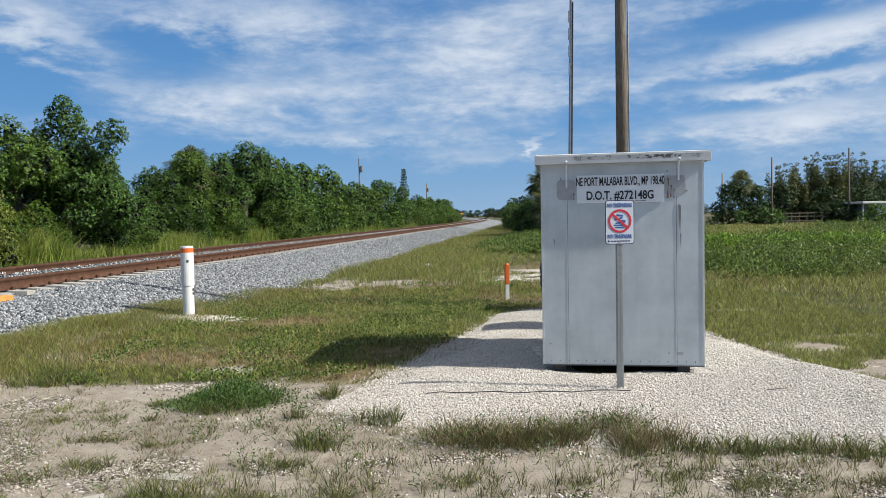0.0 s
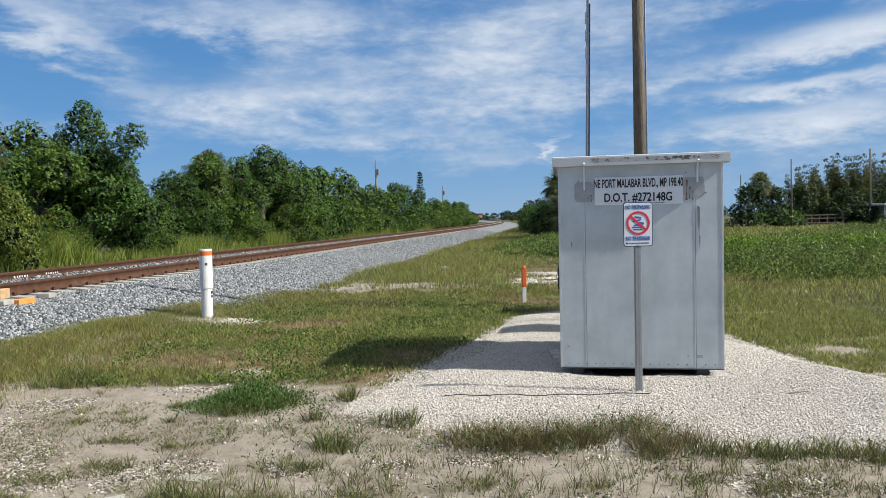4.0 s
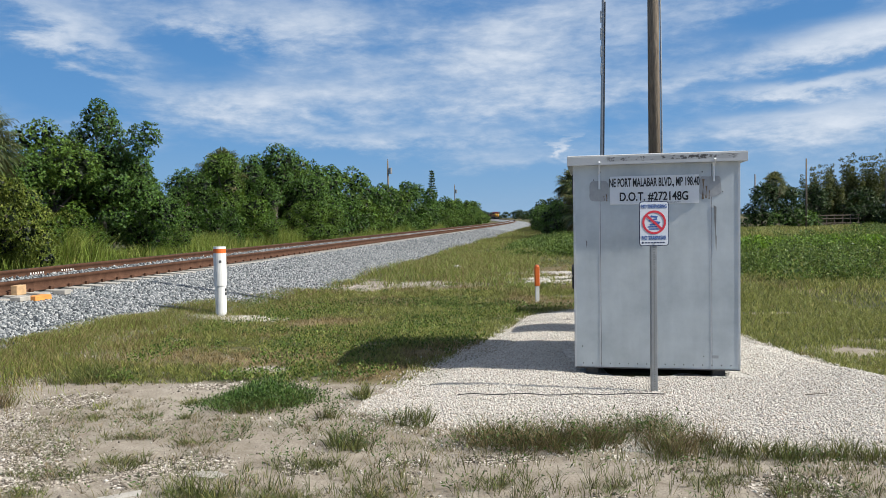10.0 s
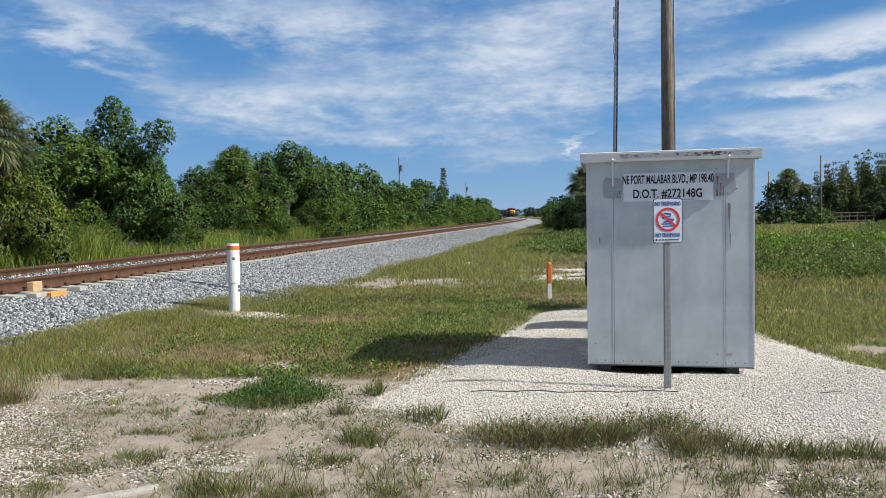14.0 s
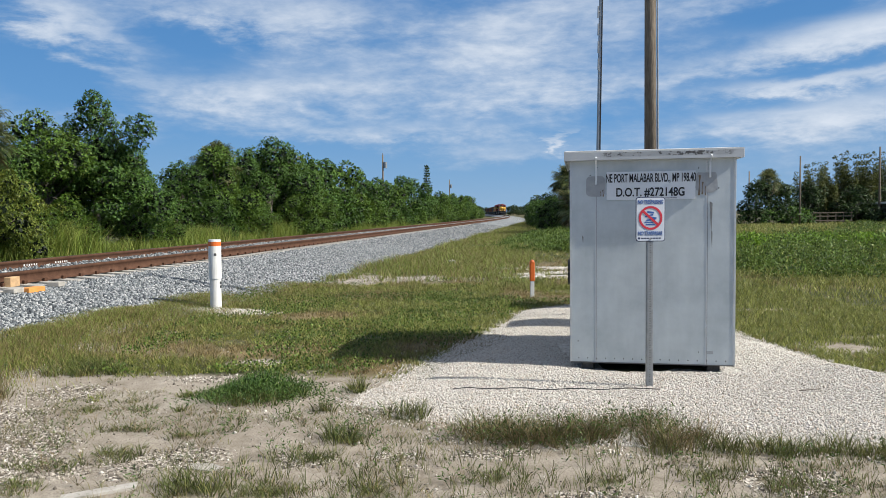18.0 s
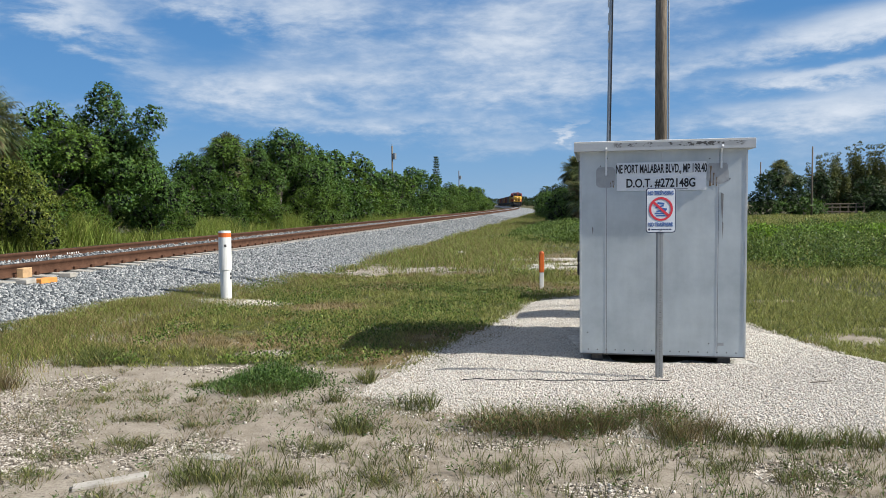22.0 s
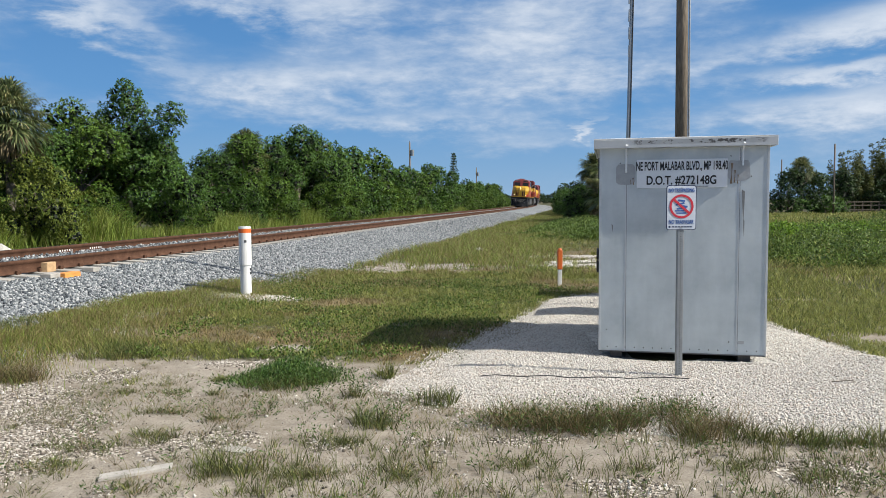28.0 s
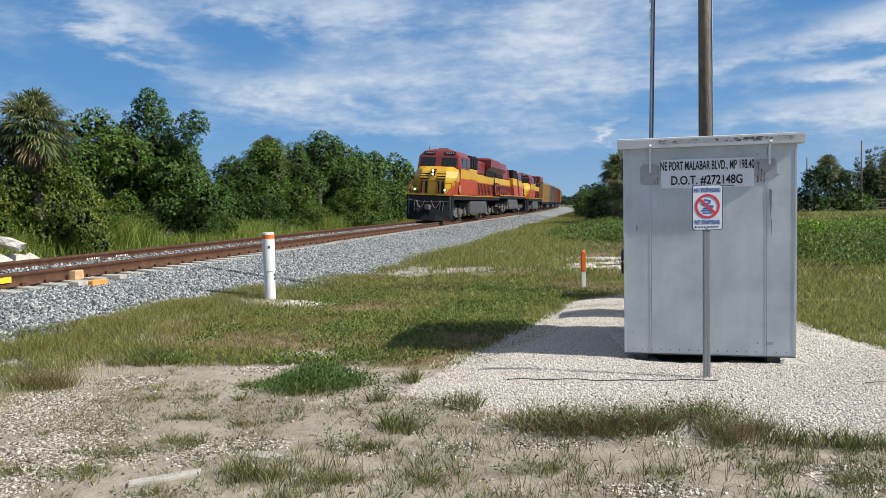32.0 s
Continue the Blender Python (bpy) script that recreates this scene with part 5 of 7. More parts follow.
def fan_palm_meshes(key, seed, height, spread=1.0, dry=10, green=30):
    """A cabbage palm: many fans of narrow leaflets that arch over and hang at their tips, a skirt of dry ones, and a ridged trunk."""
    r = np.random.default_rng(seed)

    def fans(count, lo, hi, droop):
        V, F, o = [], [], 0
        for _ in range(count):
            az, el = r.uniform(0, math.tau), radians(lo + (hi - lo) * r.random())
            d = np.array([math.cos(az) * math.cos(el), math.sin(az) * math.cos(el), math.sin(el)])
            stalk = d * r.uniform(0.55, 0.95) * spread + np.array([0, 0, -0.10 * droop * spread])
            side = unit(np.cross(d, [0.01, 0, 1.0]) + 0.5 * np.array([0, 0, r.uniform(-1, 1)]))
            d = unit(d + np.array([0, 0, -0.6 * droop]))
            side = unit(side - d * side.dot(d))
            up = np.cross(side, d)
            base = np.array([0, 0, height])
            w = side * 0.014
            V += [base - w, base + w, base + stalk + w, base + stalk - w]
            F.append([o, o + 1, o + 2, o + 3])
            o += 4
            for a in np.linspace(-125, 125, 19):
                a = radians(a + r.uniform(-4, 4))
                q = unit(d * math.cos(a) + side * math.sin(a) + up * 0.22)
                ln = spread * r.uniform(0.50, 0.66) * (0.8 + 0.2 * math.cos(a))
                p0 = base + stalk
                p1 = p0 + q * ln * 0.55
                p2 = p1 + unit(q + np.array([0, 0, -0.45 * droop])) * ln * 0.3
                p3 = p2 + unit(q + np.array([0, 0, -1.7 * droop])) * ln * 0.3
                ww = unit(np.cross(q, up) + 1e-6) * 0.024 * spread
                V += [p0, p1 - ww, p2 - ww * 0.7, p2 + ww * 0.7, p1 + ww, p3]
                F += [[o, o + 1, o + 4, o], [o + 1, o + 2, o + 3, o + 4], [o + 2, o + 5, o + 3, o + 2]]
                o += 6
        V, tri = np.array(V), []
        for f in F:
            tri.append(f[:3])
            if f[3] != f[0]:
                tri.append([f[0], f[2], f[3]])
        return raw_mesh("fronds", V, np.array(tri))
    tr = bmesh.new()
    for k in range(int(height / 0.25)):
        tube(tr, (0, 0, k * 0.25 - 0.2), (0, 0, k * 0.25 + 0.06), 0.2, 0.17, 12)
    me = bpy.data.meshes.new("trunk")
    tr.to_mesh(me)
    tr.free()
    TREES[key] = (fans(green, -42, 88, 0.8), fans(dry, -82, -30, 1.1), me)


fan_palm_meshes("palm_tall", 5, 5.2, 1.22, 30, 120)
fan_palm_meshes("palm_mid", 6, 4.2, 1.15, 14, 70)
fan_palm_meshes("palm_low", 8, 1.6, 1.1, 5, 55)


def palm(key, x, y, z, turn, scale, label, group=""):
    fr, dry, trunk = TREES[key]
    th = thing("palm_tree", pose(x, y, z, 0, 0, turn) @ Matrix.Diagonal((scale, scale, scale, 1)), label, "palm tree", group)
    link_mesh("fronds", fr, PALM, th)
    link_mesh("dry_skirt", dry, PALM_DRY, th, "hanging dead brown fronds")
    link_mesh("trunk", trunk, BARK, th)
    return th


rt = random.Random(12)
# trees behind the track: metres along, metres from the line, height
ROW = [(22.5, 26.5, 5.4), (27.0, 27.0, 5.8), (30.2, 26.0, 6.0), (33.6, 26.0, 6.9), (40.6, 25.0, 4.5), (47.6, 26.0, 5.7), (51.3, 25.2, 6.7), (56.5, 25.8, 7.1), (61.8, 25.2, 8.3),
       (66.5, 25.4, 7.7), (71.0, 25.6, 8.0), (77.0, 25.4, 7.4), (84.0, 25.8, 8.0), (92.0, 25.6, 7.0), (100.0, 25.5, 6.6), (109.0, 25.8, 7.0), (118.0, 25.6, 7.6), (128.0, 25.8, 7.9)]
for k, (s, p, h) in enumerate(ROW):
    x, y, _ = sp(s, p)
    plant("broad%d" % (k % 5), x, y, GZ, rt.uniform(0, 360), h * 1.09 / 6.5, "dense green broadleaf tree in the railside thicket", LEAF if k % 3 else LEAF_VINE, group="railside trees")
    x, y, _ = sp(s + rt.uniform(-1, 2), p - 2.2 + rt.uniform(-0.5, 0.5))
    plant("thicket%d" % rt.randrange(3), x, y, GZ, math.degrees(math.pi / 2 - TH) + rt.uniform(-25, 25), rt.uniform(0.55, 0.8) * h / 7, "vine-draped green thicket beside the track", LEAF_VINE if rt.random() < 0.6 else LEAF, "bush", "bush", "railside bushes")
    x, y, _ = sp(s + 2.2, p + 3.5)
    plant("broad%d" % ((k + 2) % 5), x, y, GZ, rt.uniform(0, 360), h / 6.5 * rt.uniform(0.8, 0.92), "dense green broadleaf tree in the railside thicket", LEAF, group="railside trees")
s = 134.0
while s < 360:
    x, y, _ = track_point(s, 13.0 + rt.uniform(-1, 1))
    plant("broad%d" % rt.randrange(5), x, y, GZ, rt.uniform(0, 360), rt.uniform(0.9, 1.15) if s < 250 else 0.85, "dense green broadleaf tree in the railside thicket", LEAF if rt.random() < 0.6 else LEAF_VINE, group="railside trees")
    x, y, _ = track_point(s + 2, 11.0 + rt.uniform(-0.7, 0.7))
    plant("thicket%d" % rt.randrange(3), x, y, GZ, rt.uniform(0, 360), rt.uniform(0.6, 0.85), "vine-draped green thicket beside the track", LEAF_VINE, "bush", "bush", "railside bushes")
    s += rt.uniform(5, 7.5)
plant("tall", *sp(36.5, 25.0, GZ), -25, 1.12, "tall rounded broadleaf tree with a loose side branch", LEAF)
palm("palm_tall", *sp(26.6, 23.6, GZ), 40, 1.05, "shaggy cabbage palm with hanging brown fronds")
palm("palm_mid", *sp(53.0, 26.0, GZ), 80, 1.35, "cabbage palm half hidden by the thicket")
for s, p, sc in ((24.4, 24.6, 0.62), (28.2, 24.4, 0.6), (22.2, 24.8, 0.6), (26.5, 23.0, 0.64), (32.6, 24.4, 0.4), (30.2, 24.6, 0.48)):
    x, y, _ = sp(s, p)
    plant("thicket%d" % rt.randrange(3), x, y, GZ, rt.uniform(0, 360), sc, "yellow-green vine tangle under the palm", LEAF_YELLOW, "bush", "bush", "railside bushes", 1.3)

# Norfolk pine and far poles
pine = thing("conifer", Matrix.Translation((-2.0, 178.0, GZ)), "tall narrow conifer with tiered branches", "conifer")
pv, pf = [], []
rp = np.random.default_rng(3)
for k in range(17):
    z = 3.5 + k * 0.6
    for j in range(9):
        a = j * math.tau / 9 + k * 0.3
        ln = 1.75 * (1 - k / 18.5) + 0.1
        n = 10
        t = rp.uniform(0.1, 1, n)
        q = np.stack([np.cos(a) * ln * t, np.sin(a) * ln * t, z + 0.25 * t * ln + rp.uniform(-0.05, 0.05, n)], 1)
        v, f = leaves(rp, q, np.tile([math.cos(a), math.sin(a), 0.4], (n, 1)), 0.42, 0.35)
        pf.append(f + sum(len(p) for p in pv)), pv.append(v)
link_mesh("branches", raw_mesh("branches", np.concatenate(pv), np.concatenate(pf)), LEAF_DARK, pine)
part("trunk", T((0, 0, -0.3), (0, 0, 13.6), 0.2, 0.03, 8), BARK, pine)
utility_pole(-8.6, 122.0, 11.6, 0.17, "distant utility pole with a transformer", arm=True, group="far utility poles")
utility_pole(4.0, 205.0, 11.0, 0.17, "distant utility pole with a transformer", arm=True, group="far utility poles")

# right of the track: palms and shrubs that hide the curve
for i, (s, d, key, sc) in enumerate(((62, -12.3, "palm_mid", 1.05), (66, -12.9, "palm_mid", 1.12), (59, -13.2, "palm_low", 1.5), (70, -14.5, "palm_mid", 1.2))):
    x, y, _ = track_point(s, d)
    palm(key, x, y, GZ, i * 70, sc, "cabbage palm in the dark scrub", "palms in the scrub")
for s, d, sc in ((64.0, -12.9, 0.85), (61.0, -13.4, 0.7), (68.0, -12.9, 0.9)):
    x, y, _ = track_point(s, d)
    plant("thicket1", x, y, GZ, s * 40, sc, "dark green scrub close to the line", LEAF, "bush", "bush", "scrub beside the line")
for i in range(40):
    s = 62 + i * 4.4 + rt.uniform(-1, 1)
    d = -(np.interp(s, [62, 75, 95, 130, 240], [12.4, 10.8, 8.4, 7.6, 8.0]) + rt.uniform(0, 1.6))
    x, y, _ = track_point(s, d)
    plant("thicket%d" % rt.randrange(3), x, y, GZ, rt.uniform(0, 360), rt.uniform(0.52, 0.72), "dark green scrub close to the line", LEAF_DARK if rt.random() < 0.4 else LEAF, "bush", "bush", "scrub beside the line")
    x, y, _ = track_point(s + 2, d - 4.5 - rt.uniform(0, 1.5))
    plant("broad%d" % rt.randrange(5), x, y, GZ, rt.uniform(0, 360), rt.uniform(0.6, 0.82), "dark green tree beyond the scrub", LEAF_DARK, group="trees beyond the scrub")
# woods that close the view down the line
for i in range(26):
    s = rt.uniform(430, 520)
    x, y, _ = track_point(s, -75 + i * 5.6)
    if abs(-75 + i * 5.6) < 8:
        continue
    plant("thicket%d" % (i % 3), x, y, GZ, rt.uniform(0, 360), rt.uniform(1.1, 1.5), "distant dark woods along the line", LEAF_DARK, "bush", "bush", "distant woods")
for i in range(12):
    x, y, _ = track_point(rt.uniform(800, 860), -45 + i * 8)
    plant("thicket%d" % (i % 3), x, y, GZ, rt.uniform(0, 360), 1.7, "distant dark woods along the line", LEAF_DARK, "bush", "bush", "distant woods")

# far edge of the field on the right
for x, y, key, sc, mat, lab in (
        (40.5, 93, "broad0", 0.95, LEAF_DARK, "dark tree at the field edge"), (37.5, 99, "broad1", 0.85, LEAF_DARK, "dark tree at the field edge"),
        (44.5, 95, "thicket0", 1.1, LEAF_DARK, "dark scrub at the field edge"), (49.0, 96, "broad2", 0.9, LEAF_DARK, "dark tree at the field edge"),
        (51.5, 99, "bamboo", 0.95, LEAF_BAMBOO, "tall feathery bamboo grove"), (56.0, 100, "bamboo", 1.1, LEAF_BAMBOO, "tall feathery bamboo grove"),
        (60.5, 101, "bamboo", 1.12, LEAF_BAMBOO, "tall feathery bamboo grove"), (65.0, 101, "bamboo", 1.0, LEAF_DARK, "tall dark bamboo grove"),
        (70.0, 102, "broad3", 1.3, LEAF_DARK, "dark tree behind the house"), (75.0, 101, "broad1", 1.35, LEAF_DARK, "dark tree behind the house"),
        (54.0, 94, "thicket1", 1.0, LEAF_DARK, "dark scrub at the field edge"), (59.5, 95, "thicket2", 1.05, LEAF_DARK, "dark scrub at the field edge"),
        (65.0, 96, "thicket0", 1.1, LEAF_DARK, "dark scrub at the field edge"), (33.0, 104, "thicket1", 0.9, LEAF_DARK, "dark scrub at the field edge"),
        (28.0, 110, "thicket2", 0.9, LEAF_DARK, "dark scrub at the field edge"), (23.0, 115, "broad2", 0.8, LEAF_DARK, "dark tree at the field edge"),
        (18.0, 118, "thicket0", 1.0, LEAF_DARK, "dark scrub at the field edge"), (80.0, 100, "broad0", 1.2, LEAF_DARK, "dark tree behind the house")):
    plant(key, x, y, GZ, rt.uniform(0, 360), sc, lab, mat, group="field edge trees")
palm("palm_tall", 42.6, 94, GZ, 10, 1.05, "broad cabbage palm at the field edge")
for x, y, sc in ((41.6, 92, 1.2), (44.0, 91, 1.3), (55.2, 85.5, 1.35), (57.0, 86.5, 1.2), (39.0, 93, 1.0), (46.0, 92, 1.2)):
    plant("shrub%d" % rt.randrange(2), x, y, GZ, rt.uniform(0, 360), sc, "rounded green shrub at the field edge", LEAF, "bush", "bush", "field shrubs")
utility_pole(40.9, 96.0, 6.9, 0.10, "pale slender pole at the field edge", group="field edge poles")
utility_pole(44.6, 90.0, 8.4, 0.12, "dark utility pole at the field edge", group="field edge poles")
utility_pole(55.6, 92.0, 9.6, 0.14, "dark utility pole at the field edge", group="field edge poles")


def far_house():
    th = thing("house", Matrix.Translation((62.9, 90.0, GZ)), "low white flat-roofed house behind the field", "house")
    part("wall", B((-5, 0, 0), (6, 0.25, 2.45), 0.01), STUCCO, th)
    part("wall", B((-5, 0.252, 0), (-4.75, 7, 2.45), 0.01), STUCCO, th)
    part("wall", B((5.75, 0.252, 0), (6, 7, 2.45), 0.01), STUCCO, th)
    part("wall", B((-4.748, 6.75, 0), (5.748, 7, 2.45), 0.01), STUCCO, th)
    part("roof", B((-7.2, -0.8, 2.455), (6.6, 7.6, 2.72), 0.03), ROOF_WHITE, th, "thin pale flat roof with a wide overhang")
    part("carport_post", T((-7.0, -0.5, 0), (-7.0, -0.5, 2.45), 0.06), STUCCO, th)
    for x in (-3.1, 1.5):
        w = part("window", B((x, -0.03, 0.75), (x + 1.5, -0.002, 1.95)), GLASS, th)
        part("frame", B((x - 0.06, -0.06, 0.70), (x + 1.56, -0.031, 0.76), 0.004), WHITE_PAINT, w)
        part("frame", B((x - 0.06, -0.06, 1.94), (x + 1.56, -0.031, 2.0), 0.004), WHITE_PAINT, w)
        for k in range(4):
            part("mullion", B((x - 0.03 + 0.5 * k, -0.055, 0.765), (x + 0.03 + 0.5 * k, -0.031, 1.935)), WHITE_PAINT, w)
        part("mullion", B((x, -0.062, 1.33), (x + 1.5, -0.056, 1.37)), WHITE_PAINT, w)
    return th


far_house()


def far_fence():
    th = thing("fence", Matrix.Translation((47.4, 92.5, GZ)), "grey weathered board fence at the field edge", "fence")
    for i in range(6):
        part("post", B((i * 1.0 - 0.05, -0.05, 0), (i * 1.0 + 0.05, 0.05, 1.5), 0.01), POLE_WOOD, th)
    for z in (0.45, 1.0, 1.42):
        part("rail_board", B((-0.1, -0.08, z - 0.06), (5.1, -0.052, z + 0.06), 0.005), POLE_WOOD, th)
    return th


far_fence()

# ---------------------------------------------------------------- grass and weeds


def stuff(name, pair, mat, label, cat="grass"):
    return tagged(link_mesh(name, raw_mesh(name, *pair), mat), label, cat, kind="stuff")


def lawn(n, x0, x1, y0, y1, power, height, many, width, spread, seed, lean=0.9, dry=False, thr=0.25):
    """Bundles of grass where the ground is grassy, short where it is dead."""
    r = np.random.default_rng(seed)
    x, y = r.uniform(x0, x1, n), y0 + (y1 - y0) * r.random(n) ** power
    c = cover(x, y)
    ok = (r.random(n) < np.clip((c - thr) * 1.8, 0, 1)) & (in_poly(x, y, PAD) < 0.08)
    perp = -x * math.cos(TH) + y * math.sin(TH)
    ok &= (perp < P_MID - 4.95 + 0.35 * (soft_noise(x, y, 0.8, 21) - 0.5))
    d = dead_at(x, y) + r.normal(0, 0.12, n)
    ok &= (d > 0.14) if dry else (d < 0.34)
    x, y, c = x[ok], y[ok], c[ok]
    h = height * (0.5 + 0.7 * c) * (0.35 + 1.3 * soft_noise(x, y, 1.1, 8, 3))
    return bundles(r, x, y, h, many, width, spread, lean)


stuff("lawn_grass", merge(lawn(34000, -8, 8, 7.6, 20, 1.3, 0.085, 9, 0.009, 0.05, 1), lawn(13000, -8, 16, 18, 62, 1.4, 0.13, 8, 0.018, 0.10, 2)), GRASS, "short green grass in uneven tufts")
stuff("dry_lawn_grass", merge(lawn(24000, -8, 8, 7.6, 20, 1.3, 0.085, 7, 0.008, 0.05, 3, dry=True), lawn(8000, -6, 16, 18, 62, 1.4, 0.14, 7, 0.016, 0.10, 4, dry=True)), GRASS_DRY, "dry yellow-brown grass in uneven tufts")

parts_g, parts_d = [], []
rg = np.random.default_rng(61)


def tuft_places(group, per_area, fill=0.62):
    """Random places inside the tufts of a group."""
    xs, ys = [], []
    for cx, cy, rx, ry in group:
        m = max(4, int(per_area * math.pi * rx * ry))
        a, q = rg.uniform(0, math.tau, m), rg.random(m) ** fill
        xs.append(cx + rx * 1.15 * q * np.cos(a)), ys.append(cy + ry * 1.15 * q * np.sin(a))
    return np.concatenate(xs), np.concatenate(ys)


x, y = tuft_places(GREEN_TUFTS, 190)
parts_g.append(bundles(rg, x, y, 0.17, 13, 0.0065, 0.05, 0.75))
x, y = tuft_places(GREEN_TUFTS, 45)
parts_d.append(bundles(rg, x, y, 0.15, 7, 0.005, 0.05, 0.9))
x, y = tuft_places(BROWN_TUFTS, 230, 0.7)
parts_d.append(bundles(rg, x, y, 0.22, 12, 0.005, 0.07, 0.9))
x, y = tuft_places(BROWN_TUFTS, 120, 0.7)
parts_g.append(bundles(rg, x, y, 0.19, 11, 0.006, 0.07, 0.9))
x, y = tuft_places(MAT_TUFTS, 230, 0.75)
parts_g.append(bundles(rg, x, y, 0.07, 11, 0.006, 0.06, 1.2))
x, y = tuft_places(MAT_TUFTS, 110, 0.85)
parts_d.append(bundles(rg, x, y, 0.06, 8, 0.005, 0.06, 1.3))
# thin sprouts all over the sand, in loose colonies
n = 11000
x, y = rg.uniform(-7, 5, n), 3.7 + 5.6 * rg.random(n)
ok = (soft_noise(x, y, 1.7, 5, 3) > 0.55 - 0.05 * (x > -0.8)) & (in_poly(x, y, PAD) < 0.05)
x, y = x[ok], y[ok]
third = len(x) // 3
parts_g.append(bundles(rg, x[third:], y[third:], 0.075, 6, 0.0045, 0.03, 1.1))
parts_d.append(bundles(rg, x[:third], y[:third], 0.085, 6, 0.004, 0.035, 1.2))
n = 800
x, y = rg.uniform(-1.6, 3.6, n), rg.uniform(4.2, 5.7, n)
ok = in_poly(x, y, PAD) < 0
parts_g.append(bundles(rg, x[ok], y[ok], 0.15, 5, 0.0045, 0.02, 0.6))
stuff("sand_tufts", merge(*parts_g), TUFT, "green weedy grass tufts in the sand")
stuff("dry_sand_tufts", merge(*parts_d), TUFT_DRY, "dry brownish grass tufts in the sand")

# small leafy sprigs on the sand, with dry stems
sv, st = [], []
SPRIGS = [(-1.15, 7.05), (-1.05, 7.1), (-1.5, 6.85), (-1.42, 6.9), (-1.85, 6.4), (-0.8, 6.3), (-0.9, 6.2), (-0.65, 6.25), (-0.55, 8.0), (-0.4, 8.25), (-0.25, 8.4), (-2.2, 7.3)]
for k in range(170):
    cx, cy = (rg.uniform(-3.4, 4.4), rg.uniform(4.0, 7.2)) if k >= len(SPRIGS) else SPRIGS[k]
    if in_poly(np.array([cx]), np.array([cy]), PAD)[0] > 0.02:
        continue
    gz = float(ground_z(np.array([cx]), np.array([cy]))[0])
    m = rg.integers(4, 9)
    stems = np.tile([cx, cy, gz - 0.005], (m, 1))
    st.append(blades(rg, stems, np.full(m, rg.uniform(0.07, 0.17)), 0.0035, 1.3))
    n = rg.integers(14, 34) if k >= len(SPRIGS) else 70
    a, q = rg.uniform(0, math.tau, n), rg.uniform(0.02, 0.13, n)
    at = np.stack([cx + q * np.cos(a), cy + q * np.sin(a), gz + 0.01 + rg.uniform(0, 0.09 if k >= len(SPRIGS) else 0.17, n)], 1)
    sv.append(leaves(rg, at, np.stack([np.cos(a), np.sin(a), 0.5 + 0 * a], 1), 0.034, 0.28))
for k in range(90):
    cx, cy = rg.uniform(0.15, 2.0), rg.normal(6.1, 0.16)
    gz = float(ground_z(np.array([cx]), np.array([cy]))[0])
    st.append(blades(rg, np.tile([cx, cy, gz], (7, 1)), np.full(7, rg.uniform(0.10, 0.24)), 0.0045, 1.0))
    n = 20
    at = np.stack([rg.normal(cx, 0.07, n), rg.normal(cy, 0.07, n), gz + rg.uniform(0.02, 0.2, n)], 1)
    sv.append(leaves(rg, at, rg.normal(0, 0.5, (n, 3)) + np.array([0, 0, 0.5]), 0.035, 0.25))
stuff("sand_weeds", merge(*sv), WEED, "small leafy weeds on the sand", "weeds")
stuff("weed_stems", merge(*st), TUFT_DRY, "thin dry stems of the sand weeds", "weeds")

# clover-like weeds on the lawn and along the ballast toe
n = 52000
x, y = rg.uniform(-4.5, 3, n), 8.6 + 12 * rg.random(n) ** 1.2
ok = (cover(x, y) > 0.4) & (in_poly(x, y, PAD) < 0.05) & (soft_noise(x, y, 0.7, 14, 3) > 0.50 - 0.12 * blob(x, y, 0.4, 12.0, 1.6, 3.0))
at = np.stack([x[ok], y[ok], ground_z(x[ok], y[ok]) + rg.uniform(0.01, 0.09, ok.sum())], 1)
lw = leaves(rg, at, np.tile([0, 0, 0.9], (len(at), 1)), 0.034, 0.7)
n = 9000
x, y = rg.normal(-1.95, 0.30, n), rg.normal(7.78, 0.2, n)
lw2 = leaves(rg, np.stack([x, y, ground_z(x, y) + rg.uniform(0.01, 0.2, n) * np.exp(-((x + 1.95) / 0.5) ** 2)], 1), np.tile([0, 0, 0.9], (n, 1)), 0.035, 0.3)
stuff("lawn_weeds", lw, WEED_BRIGHT, "low broadleaf weeds in the lawn", "weeds")
stuff("weed_clump", lw2, WEED, "dark green leafy weed clump in the sand", "weeds")

# grass beyond the track: low near the line, tall reeds under the trees
n = 110000
s_, d_ = 12 + 110 * rg.random(n) ** 1.4, rg.uniform(4.2, 11.5, n)
p = along(s_, d_, np.full(n, GZ - 0.02))
stuff("trackside_grass", blades(rg, p, 0.17 * (0.3 + 1.3 * soft_noise(p[:, 0], p[:, 1], 0.3, 6)) * np.clip((d_ - 3) / 6, 0.4, 1.3), 0.014, 1.2), GRASS_TALL, "bright green grass beyond the track")
n = 42000
s_, d_ = 14 + 120 * rg.random(n) ** 1.4, rg.normal(11.5, 0.65, n)
p = along(s_, d_, np.full(n, GZ - 0.02))
stuff("tall_reeds", blades(rg, p, (0.2 + 2.6 * soft_noise(p[:, 0], p[:, 1], 0.22, 6, 3) ** 2.3) * np.where(s_ < 60, 1.0, 0.75), 0.030, 0.55), GRASS_TALL, "tall green and straw-coloured reeds under the trees")
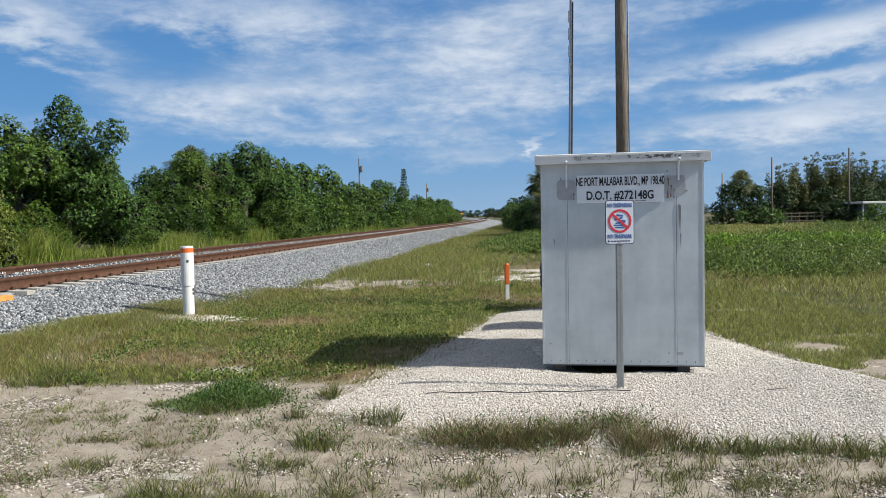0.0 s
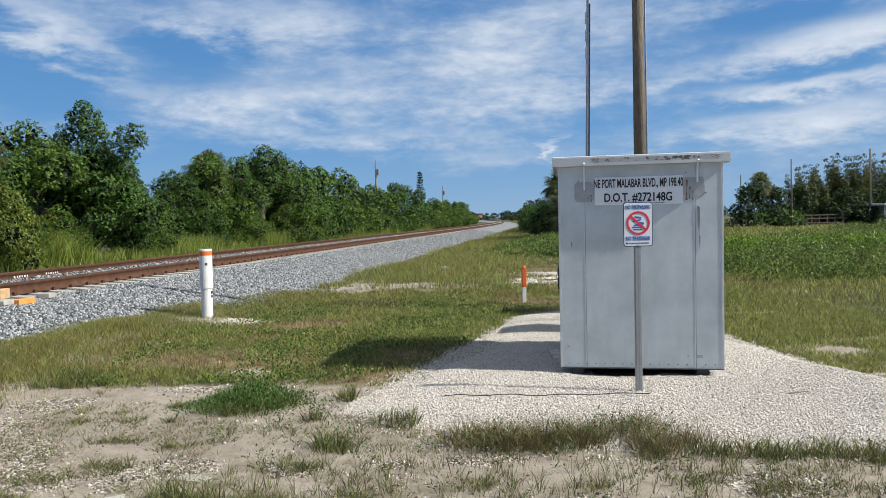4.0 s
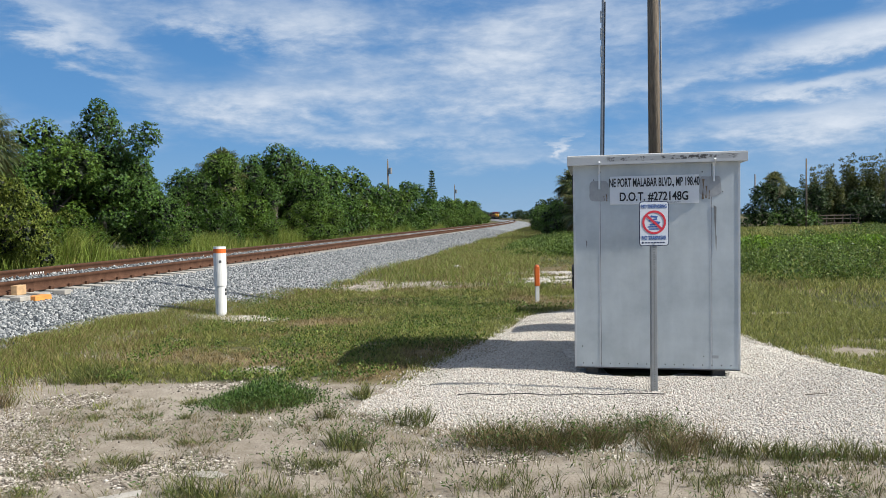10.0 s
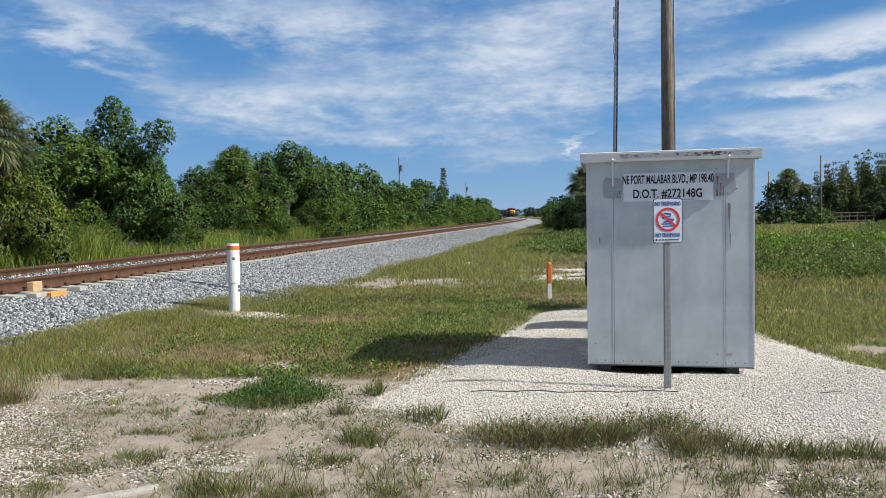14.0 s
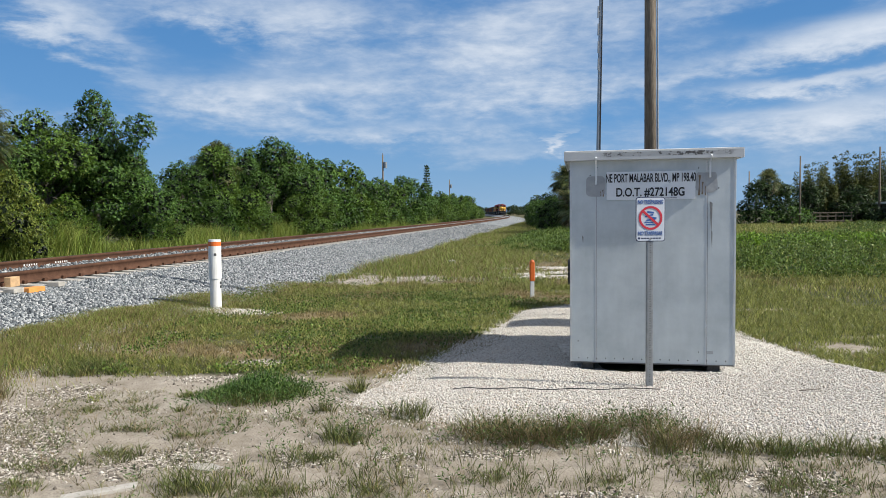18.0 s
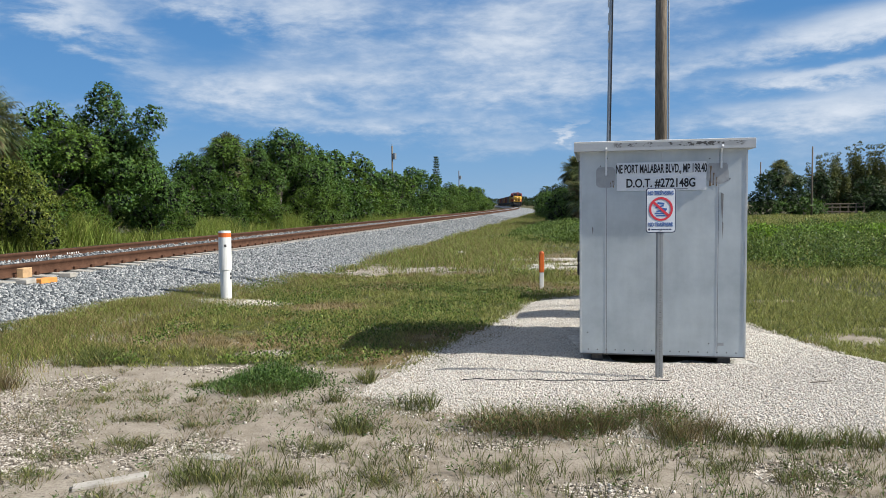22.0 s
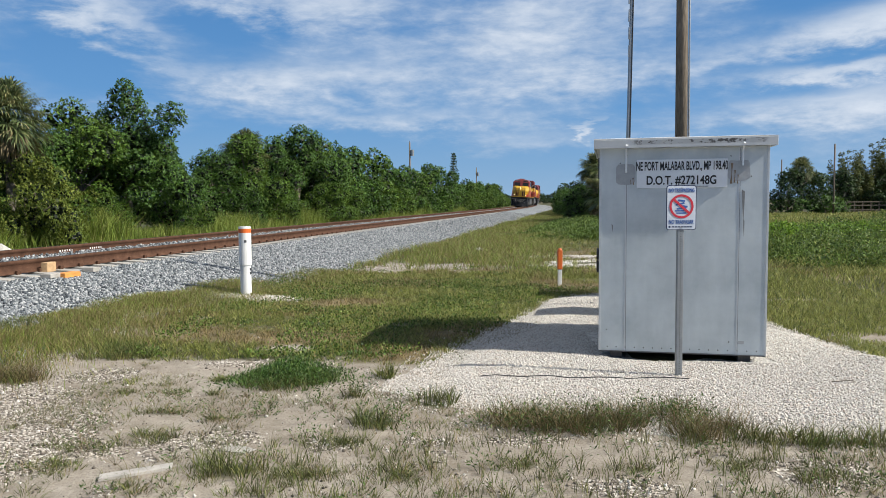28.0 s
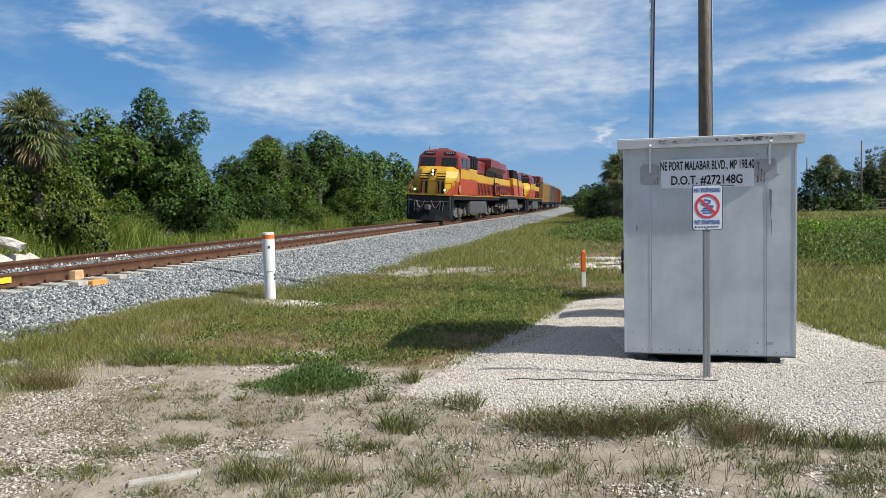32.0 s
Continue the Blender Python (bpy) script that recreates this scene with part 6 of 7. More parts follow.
for n, mat, lab in ((26000, GRASS_DRY, "straw-coloured verge grass along the ballast"), (46000, GRASS_TALL, "green verge grass along the ballast")):
    s_, d_ = 20 + 110 * rg.random(n) ** 1.15, -rg.uniform(5.0, 10.6, n)
    p = along(s_, d_, np.full(n, GZ - 0.02))
    p = p[cover(p[:, 0], p[:, 1]) > 0.3]
    stuff("verge_grass", blades(rg, p, 0.34 * (0.15 + 1.5 * soft_noise(p[:, 0], p[:, 1], 0.45, 6) ** 1.4), 0.015, 0.9), mat, lab)
n = 90000
s_, p_ = 5.5 + 13.5 * rg.random(n), rg.normal(7.7, 0.7, n)
xy = s_[:, None] * TDIR + p_[:, None] * TLEFT
k = soft_noise(xy[:, 0], xy[:, 1], 0.7, 41, 2) > 0.2
xy = xy[k]
for share, mat, lab in ((slice(0, None, 2), GRASS_TALL, "long yellow-green grass at the foot of the ballast"), (slice(1, None, 2), GRASS_DRY, "long dry straw grass at the foot of the ballast")):
    q = xy[share]
    stuff("berm_grass", blades(rg, np.concatenate([q, ground_z(q[:, 0], q[:, 1])[:, None] - 0.01], 1), 0.13 * (0.35 + 1.2 * soft_noise(q[:, 0], q[:, 1], 0.8, 6)), 0.007, 0.7), mat, lab)

# weedy field beyond the pad: clumps of leafy weeds in rough grass
wv = []
for k in range(620):
    cy = 13.0 + 60 * rg.random() ** 1.7
    cx = 5.2 + (0.22 + 0.66 * rg.random()) * (cy - 6)
    tall_ = soft_noise(np.array([cx]), np.array([cy]), 0.12, 19, 2)[0]
    if tall_ < 0.45:
        continue
    rad, hgt = rg.uniform(0.22, 0.8) * (0.7 + cy / 50), rg.uniform(0.25, 1.25) * (0.3 + tall_)
    n = int(270 * rad + 90)
    q = rg.normal(0, 0.5, (n, 2)) * rad
    zz = hgt * np.exp(-(q ** 2).sum(1) / rad ** 2) * rg.random(n) ** 0.6
    at = np.stack([cx + q[:, 0], cy + q[:, 1], GZ + zz], 1)
    wv.append(leaves(rg, at, np.concatenate([q / rad * 0.6, np.full((n, 1), 0.8)], 1), 0.055 + 0.0017 * cy, 0.42))
for k in range(230):
    s, d = 34 + 30 * rg.random(), -rg.uniform(8.6, 17.0)
    cx, cy, _ = track_point(s, d)
    rad, hgt = rg.uniform(0.4, 1.1), rg.uniform(0.25, 0.75) * np.interp(-d, [8.6, 12], [0.6, 1.25])
    n = int(230 * rad + 60)
    q = rg.normal(0, 0.5, (n, 2)) * rad
    zz = hgt * np.exp(-(q ** 2).sum(1) / rad ** 2) * rg.random(n) ** 0.6
    wv.append(leaves(rg, np.stack([cx + q[:, 0], cy + q[:, 1], GZ + zz], 1), np.concatenate([q / rad * 0.6, np.full((n, 1), 0.8)], 1), 0.12, 0.42))
lime = []
for k in range(120):
    cx, cy, rad = rg.normal(21, 4.2), rg.normal(37.5, 1.9), rg.uniform(0.4, 0.9)
    n = int(260 * rad)
    q = rg.normal(0, 0.5, (n, 2)) * rad
    zz = 0.62 * np.exp(-(q ** 2).sum(1) / rad ** 2) * rg.random(n) ** 0.6
    lime.append(leaves(rg, np.stack([cx + q[:, 0], cy + q[:, 1], GZ + zz], 1), np.concatenate([q / rad * 0.4, np.full((n, 1), 1.0)], 1), 0.15, 0.6))
stuff("lime_weeds", merge(*lime), LIME, "low patch of lime-green leafy weeds", "weeds")
stuff("field_weeds", merge(*wv), WEED_BRIGHT, "rank leafy green weeds over the field", "weeds")
n = 120000
y = 8.5 + 85 * rg.random(n) ** 1.6
x = 3.0 + (0.12 + 0.85 * rg.random(n)) * y * 0.85
ok = (cover(x, y) > 0.25) & (x > 4.4) & (in_poly(x, y, PAD) < 0)
x, y = x[ok], y[ok]
stuff("field_grass", blades(rg, np.stack([x, y, ground_z(x, y) - 0.02], 1), 0.17 * (0.35 + 1.3 * soft_noise(x, y, 0.4, 2)) * np.clip(y / 20, 0.4, 2.0), 0.004 + 0.0009 * y, 0.55), GRASS, "uneven green field grass")

# ---------------------------------------------------------------- litter


def litter(name, verts2d, z, x, y, turn, mat, label, cat):
    bm = bmesh.new()
    prism(bm, verts2d, "z", 0, z)
    ob = part(name, bm, mat)
    ob.matrix_basis = pose(x, y, float(ground_z(np.array([x]), np.array([y]))[0]) + 0.004, 2, 1, turn)
    return tagged(ob, label, cat)


litter("plank", [(-0.24, -0.04), (0.23, -0.05), (0.26, 0.04), (-0.22, 0.05)], 0.02, -2.38, 4.96, 33, BOARD, "short bleached grey board lying on the sand", "board")
litter("paper_scrap", [(-0.13, -0.06), (0.1, -0.07), (0.15, 0.02), (0.02, 0.07), (-0.12, 0.04)], 0.006, -1.83, 5.5, -12, BOARD, "crumpled pale scrap on the sand", "scrap")
stick = part("twig", T((-0.11, 0, 0.01), (0.12, 0.02, 0.015), 0.007, 0.004, 6), BARK)
stick.matrix_basis = pose(3.65, 7.25, 0.035, 0, 0, 6)
tagged(stick, "thin dry twig on the gravel", "twig")
cable = bmesh.new()
pts = [(0.1 + 0.15 * i, 7.62 - 0.012 * i + 0.03 * math.sin(i * 1.7), 0) for i in range(15)]
pts = [(px, py, float(pad_z(np.array([px]), np.array([py]))[0]) + 0.018) for px, py, _ in pts]
cord(cable, pts, 0.005, 5)
tagged(part("loose_cable", cable, WIRE), "thin dark cable lying across the gravel", "cable")


def rubble(x, y, z, size, seed, label):
    r = np.random.default_rng(seed)
    bm = bmesh.new()
    bmesh.ops.create_icosphere(bm, subdivisions=2, radius=0.5)
    for v in bm.verts:
        k = 0.8 + 0.4 * noise.noise(v.co * 2.2 + Vector((seed * 3.1, 0, 0)))
        v.co = Vector((round(v.co.x * 2.2) / 2.2 * 0.5 + v.co.x * 0.5, round(v.co.y * 2.2) / 2.2 * 0.5 + v.co.y * 0.5, v.co.z)) * k
    ob = part("concrete_chunk", bm, ROCK)
    ob.matrix_basis = pose(x, y, z, r.uniform(-20, 20), r.uniform(-20, 20), r.uniform(0, 360)) @ Matrix.Diagonal((*size, 1))
    return tagged(ob, label, "rubble", "broken concrete pile")


for i, (s, p, z, size) in enumerate(((18.7, 17.2, 0.35, (1.2, 0.9, 0.9)), (17.7, 17.4, 0.35, (1.2, 1.1, 1.1)), (18.4, 17.4, 0.98, (1.3, 0.8, 0.45)), (19.6, 17.3, 0.15, (0.7, 0.6, 0.5)), (17.0, 17.2, 0.45, (1.1, 1.0, 1.2)))):
    x, y, _ = sp(s, p)
    rubble(x, y, z, size, i + 1, "pale broken concrete chunk in a heap")
chunk = rubble(0.55, 27.0, 0.05, (0.4, 0.25, 0.25), 9, "small pale stone in the grass")

# ---------------------------------------------------------------- train


def wheelset_mesh():
    bm = bmesh.new()
    for sx in (-1, 1):
        tube(bm, (sx * 0.70, 0, 0), (sx * 0.83, 0, 0), 0.5, 0.5, 20)
        tube(bm, (sx * 0.66, 0, 0), (sx * 0.70, 0, 0), 0.53, 0.53, 20)
        for k in range(5):
            a = k * math.tau / 5
            tube(bm, (sx * 0.825, 0.3 * math.cos(a), 0.3 * math.sin(a)), (sx * 0.84, 0.3 * math.cos(a), 0.3 * math.sin(a)), 0.06, n=6)
    tube(bm, (-0.7, 0, 0), (0.7, 0, 0), 0.09, n=8)
    me = bpy.data.meshes.new("wheelset")
    bm.to_mesh(me)
    bm.free()
    me.materials.append(TRUCK)
    return me


WHEELS = wheelset_mesh()


def truck(th, y, axles, gap, label):
    """A bogie with side frames and wheelsets."""
    half = gap * (axles - 1) / 2
    bm = bmesh.new()
    for sx in (-1, 1):
        lo, hi = sorted((sx * 0.98, sx * 1.14))
        box(bm, (lo, -half - 0.45, 0.42), (hi, half + 0.45, 0.72), 0.05)
        box(bm, (lo, -half * 0.55, 0.22), (hi, half * 0.55, 0.45), 0.05)
        for i in range(axles):
            yy = -half + gap * i
            l2, h2 = sorted((sx * 1.1, sx * 1.26))
            box(bm, (l2, yy - 0.2, 0.33), (h2, yy + 0.2, 0.66), 0.04)
            tube(bm, (sx * 1.2, yy + 0.42, 0.45), (sx * 1.2, yy + 0.42, 0.85), 0.09, n=8)
    box(bm, (-0.97, -0.3, 0.5), (0.97, 0.3, 0.85), 0.04)
    tr = part("truck", bm, TRUCK, th, label)
    tr.matrix_basis = Matrix.Translation((0, y, 0))
    for i in range(axles):
        link_mesh("wheelset", WHEELS, None, tr, "", Matrix.Translation((0, -half + gap * i, 0.5)))
    return tr


def hull(bm, rings):
    """A closed solid through rings of equal point count, from the lowest up."""
    R = [[bm.verts.new(p) for p in ring] for ring in rings]
    n = len(R[0])
    for a, b in zip(R, R[1:]):
        for i in range(n):
            bm.faces.new((a[i], a[(i + 1) % n], b[(i + 1) % n], b[i]))
    bm.faces.new(R[0][::-1])
    bm.faces.new(R[-1])
    bmesh.ops.recalc_face_normals(bm, faces=bm.faces[:])
    return bm


def nose_ring(z, w, wf, y0, y1, y2):
    return [(-w, y0, z), (-w, y1, z), (-wf, y2, z), (wf, y2, z), (w, y1, z), (w, y0, z)]


def locomotive(lit):
    """A six-axle road diesel, its cab to +y, on rails at z = 0."""
    th = thing("locomotive", Matrix(), "red and yellow six-axle diesel freight locomotive", "locomotive", "train")
    F, D = 10.5, 1.68
    part("underframe", B((-1.5, -F, 1.36), (1.5, F, D), 0.03), LOCO_DARK, th, "black grimy underframe")
    for sx in (-1, 1):
        lo, hi = sorted((sx * 1.502, sx * 1.515))
        part("sill_stripe", B((lo, -F, D - 0.06), (hi, F, D - 0.005)), LOCO_YELLOW, th, "thin yellow sill line")
    plow = hull(bmesh.new(), [nose_ring(0.08, 1.45, 0.5, F - 0.4, F + 0.15, F + 0.62), nose_ring(0.45, 1.48, 0.55, F - 0.4, F + 0.12, F + 0.50), nose_ring(1.05, 1.5, 1.2, F - 0.4, F + 0.1, F + 0.22), nose_ring(1.60, 1.5, 1.3, F - 0.4, F + 0.1, F + 0.2)])
    part("plow", plow, LOCO_DARK, th, "black pilot with a snow plow")
    hoses = bmesh.new()
    for sx in (-1, 1):
        for k in range(6):
            a, b = k / 6, (k + 1) / 6
            tube(hoses, (sx * (0.2 + 0.6 * a), F + 0.55, 1.30 - 0.45 * math.sin(math.pi * a)), (sx * (0.2 + 0.6 * b), F + 0.55, 1.30 - 0.45 * math.sin(math.pi * b)), 0.022, n=6)
    part("air_hoses", hoses, CAR_GREY, th, "looped grey hoses")
    part("coupler", B((-0.16, F + 0.1, 0.72), (0.16, F + 0.85, 1.02), 0.05), TRUCK, th)
    part("rear_coupler", B((-0.16, -F - 0.85, 0.72), (0.16, -F, 1.02), 0.05), TRUCK, th)
    part("front_platform", B((-1.48, F - 0.6, 1.60), (1.48, F + 0.2, D), 0.02), LOCO_DARK, th)
    part("platform_edge", B((-1.48, F + 0.202, 1.60), (1.48, F + 0.215, D)), LOCO_YELLOW, th)
    # nose: red flanks below, yellow beak above
    part("lower_nose", hull(bmesh.new(), [nose_ring(D, 1.42, 0.85, 7.2, 9.1, 9.95), nose_ring(2.5, 1.46, 0.85, 7.2, 9.2, 9.98)]), LOCO_ORANGE, th, "vermilion nose flanks")
    part("nose", hull(bmesh.new(), [nose_ring(2.502, 1.47, 0.86, 7.2, 9.22, 10.0), nose_ring(2.72, 1.47, 0.86, 7.2, 9.15, 9.96), nose_ring(3.12, 1.44, 0.8, 7.2, 8.75, 9.62), nose_ring(3.42, 1.40, 0.7, 7.2, 8.3, 8.75)]), LOCO_YELLOW, th, "yellow beaked nose")
    part("nose_door", B((-0.84, 9.93, D + 0.01), (0.84, 9.99, 2.5), 0.01), LOCO_YELLOW, th, "yellow nose front with black bars")
    for x in (-0.70, -0.40, 0.40, 0.70):
        part("nose_stripe", B((x - 0.085, 9.985, D + 0.06), (x + 0.085, 10.005, 2.46), 0.004), LOCO_DARK, th, "black stripe on the nose")
    for z in (2.58, 2.74, 2.90):
        for sx in (-1, 1):
            lo, hi = sorted((sx * 0.24, sx * 0.86))
            y = 10.0 - max(0.0, z - 2.66) * 0.85
            part("nose_stripe", B((lo, y - 0.1, z), (hi, y + 0.012, z + 0.06), 0.004), LOCO_DARK, th, "black stripe on the nose")
    # the yellow runs down the nose's corners to a point in front
    for sx in (-1, 1):
        wedge = bmesh.new()
        rim = [wedge.verts.new((sx * (x + 0.005), y + 0.012 + lift, z)) for lift in (-0.03, 0.0) for x, y, z in ((0.85, 9.965, D + 0.01), (0.86, 9.985, 2.5), (1.462, 9.205, 2.5), (1.30, 9.38, 2.22))]
        wedge.faces.new(rim[4:]), wedge.faces.new(rim[3::-1])
        for i in range(4):
            wedge.faces.new((rim[i], rim[(i + 1) % 4], rim[4 + (i + 1) % 4], rim[4 + i]))
        bmesh.ops.recalc_face_normals(wedge, faces=wedge.faces[:])
        part("nose_corner", wedge, LOCO_YELLOW, th, "yellow nose corner")
        part("flank_emblem", T((sx * 1.49, 8.3, 2.05), (sx * 1.522, 8.3, 2.05), 0.26, n=18), CAR_TAN, th, "plain pale round emblem")
        part("corner_post", B((sx * 1.36 - 0.05, F + 0.05, 0.35), (sx * 1.36 + 0.05, F + 0.19, 1.62), 0.02), LOCO_GREY, th, "scuffed grey pilot corner")
        part("plow_edge", B((sx * 0.9 - 0.52, F + 0.20, 0.085), (sx * 0.9 + 0.52, F + 0.24, 0.12), 0.0, Matrix.Translation((sx * 0.9, F + 0.2, 0)) @ Matrix.Rotation(radians(-sx * 26), 4, "Z") @ Matrix.Translation((-sx * 0.9, -F - 0.2, 0))), TRUCK, th, "worn grey lower edge of the plow")
    part("cut_lever", cord(bmesh.new(), [(-1.4, F + 0.26, 1.30), (-0.7, F + 0.30, 1.22), (0.0, F + 0.34, 1.18), (0.7, F + 0.30, 1.22), (1.4, F + 0.26, 1.30)], 0.02), CAR_GREY, th, "bent grey uncoupling bar")
    for k, x in enumerate((-0.95, -0.75, 0.75, 0.95)):
        part("brake_hose", cord(bmesh.new(), [(x, F + 0.24, 1.20), (x, F + 0.34, 0.95), (x * 0.97, F + 0.36, 0.70), (x * 0.94, F + 0.30, 0.52)], 0.028), LOCO_GREY, th, "hanging dark rubber hose")
    # cab
    cab = hull(bmesh.new(), [[(-1.50, 5.0, 2.4), (-1.50, 8.3, 2.4), (-1.4, 8.62, 2.4), (1.4, 8.62, 2.4), (1.50, 8.3, 2.4), (1.50, 5.0, 2.4)],
                             [(-1.50, 5.0, 3.35), (-1.50, 8.25, 3.35), (-1.4, 8.55, 3.35), (1.4, 8.55, 3.35), (1.50, 8.25, 3.35), (1.50, 5.0, 3.35)],
                             [(-1.48, 5.0, 4.12), (-1.46, 7.95, 4.12), (-1.3, 8.22, 4.12), (1.3, 8.22, 4.12), (1.46, 7.95, 4.12), (1.48, 5.0, 4.12)],
                             [(-1.2, 5.0, 4.42), (-1.15, 7.8, 4.42), (-1.0, 8.02, 4.42), (1.0, 8.02, 4.42), (1.15, 7.8, 4.42), (1.2, 5.0, 4.42)],
                             [(-0.5, 5.0, 4.56), (-0.5, 7.6, 4.56), (-0.4, 7.8, 4.56), (0.4, 7.8, 4.56), (0.5, 7.6, 4.56), (0.5, 5.0, 4.56)]])
    part("cab", cab, LOCO_RED, th, "dark red cab")
    part("cab_floor", B((-1.47, 5.0, D + 0.002), (1.47, 7.2, 2.42)), LOCO_ORANGE, th)
    for sx in (-1, 1):
        lo, hi = sorted((sx * 1.502, sx * 1.515))
        part("cab_band", B((lo, 5.02, 2.72), (hi, 8.22, 3.32)), LOCO_YELLOW, th)
        part("cab_lower", B((lo, 5.02, D + 0.01), (hi, 8.25, 2.718)), LOCO_ORANGE, th)
        for y in (5.35, 6.45, 7.35):
            part("side_window", B((lo + sx * 0.001, y, 3.45), (hi + sx * 0.004, y + (0.8 if y < 7 else 0.5), 4.02), 0.02), GLASS, th, "dark cab side window")
        fw = part("windshield", B((-0.51, -0.02, -0.31), (0.51, 0.02, 0.31), 0.04), GLASS, th, "dark cab windshield")
        fw.matrix_basis = Matrix.Translation((sx * 0.72, 8.40, 3.72)) @ Matrix.Rotation(radians(23.2), 4, "X")
        nb = part("number_board", B((-0.38, -0.03, -0.11), (0.38, 0.03, 0.11), 0.02), LOCO_DARK, th)
        nb.matrix_basis = Matrix.Translation((sx * 0.70, 8.14, 4.28)) @ Matrix.Rotation(radians(35), 4, "X")
        for k in range(4):
            part("number_bar", B((-0.28 + 0.15 * k, 0.031, -0.055), (-0.19 + 0.15 * k, 0.036, 0.055)), CAR_GREY, nb)
    lights = part("headlight_housing", B((-0.13, 9.3, 2.78), (0.13, 9.97, 3.22), 0.05), LOCO_DARK, th)
    for z in (2.9, 3.10):
        part("headlight", T((0, 9.975, z), (0, 9.995, z), 0.075, n=14), HEADLIGHT if lit else GLASS, lights, "round headlight")
    for sx in (-1, 1):
        part("ditch_light", T((sx * 1.0, F + 0.2, 1.93), (sx * 1.0, F + 0.23, 1.93), 0.06, n=12), HEADLIGHT if lit else GLASS, th, "round ditch light")
        part("ditch_light_can", T((sx * 1.0, F - 0.1, 1.93), (sx * 1.0, F + 0.195, 1.93), 0.10, n=12), LOCO_GREY, th)
    # long hood
    part("hood", B((-1.0, -9.6, D), (1.0, 4.98, 2.75), 0.05), LOCO_ORANGE, th, "vermilion long hood")
    part("hood_band", B((-1.02, -9.62, 2.68), (1.02, 4.98, 3.28), 0.03), LOCO_YELLOW, th, "yellow band along the hood")
    part("hood_top", B((-1.0, -4.6, 3.282), (1.0, 4.98, 4.32), 0.15), LOCO_RED, th, "dark red upper hood")
    part("equipment_box", B((-1.42, 1.2, D), (1.42, 4.95, 2.72), 0.06), LOCO_ORANGE, th)
    part("equipment_box_top", B((-1.40, 1.2, 2.722), (1.40, 4.95, 3.5), 0.08), LOCO_YELLOW, th)
    for i in range(4):
        for sx in (-1, 1):
            lo, hi = sorted((sx * 1.01, sx * 1.42))
            part("intake_panel", B((lo, 1.35 + i * 0.92, 3.52), (hi, 1.95 + i * 0.92, 4.36), 0.04), LOCO_DARK, th, "black intake grille")
    part("exhaust_stack", B((-0.4, -2.2, 4.3), (0.4, -0.8, 4.55), 0.05), LOCO_DARK, th)
    rad = hull(bmesh.new(), [[(-1.05, -9.5, 3.62), (-1.05, -4.6, 3.62), (1.05, -4.6, 3.62), (1.05, -9.5, 3.62)], [(-1.52, -9.75, 4.0), (-1.52, -4.5, 4.0), (1.52, -4.5, 4.0), (1.52, -9.75, 4.0)],
                             [(-1.52, -9.75, 4.55), (-1.52, -4.5, 4.55), (1.52, -4.5, 4.55), (1.52, -9.75, 4.55)], [(-1.3, -9.6, 4.68), (-1.3, -4.7, 4.68), (1.3, -4.7, 4.68), (1.3, -9.6, 4.68)]])
    part("radiator", rad, LOCO_RED, th, "overhanging red radiator housing")
    part("radiator_screen", B((-1.1, -9.5, 3.29), (1.1, -4.65, 3.64), 0.03), LOCO_DARK, th)
    for i in range(14):
        for sx in (-1, 1):
            lo, hi = sorted((sx * 1.0, sx * 1.03))
            y = -9.3 + i * 0.74
            part("hood_door", B((lo, y, 1.78), (hi, y + 0.30, 2.62), 0.008), LOCO_DARK, th, "narrow black louvred hood door")
    part("fuel_tank", B((-1.42, -3.9, 0.34), (1.42, 3.5, 1.355), 0.2), LOCO_GREY, th, "grimy grey fuel tank")
    truck(th, 6.5, 3, 1.98, "dusty three-axle truck")
    truck(th, -6.5, 3, 1.98, "dusty three-axle truck")
    for sx in (-1, 1):
        side_rail = tube(bmesh.new(), (sx * 1.46, -F, 2.62), (sx * 1.46, 1.0, 2.62), 0.016, n=6)
        for i in range(9):
            tube(side_rail, (sx * 1.46, -F + i * 1.4, D), (sx * 1.46, -F + i * 1.4, 2.62), 0.016, n=6)
        part("handrail", side_rail, LOCO_ORANGE, th, "long thin orange handrail")
        step_rail = tube(bmesh.new(), (sx * 1.46, F, 0.5), (sx * 1.46, F, 1.9), 0.02, n=6)
        tube(step_rail, (sx * 1.46, F, 1.9), (sx * 1.46, 9.0, 2.75), 0.02, n=6)
        part("handrail", step_rail, LOCO_ORANGE, th, "bent orange step handrail")
        front_rail = tube(bmesh.new(), (sx * 1.42, F + 0.15, D), (sx * 1.42, F + 0.15, 2.35), 0.016, n=6)
        tube(front_rail, (sx * 1.42, F + 0.15, 2.35), (sx * 0.5, F + 0.15, 2.35), 0.016, n=6)
        tube(front_rail, (sx * 0.5, F + 0.15, D), (sx * 0.5, F + 0.15, 2.35), 0.016, n=6)
        part("handrail", front_rail, LOCO_ORANGE, th, "orange front handrail")
        end_rail = tube(bmesh.new(), (sx * 1.42, -F - 0.1, D), (sx * 1.42, -F - 0.1, 2.7), 0.025, n=6)
        tube(end_rail, (sx * 1.42, -F - 0.1, 2.7), (sx * 0.3, -F - 0.1, 2.7), 0.025, n=6)
        tube(end_rail, (sx * 0.3, -F - 0.1, 2.7), (sx * 0.3, -F - 0.1, D), 0.025, n=6)
        part("end_handrail", end_rail, LOCO_DARK, th, "black rear platform handrail")
    # added dark panel: paints in the shade of the gap between coupled units
    part("hood_end", B((-0.96, -9.72, D + 0.02), (0.96, -9.625, 3.25), 0.02), LOCO_DARK, th, "dark panel on the hood's rear end, in place of the gap's shade")
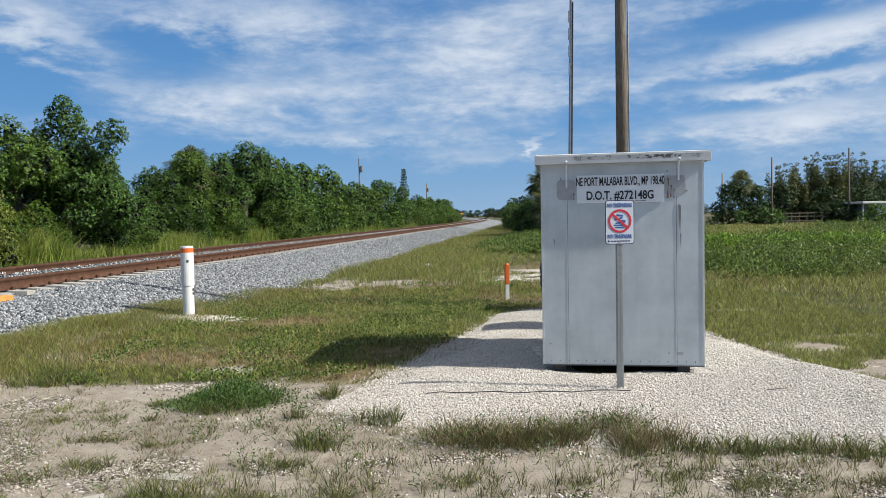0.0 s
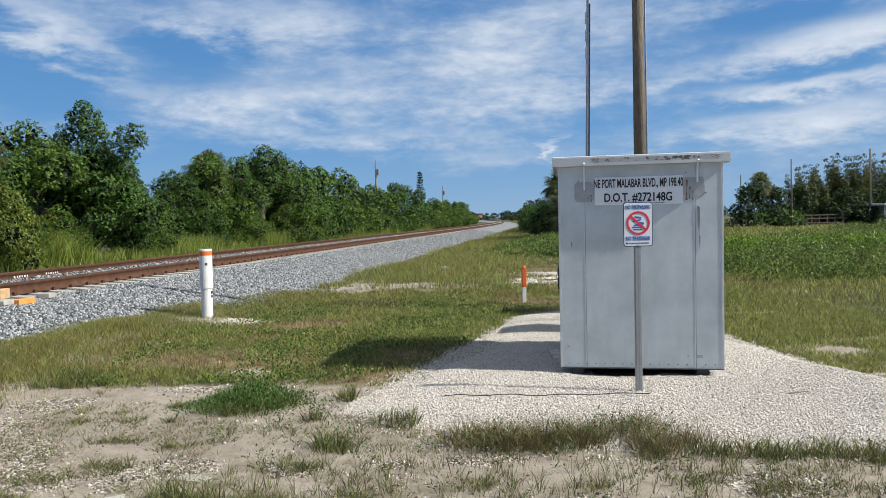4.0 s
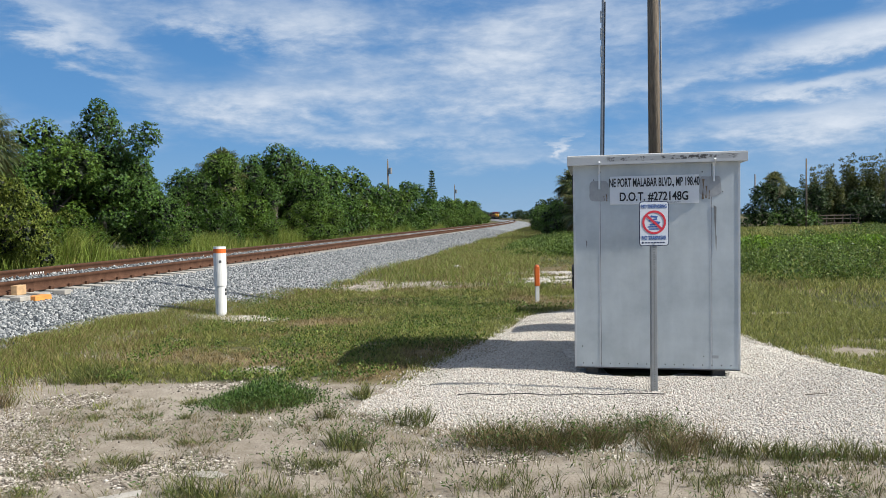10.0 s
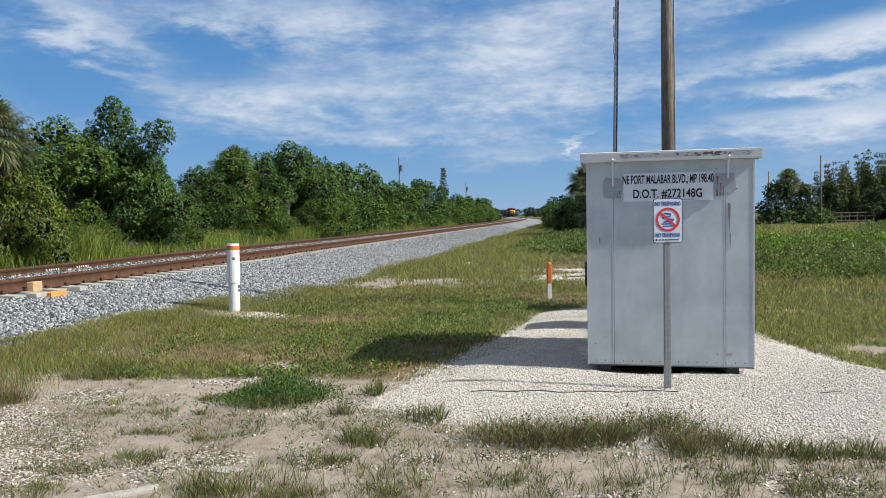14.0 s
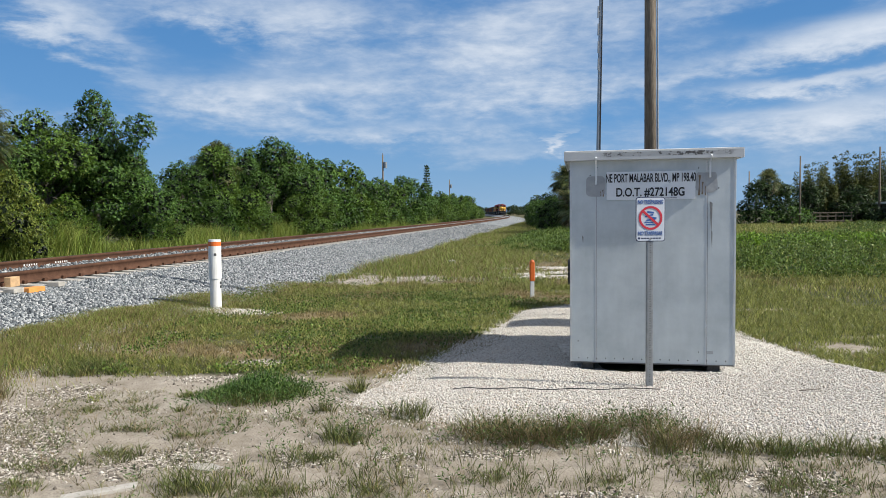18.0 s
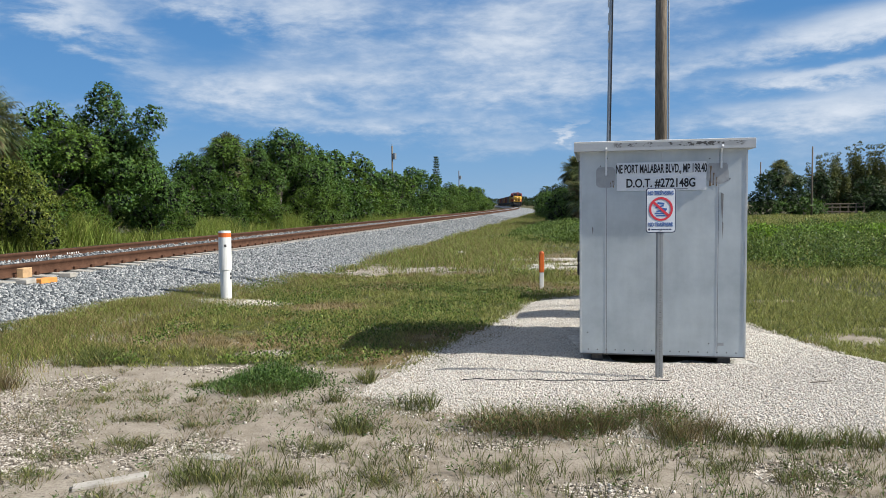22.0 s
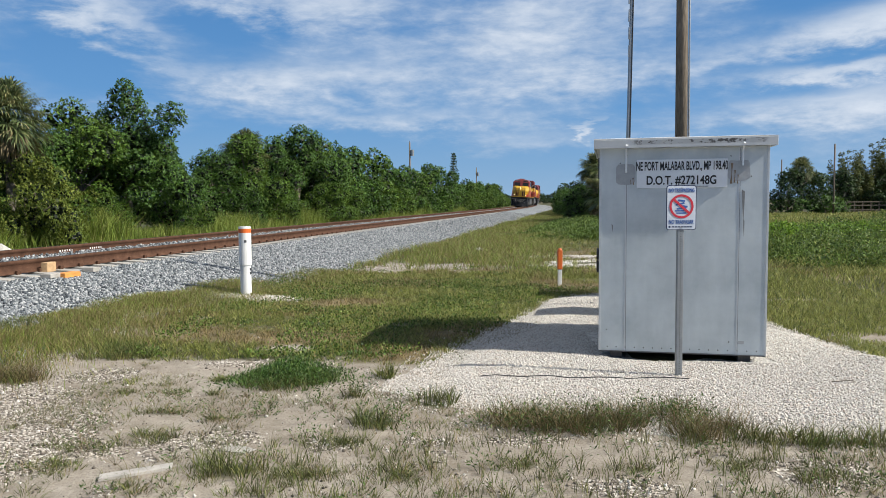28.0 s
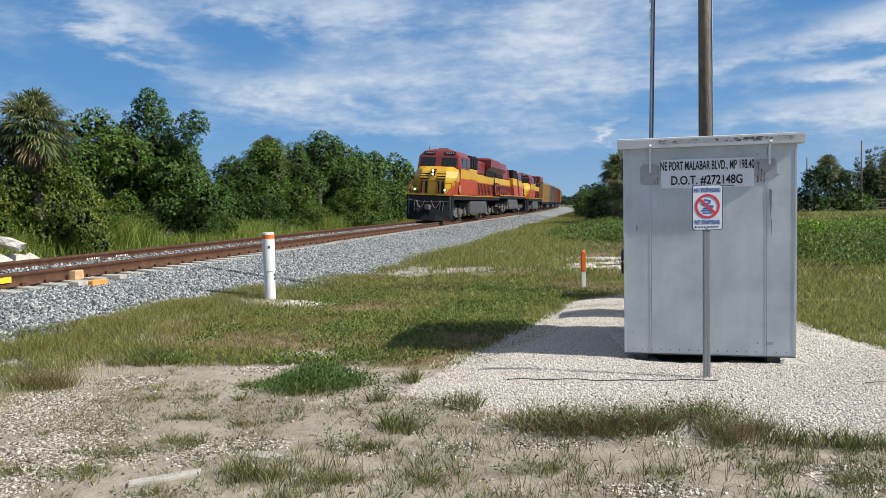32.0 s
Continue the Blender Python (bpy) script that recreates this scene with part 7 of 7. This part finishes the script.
    for sx in (-1, 1):
        for y in (F - 0.65, -F + 0.1):
            st = bmesh.new()
            for k in range(4):
                lo, hi = sorted((sx * 1.05, sx * 1.5))
                box(st, (lo, y, 0.42 + 0.3 * k), (hi, y + 0.55, 0.47 + 0.3 * k))
            part("steps", st, LOCO_DARK, th)
    part("antenna_dome", B((-0.35, 6.2, 4.56), (0.35, 7.0, 4.68), 0.05), CAR_GREY, th)
    hn = bmesh.new()
    for dx in (-0.12, 0.0, 0.12):
        tube(hn, (dx, 0.3, 4.45), (dx, 0.9, 4.45), 0.03, 0.07, 8)
    box(hn, (-0.2, 0.4, 4.30), (0.2, 0.6, 4.43))
    part("horn", hn, GALV, th)
    th.scale = (1.02, 1.0, 1.085)
    return th


def wagon(mat, label, length=16.5, top=4.3):
    """A covered freight wagon with ribbed sides."""
    th = thing("freight_wagon", Matrix(), label, "freight wagon", "train")
    h = length / 2
    part("sill", B((-1.45, -h, 1.0), (1.45, h, 1.3), 0.03), LOCO_DARK, th)
    part("body", B((-1.45, -h + 0.25, 1.302), (1.45, h - 0.25, top), 0.06), mat, th)
    for sx in (-1, 1):
        lo, hi = sorted((sx * 1.452, sx * 1.51))
        for i in range(15):
            y = -h + 0.5 + i * (length - 1.0) / 14
            part("side_rib", B((lo, y - 0.05, 1.35), (hi, y + 0.05, top - 0.1)), mat, th)
    part("roof", B((-1.4, -h + 0.3, top + 0.002), (1.4, h - 0.3, top + 0.12), 0.05), CAR_GREY, th)
    part("coupler", B((-0.15, h, 0.72), (0.15, h + 0.5, 1.0), 0.04), TRUCK, th)
    part("coupler", B((-0.15, -h - 0.5, 0.72), (0.15, -h, 1.0), 0.04), TRUCK, th)
    truck(th, h - 2.1, 2, 1.75, "dusty two-axle truck")
    truck(th, -h + 2.1, 2, 1.75, "dusty two-axle truck")
    return th


TRAIN = [(locomotive(True), 22.9, 1), (locomotive(False), 22.9, -1), (locomotive(False), 22.9, 1)]
first = {}
for mat, label in ((CAR_TAN, "tan ribbed freight wagon"), (CAR_GREY, "dull grey ribbed freight wagon"), (CAR_BROWN, "rust-brown ribbed freight wagon"), (CAR_MAROON, "dark maroon ribbed freight wagon"),
                   (CAR_TAN, ""), (CAR_BROWN, ""), (CAR_GREY, ""), (CAR_MAROON, ""), (CAR_BROWN, ""), (CAR_TAN, ""), (CAR_GREY, ""), (CAR_MAROON, "")):
    key = mat.name
    if key in first:
        TRAIN.append((copy_thing(first[key], Matrix()), 17.5, 1))
    else:
        first[key] = wagon(mat, label)
        TRAIN.append((first[key], 17.5, 1))

# the front of the train along the line, in metres, time by time
FRONT = [(0.0, 720.0), (12.0, 467.0), (17.0, 362.0), (25.0, 194.0), (28.0, 131.0), (30.0, 88.7), (32.0, 46.5)]


def front_at(t):
    return float(np.interp(t, [a for a, _ in FRONT], [b for _, b in FRONT]))


def motions():
    """The train rolls towards the camera; each vehicle follows the line by itself."""
    times = [2.0 * i for i in range(17)]
    back = 0.0
    for th, length, way in TRAIN:
        rows = []
        for t in times:
            s = front_at(t) + back + length / 2
            a, b = centre(s - length * 0.3)[0], centre(s + length * 0.3)[0]
            mid = (a + b) / 2
            h = math.atan2(-(a - b)[0], (a - b)[1])
            m = Matrix.Translation((mid[0], mid[1], RAIL_Z + CANT / 2)) @ Matrix.Rotation(h, 4, "Z") @ Matrix.Rotation(radians(-ROLL), 4, "Y")
            if way < 0:
                m = m @ Matrix.Rotation(math.pi, 4, "Z") @ Matrix.Rotation(radians(-2 * ROLL), 4, "Y")
            rows.append((t, m))
        walk(th, rows)
        back += length
    # the locomotives' wheels roll on the rails
    for th, length, way in TRAIN[:3]:
        for bogie in th.children:
            if not bogie.name.startswith("truck"):
                continue
            for ws in bogie.children:
                at = ws.matrix_basis.translation.copy()
                rows = []
                for i in range(32 * FPS + 1):
                    turn = (front_at(0) - front_at(i / FPS)) / 0.5
                    rows.append((i / FPS, Matrix.Translation(at) @ Matrix.Rotation(-way * turn, 4, "X")))
                walk(ws, rows)


motions()
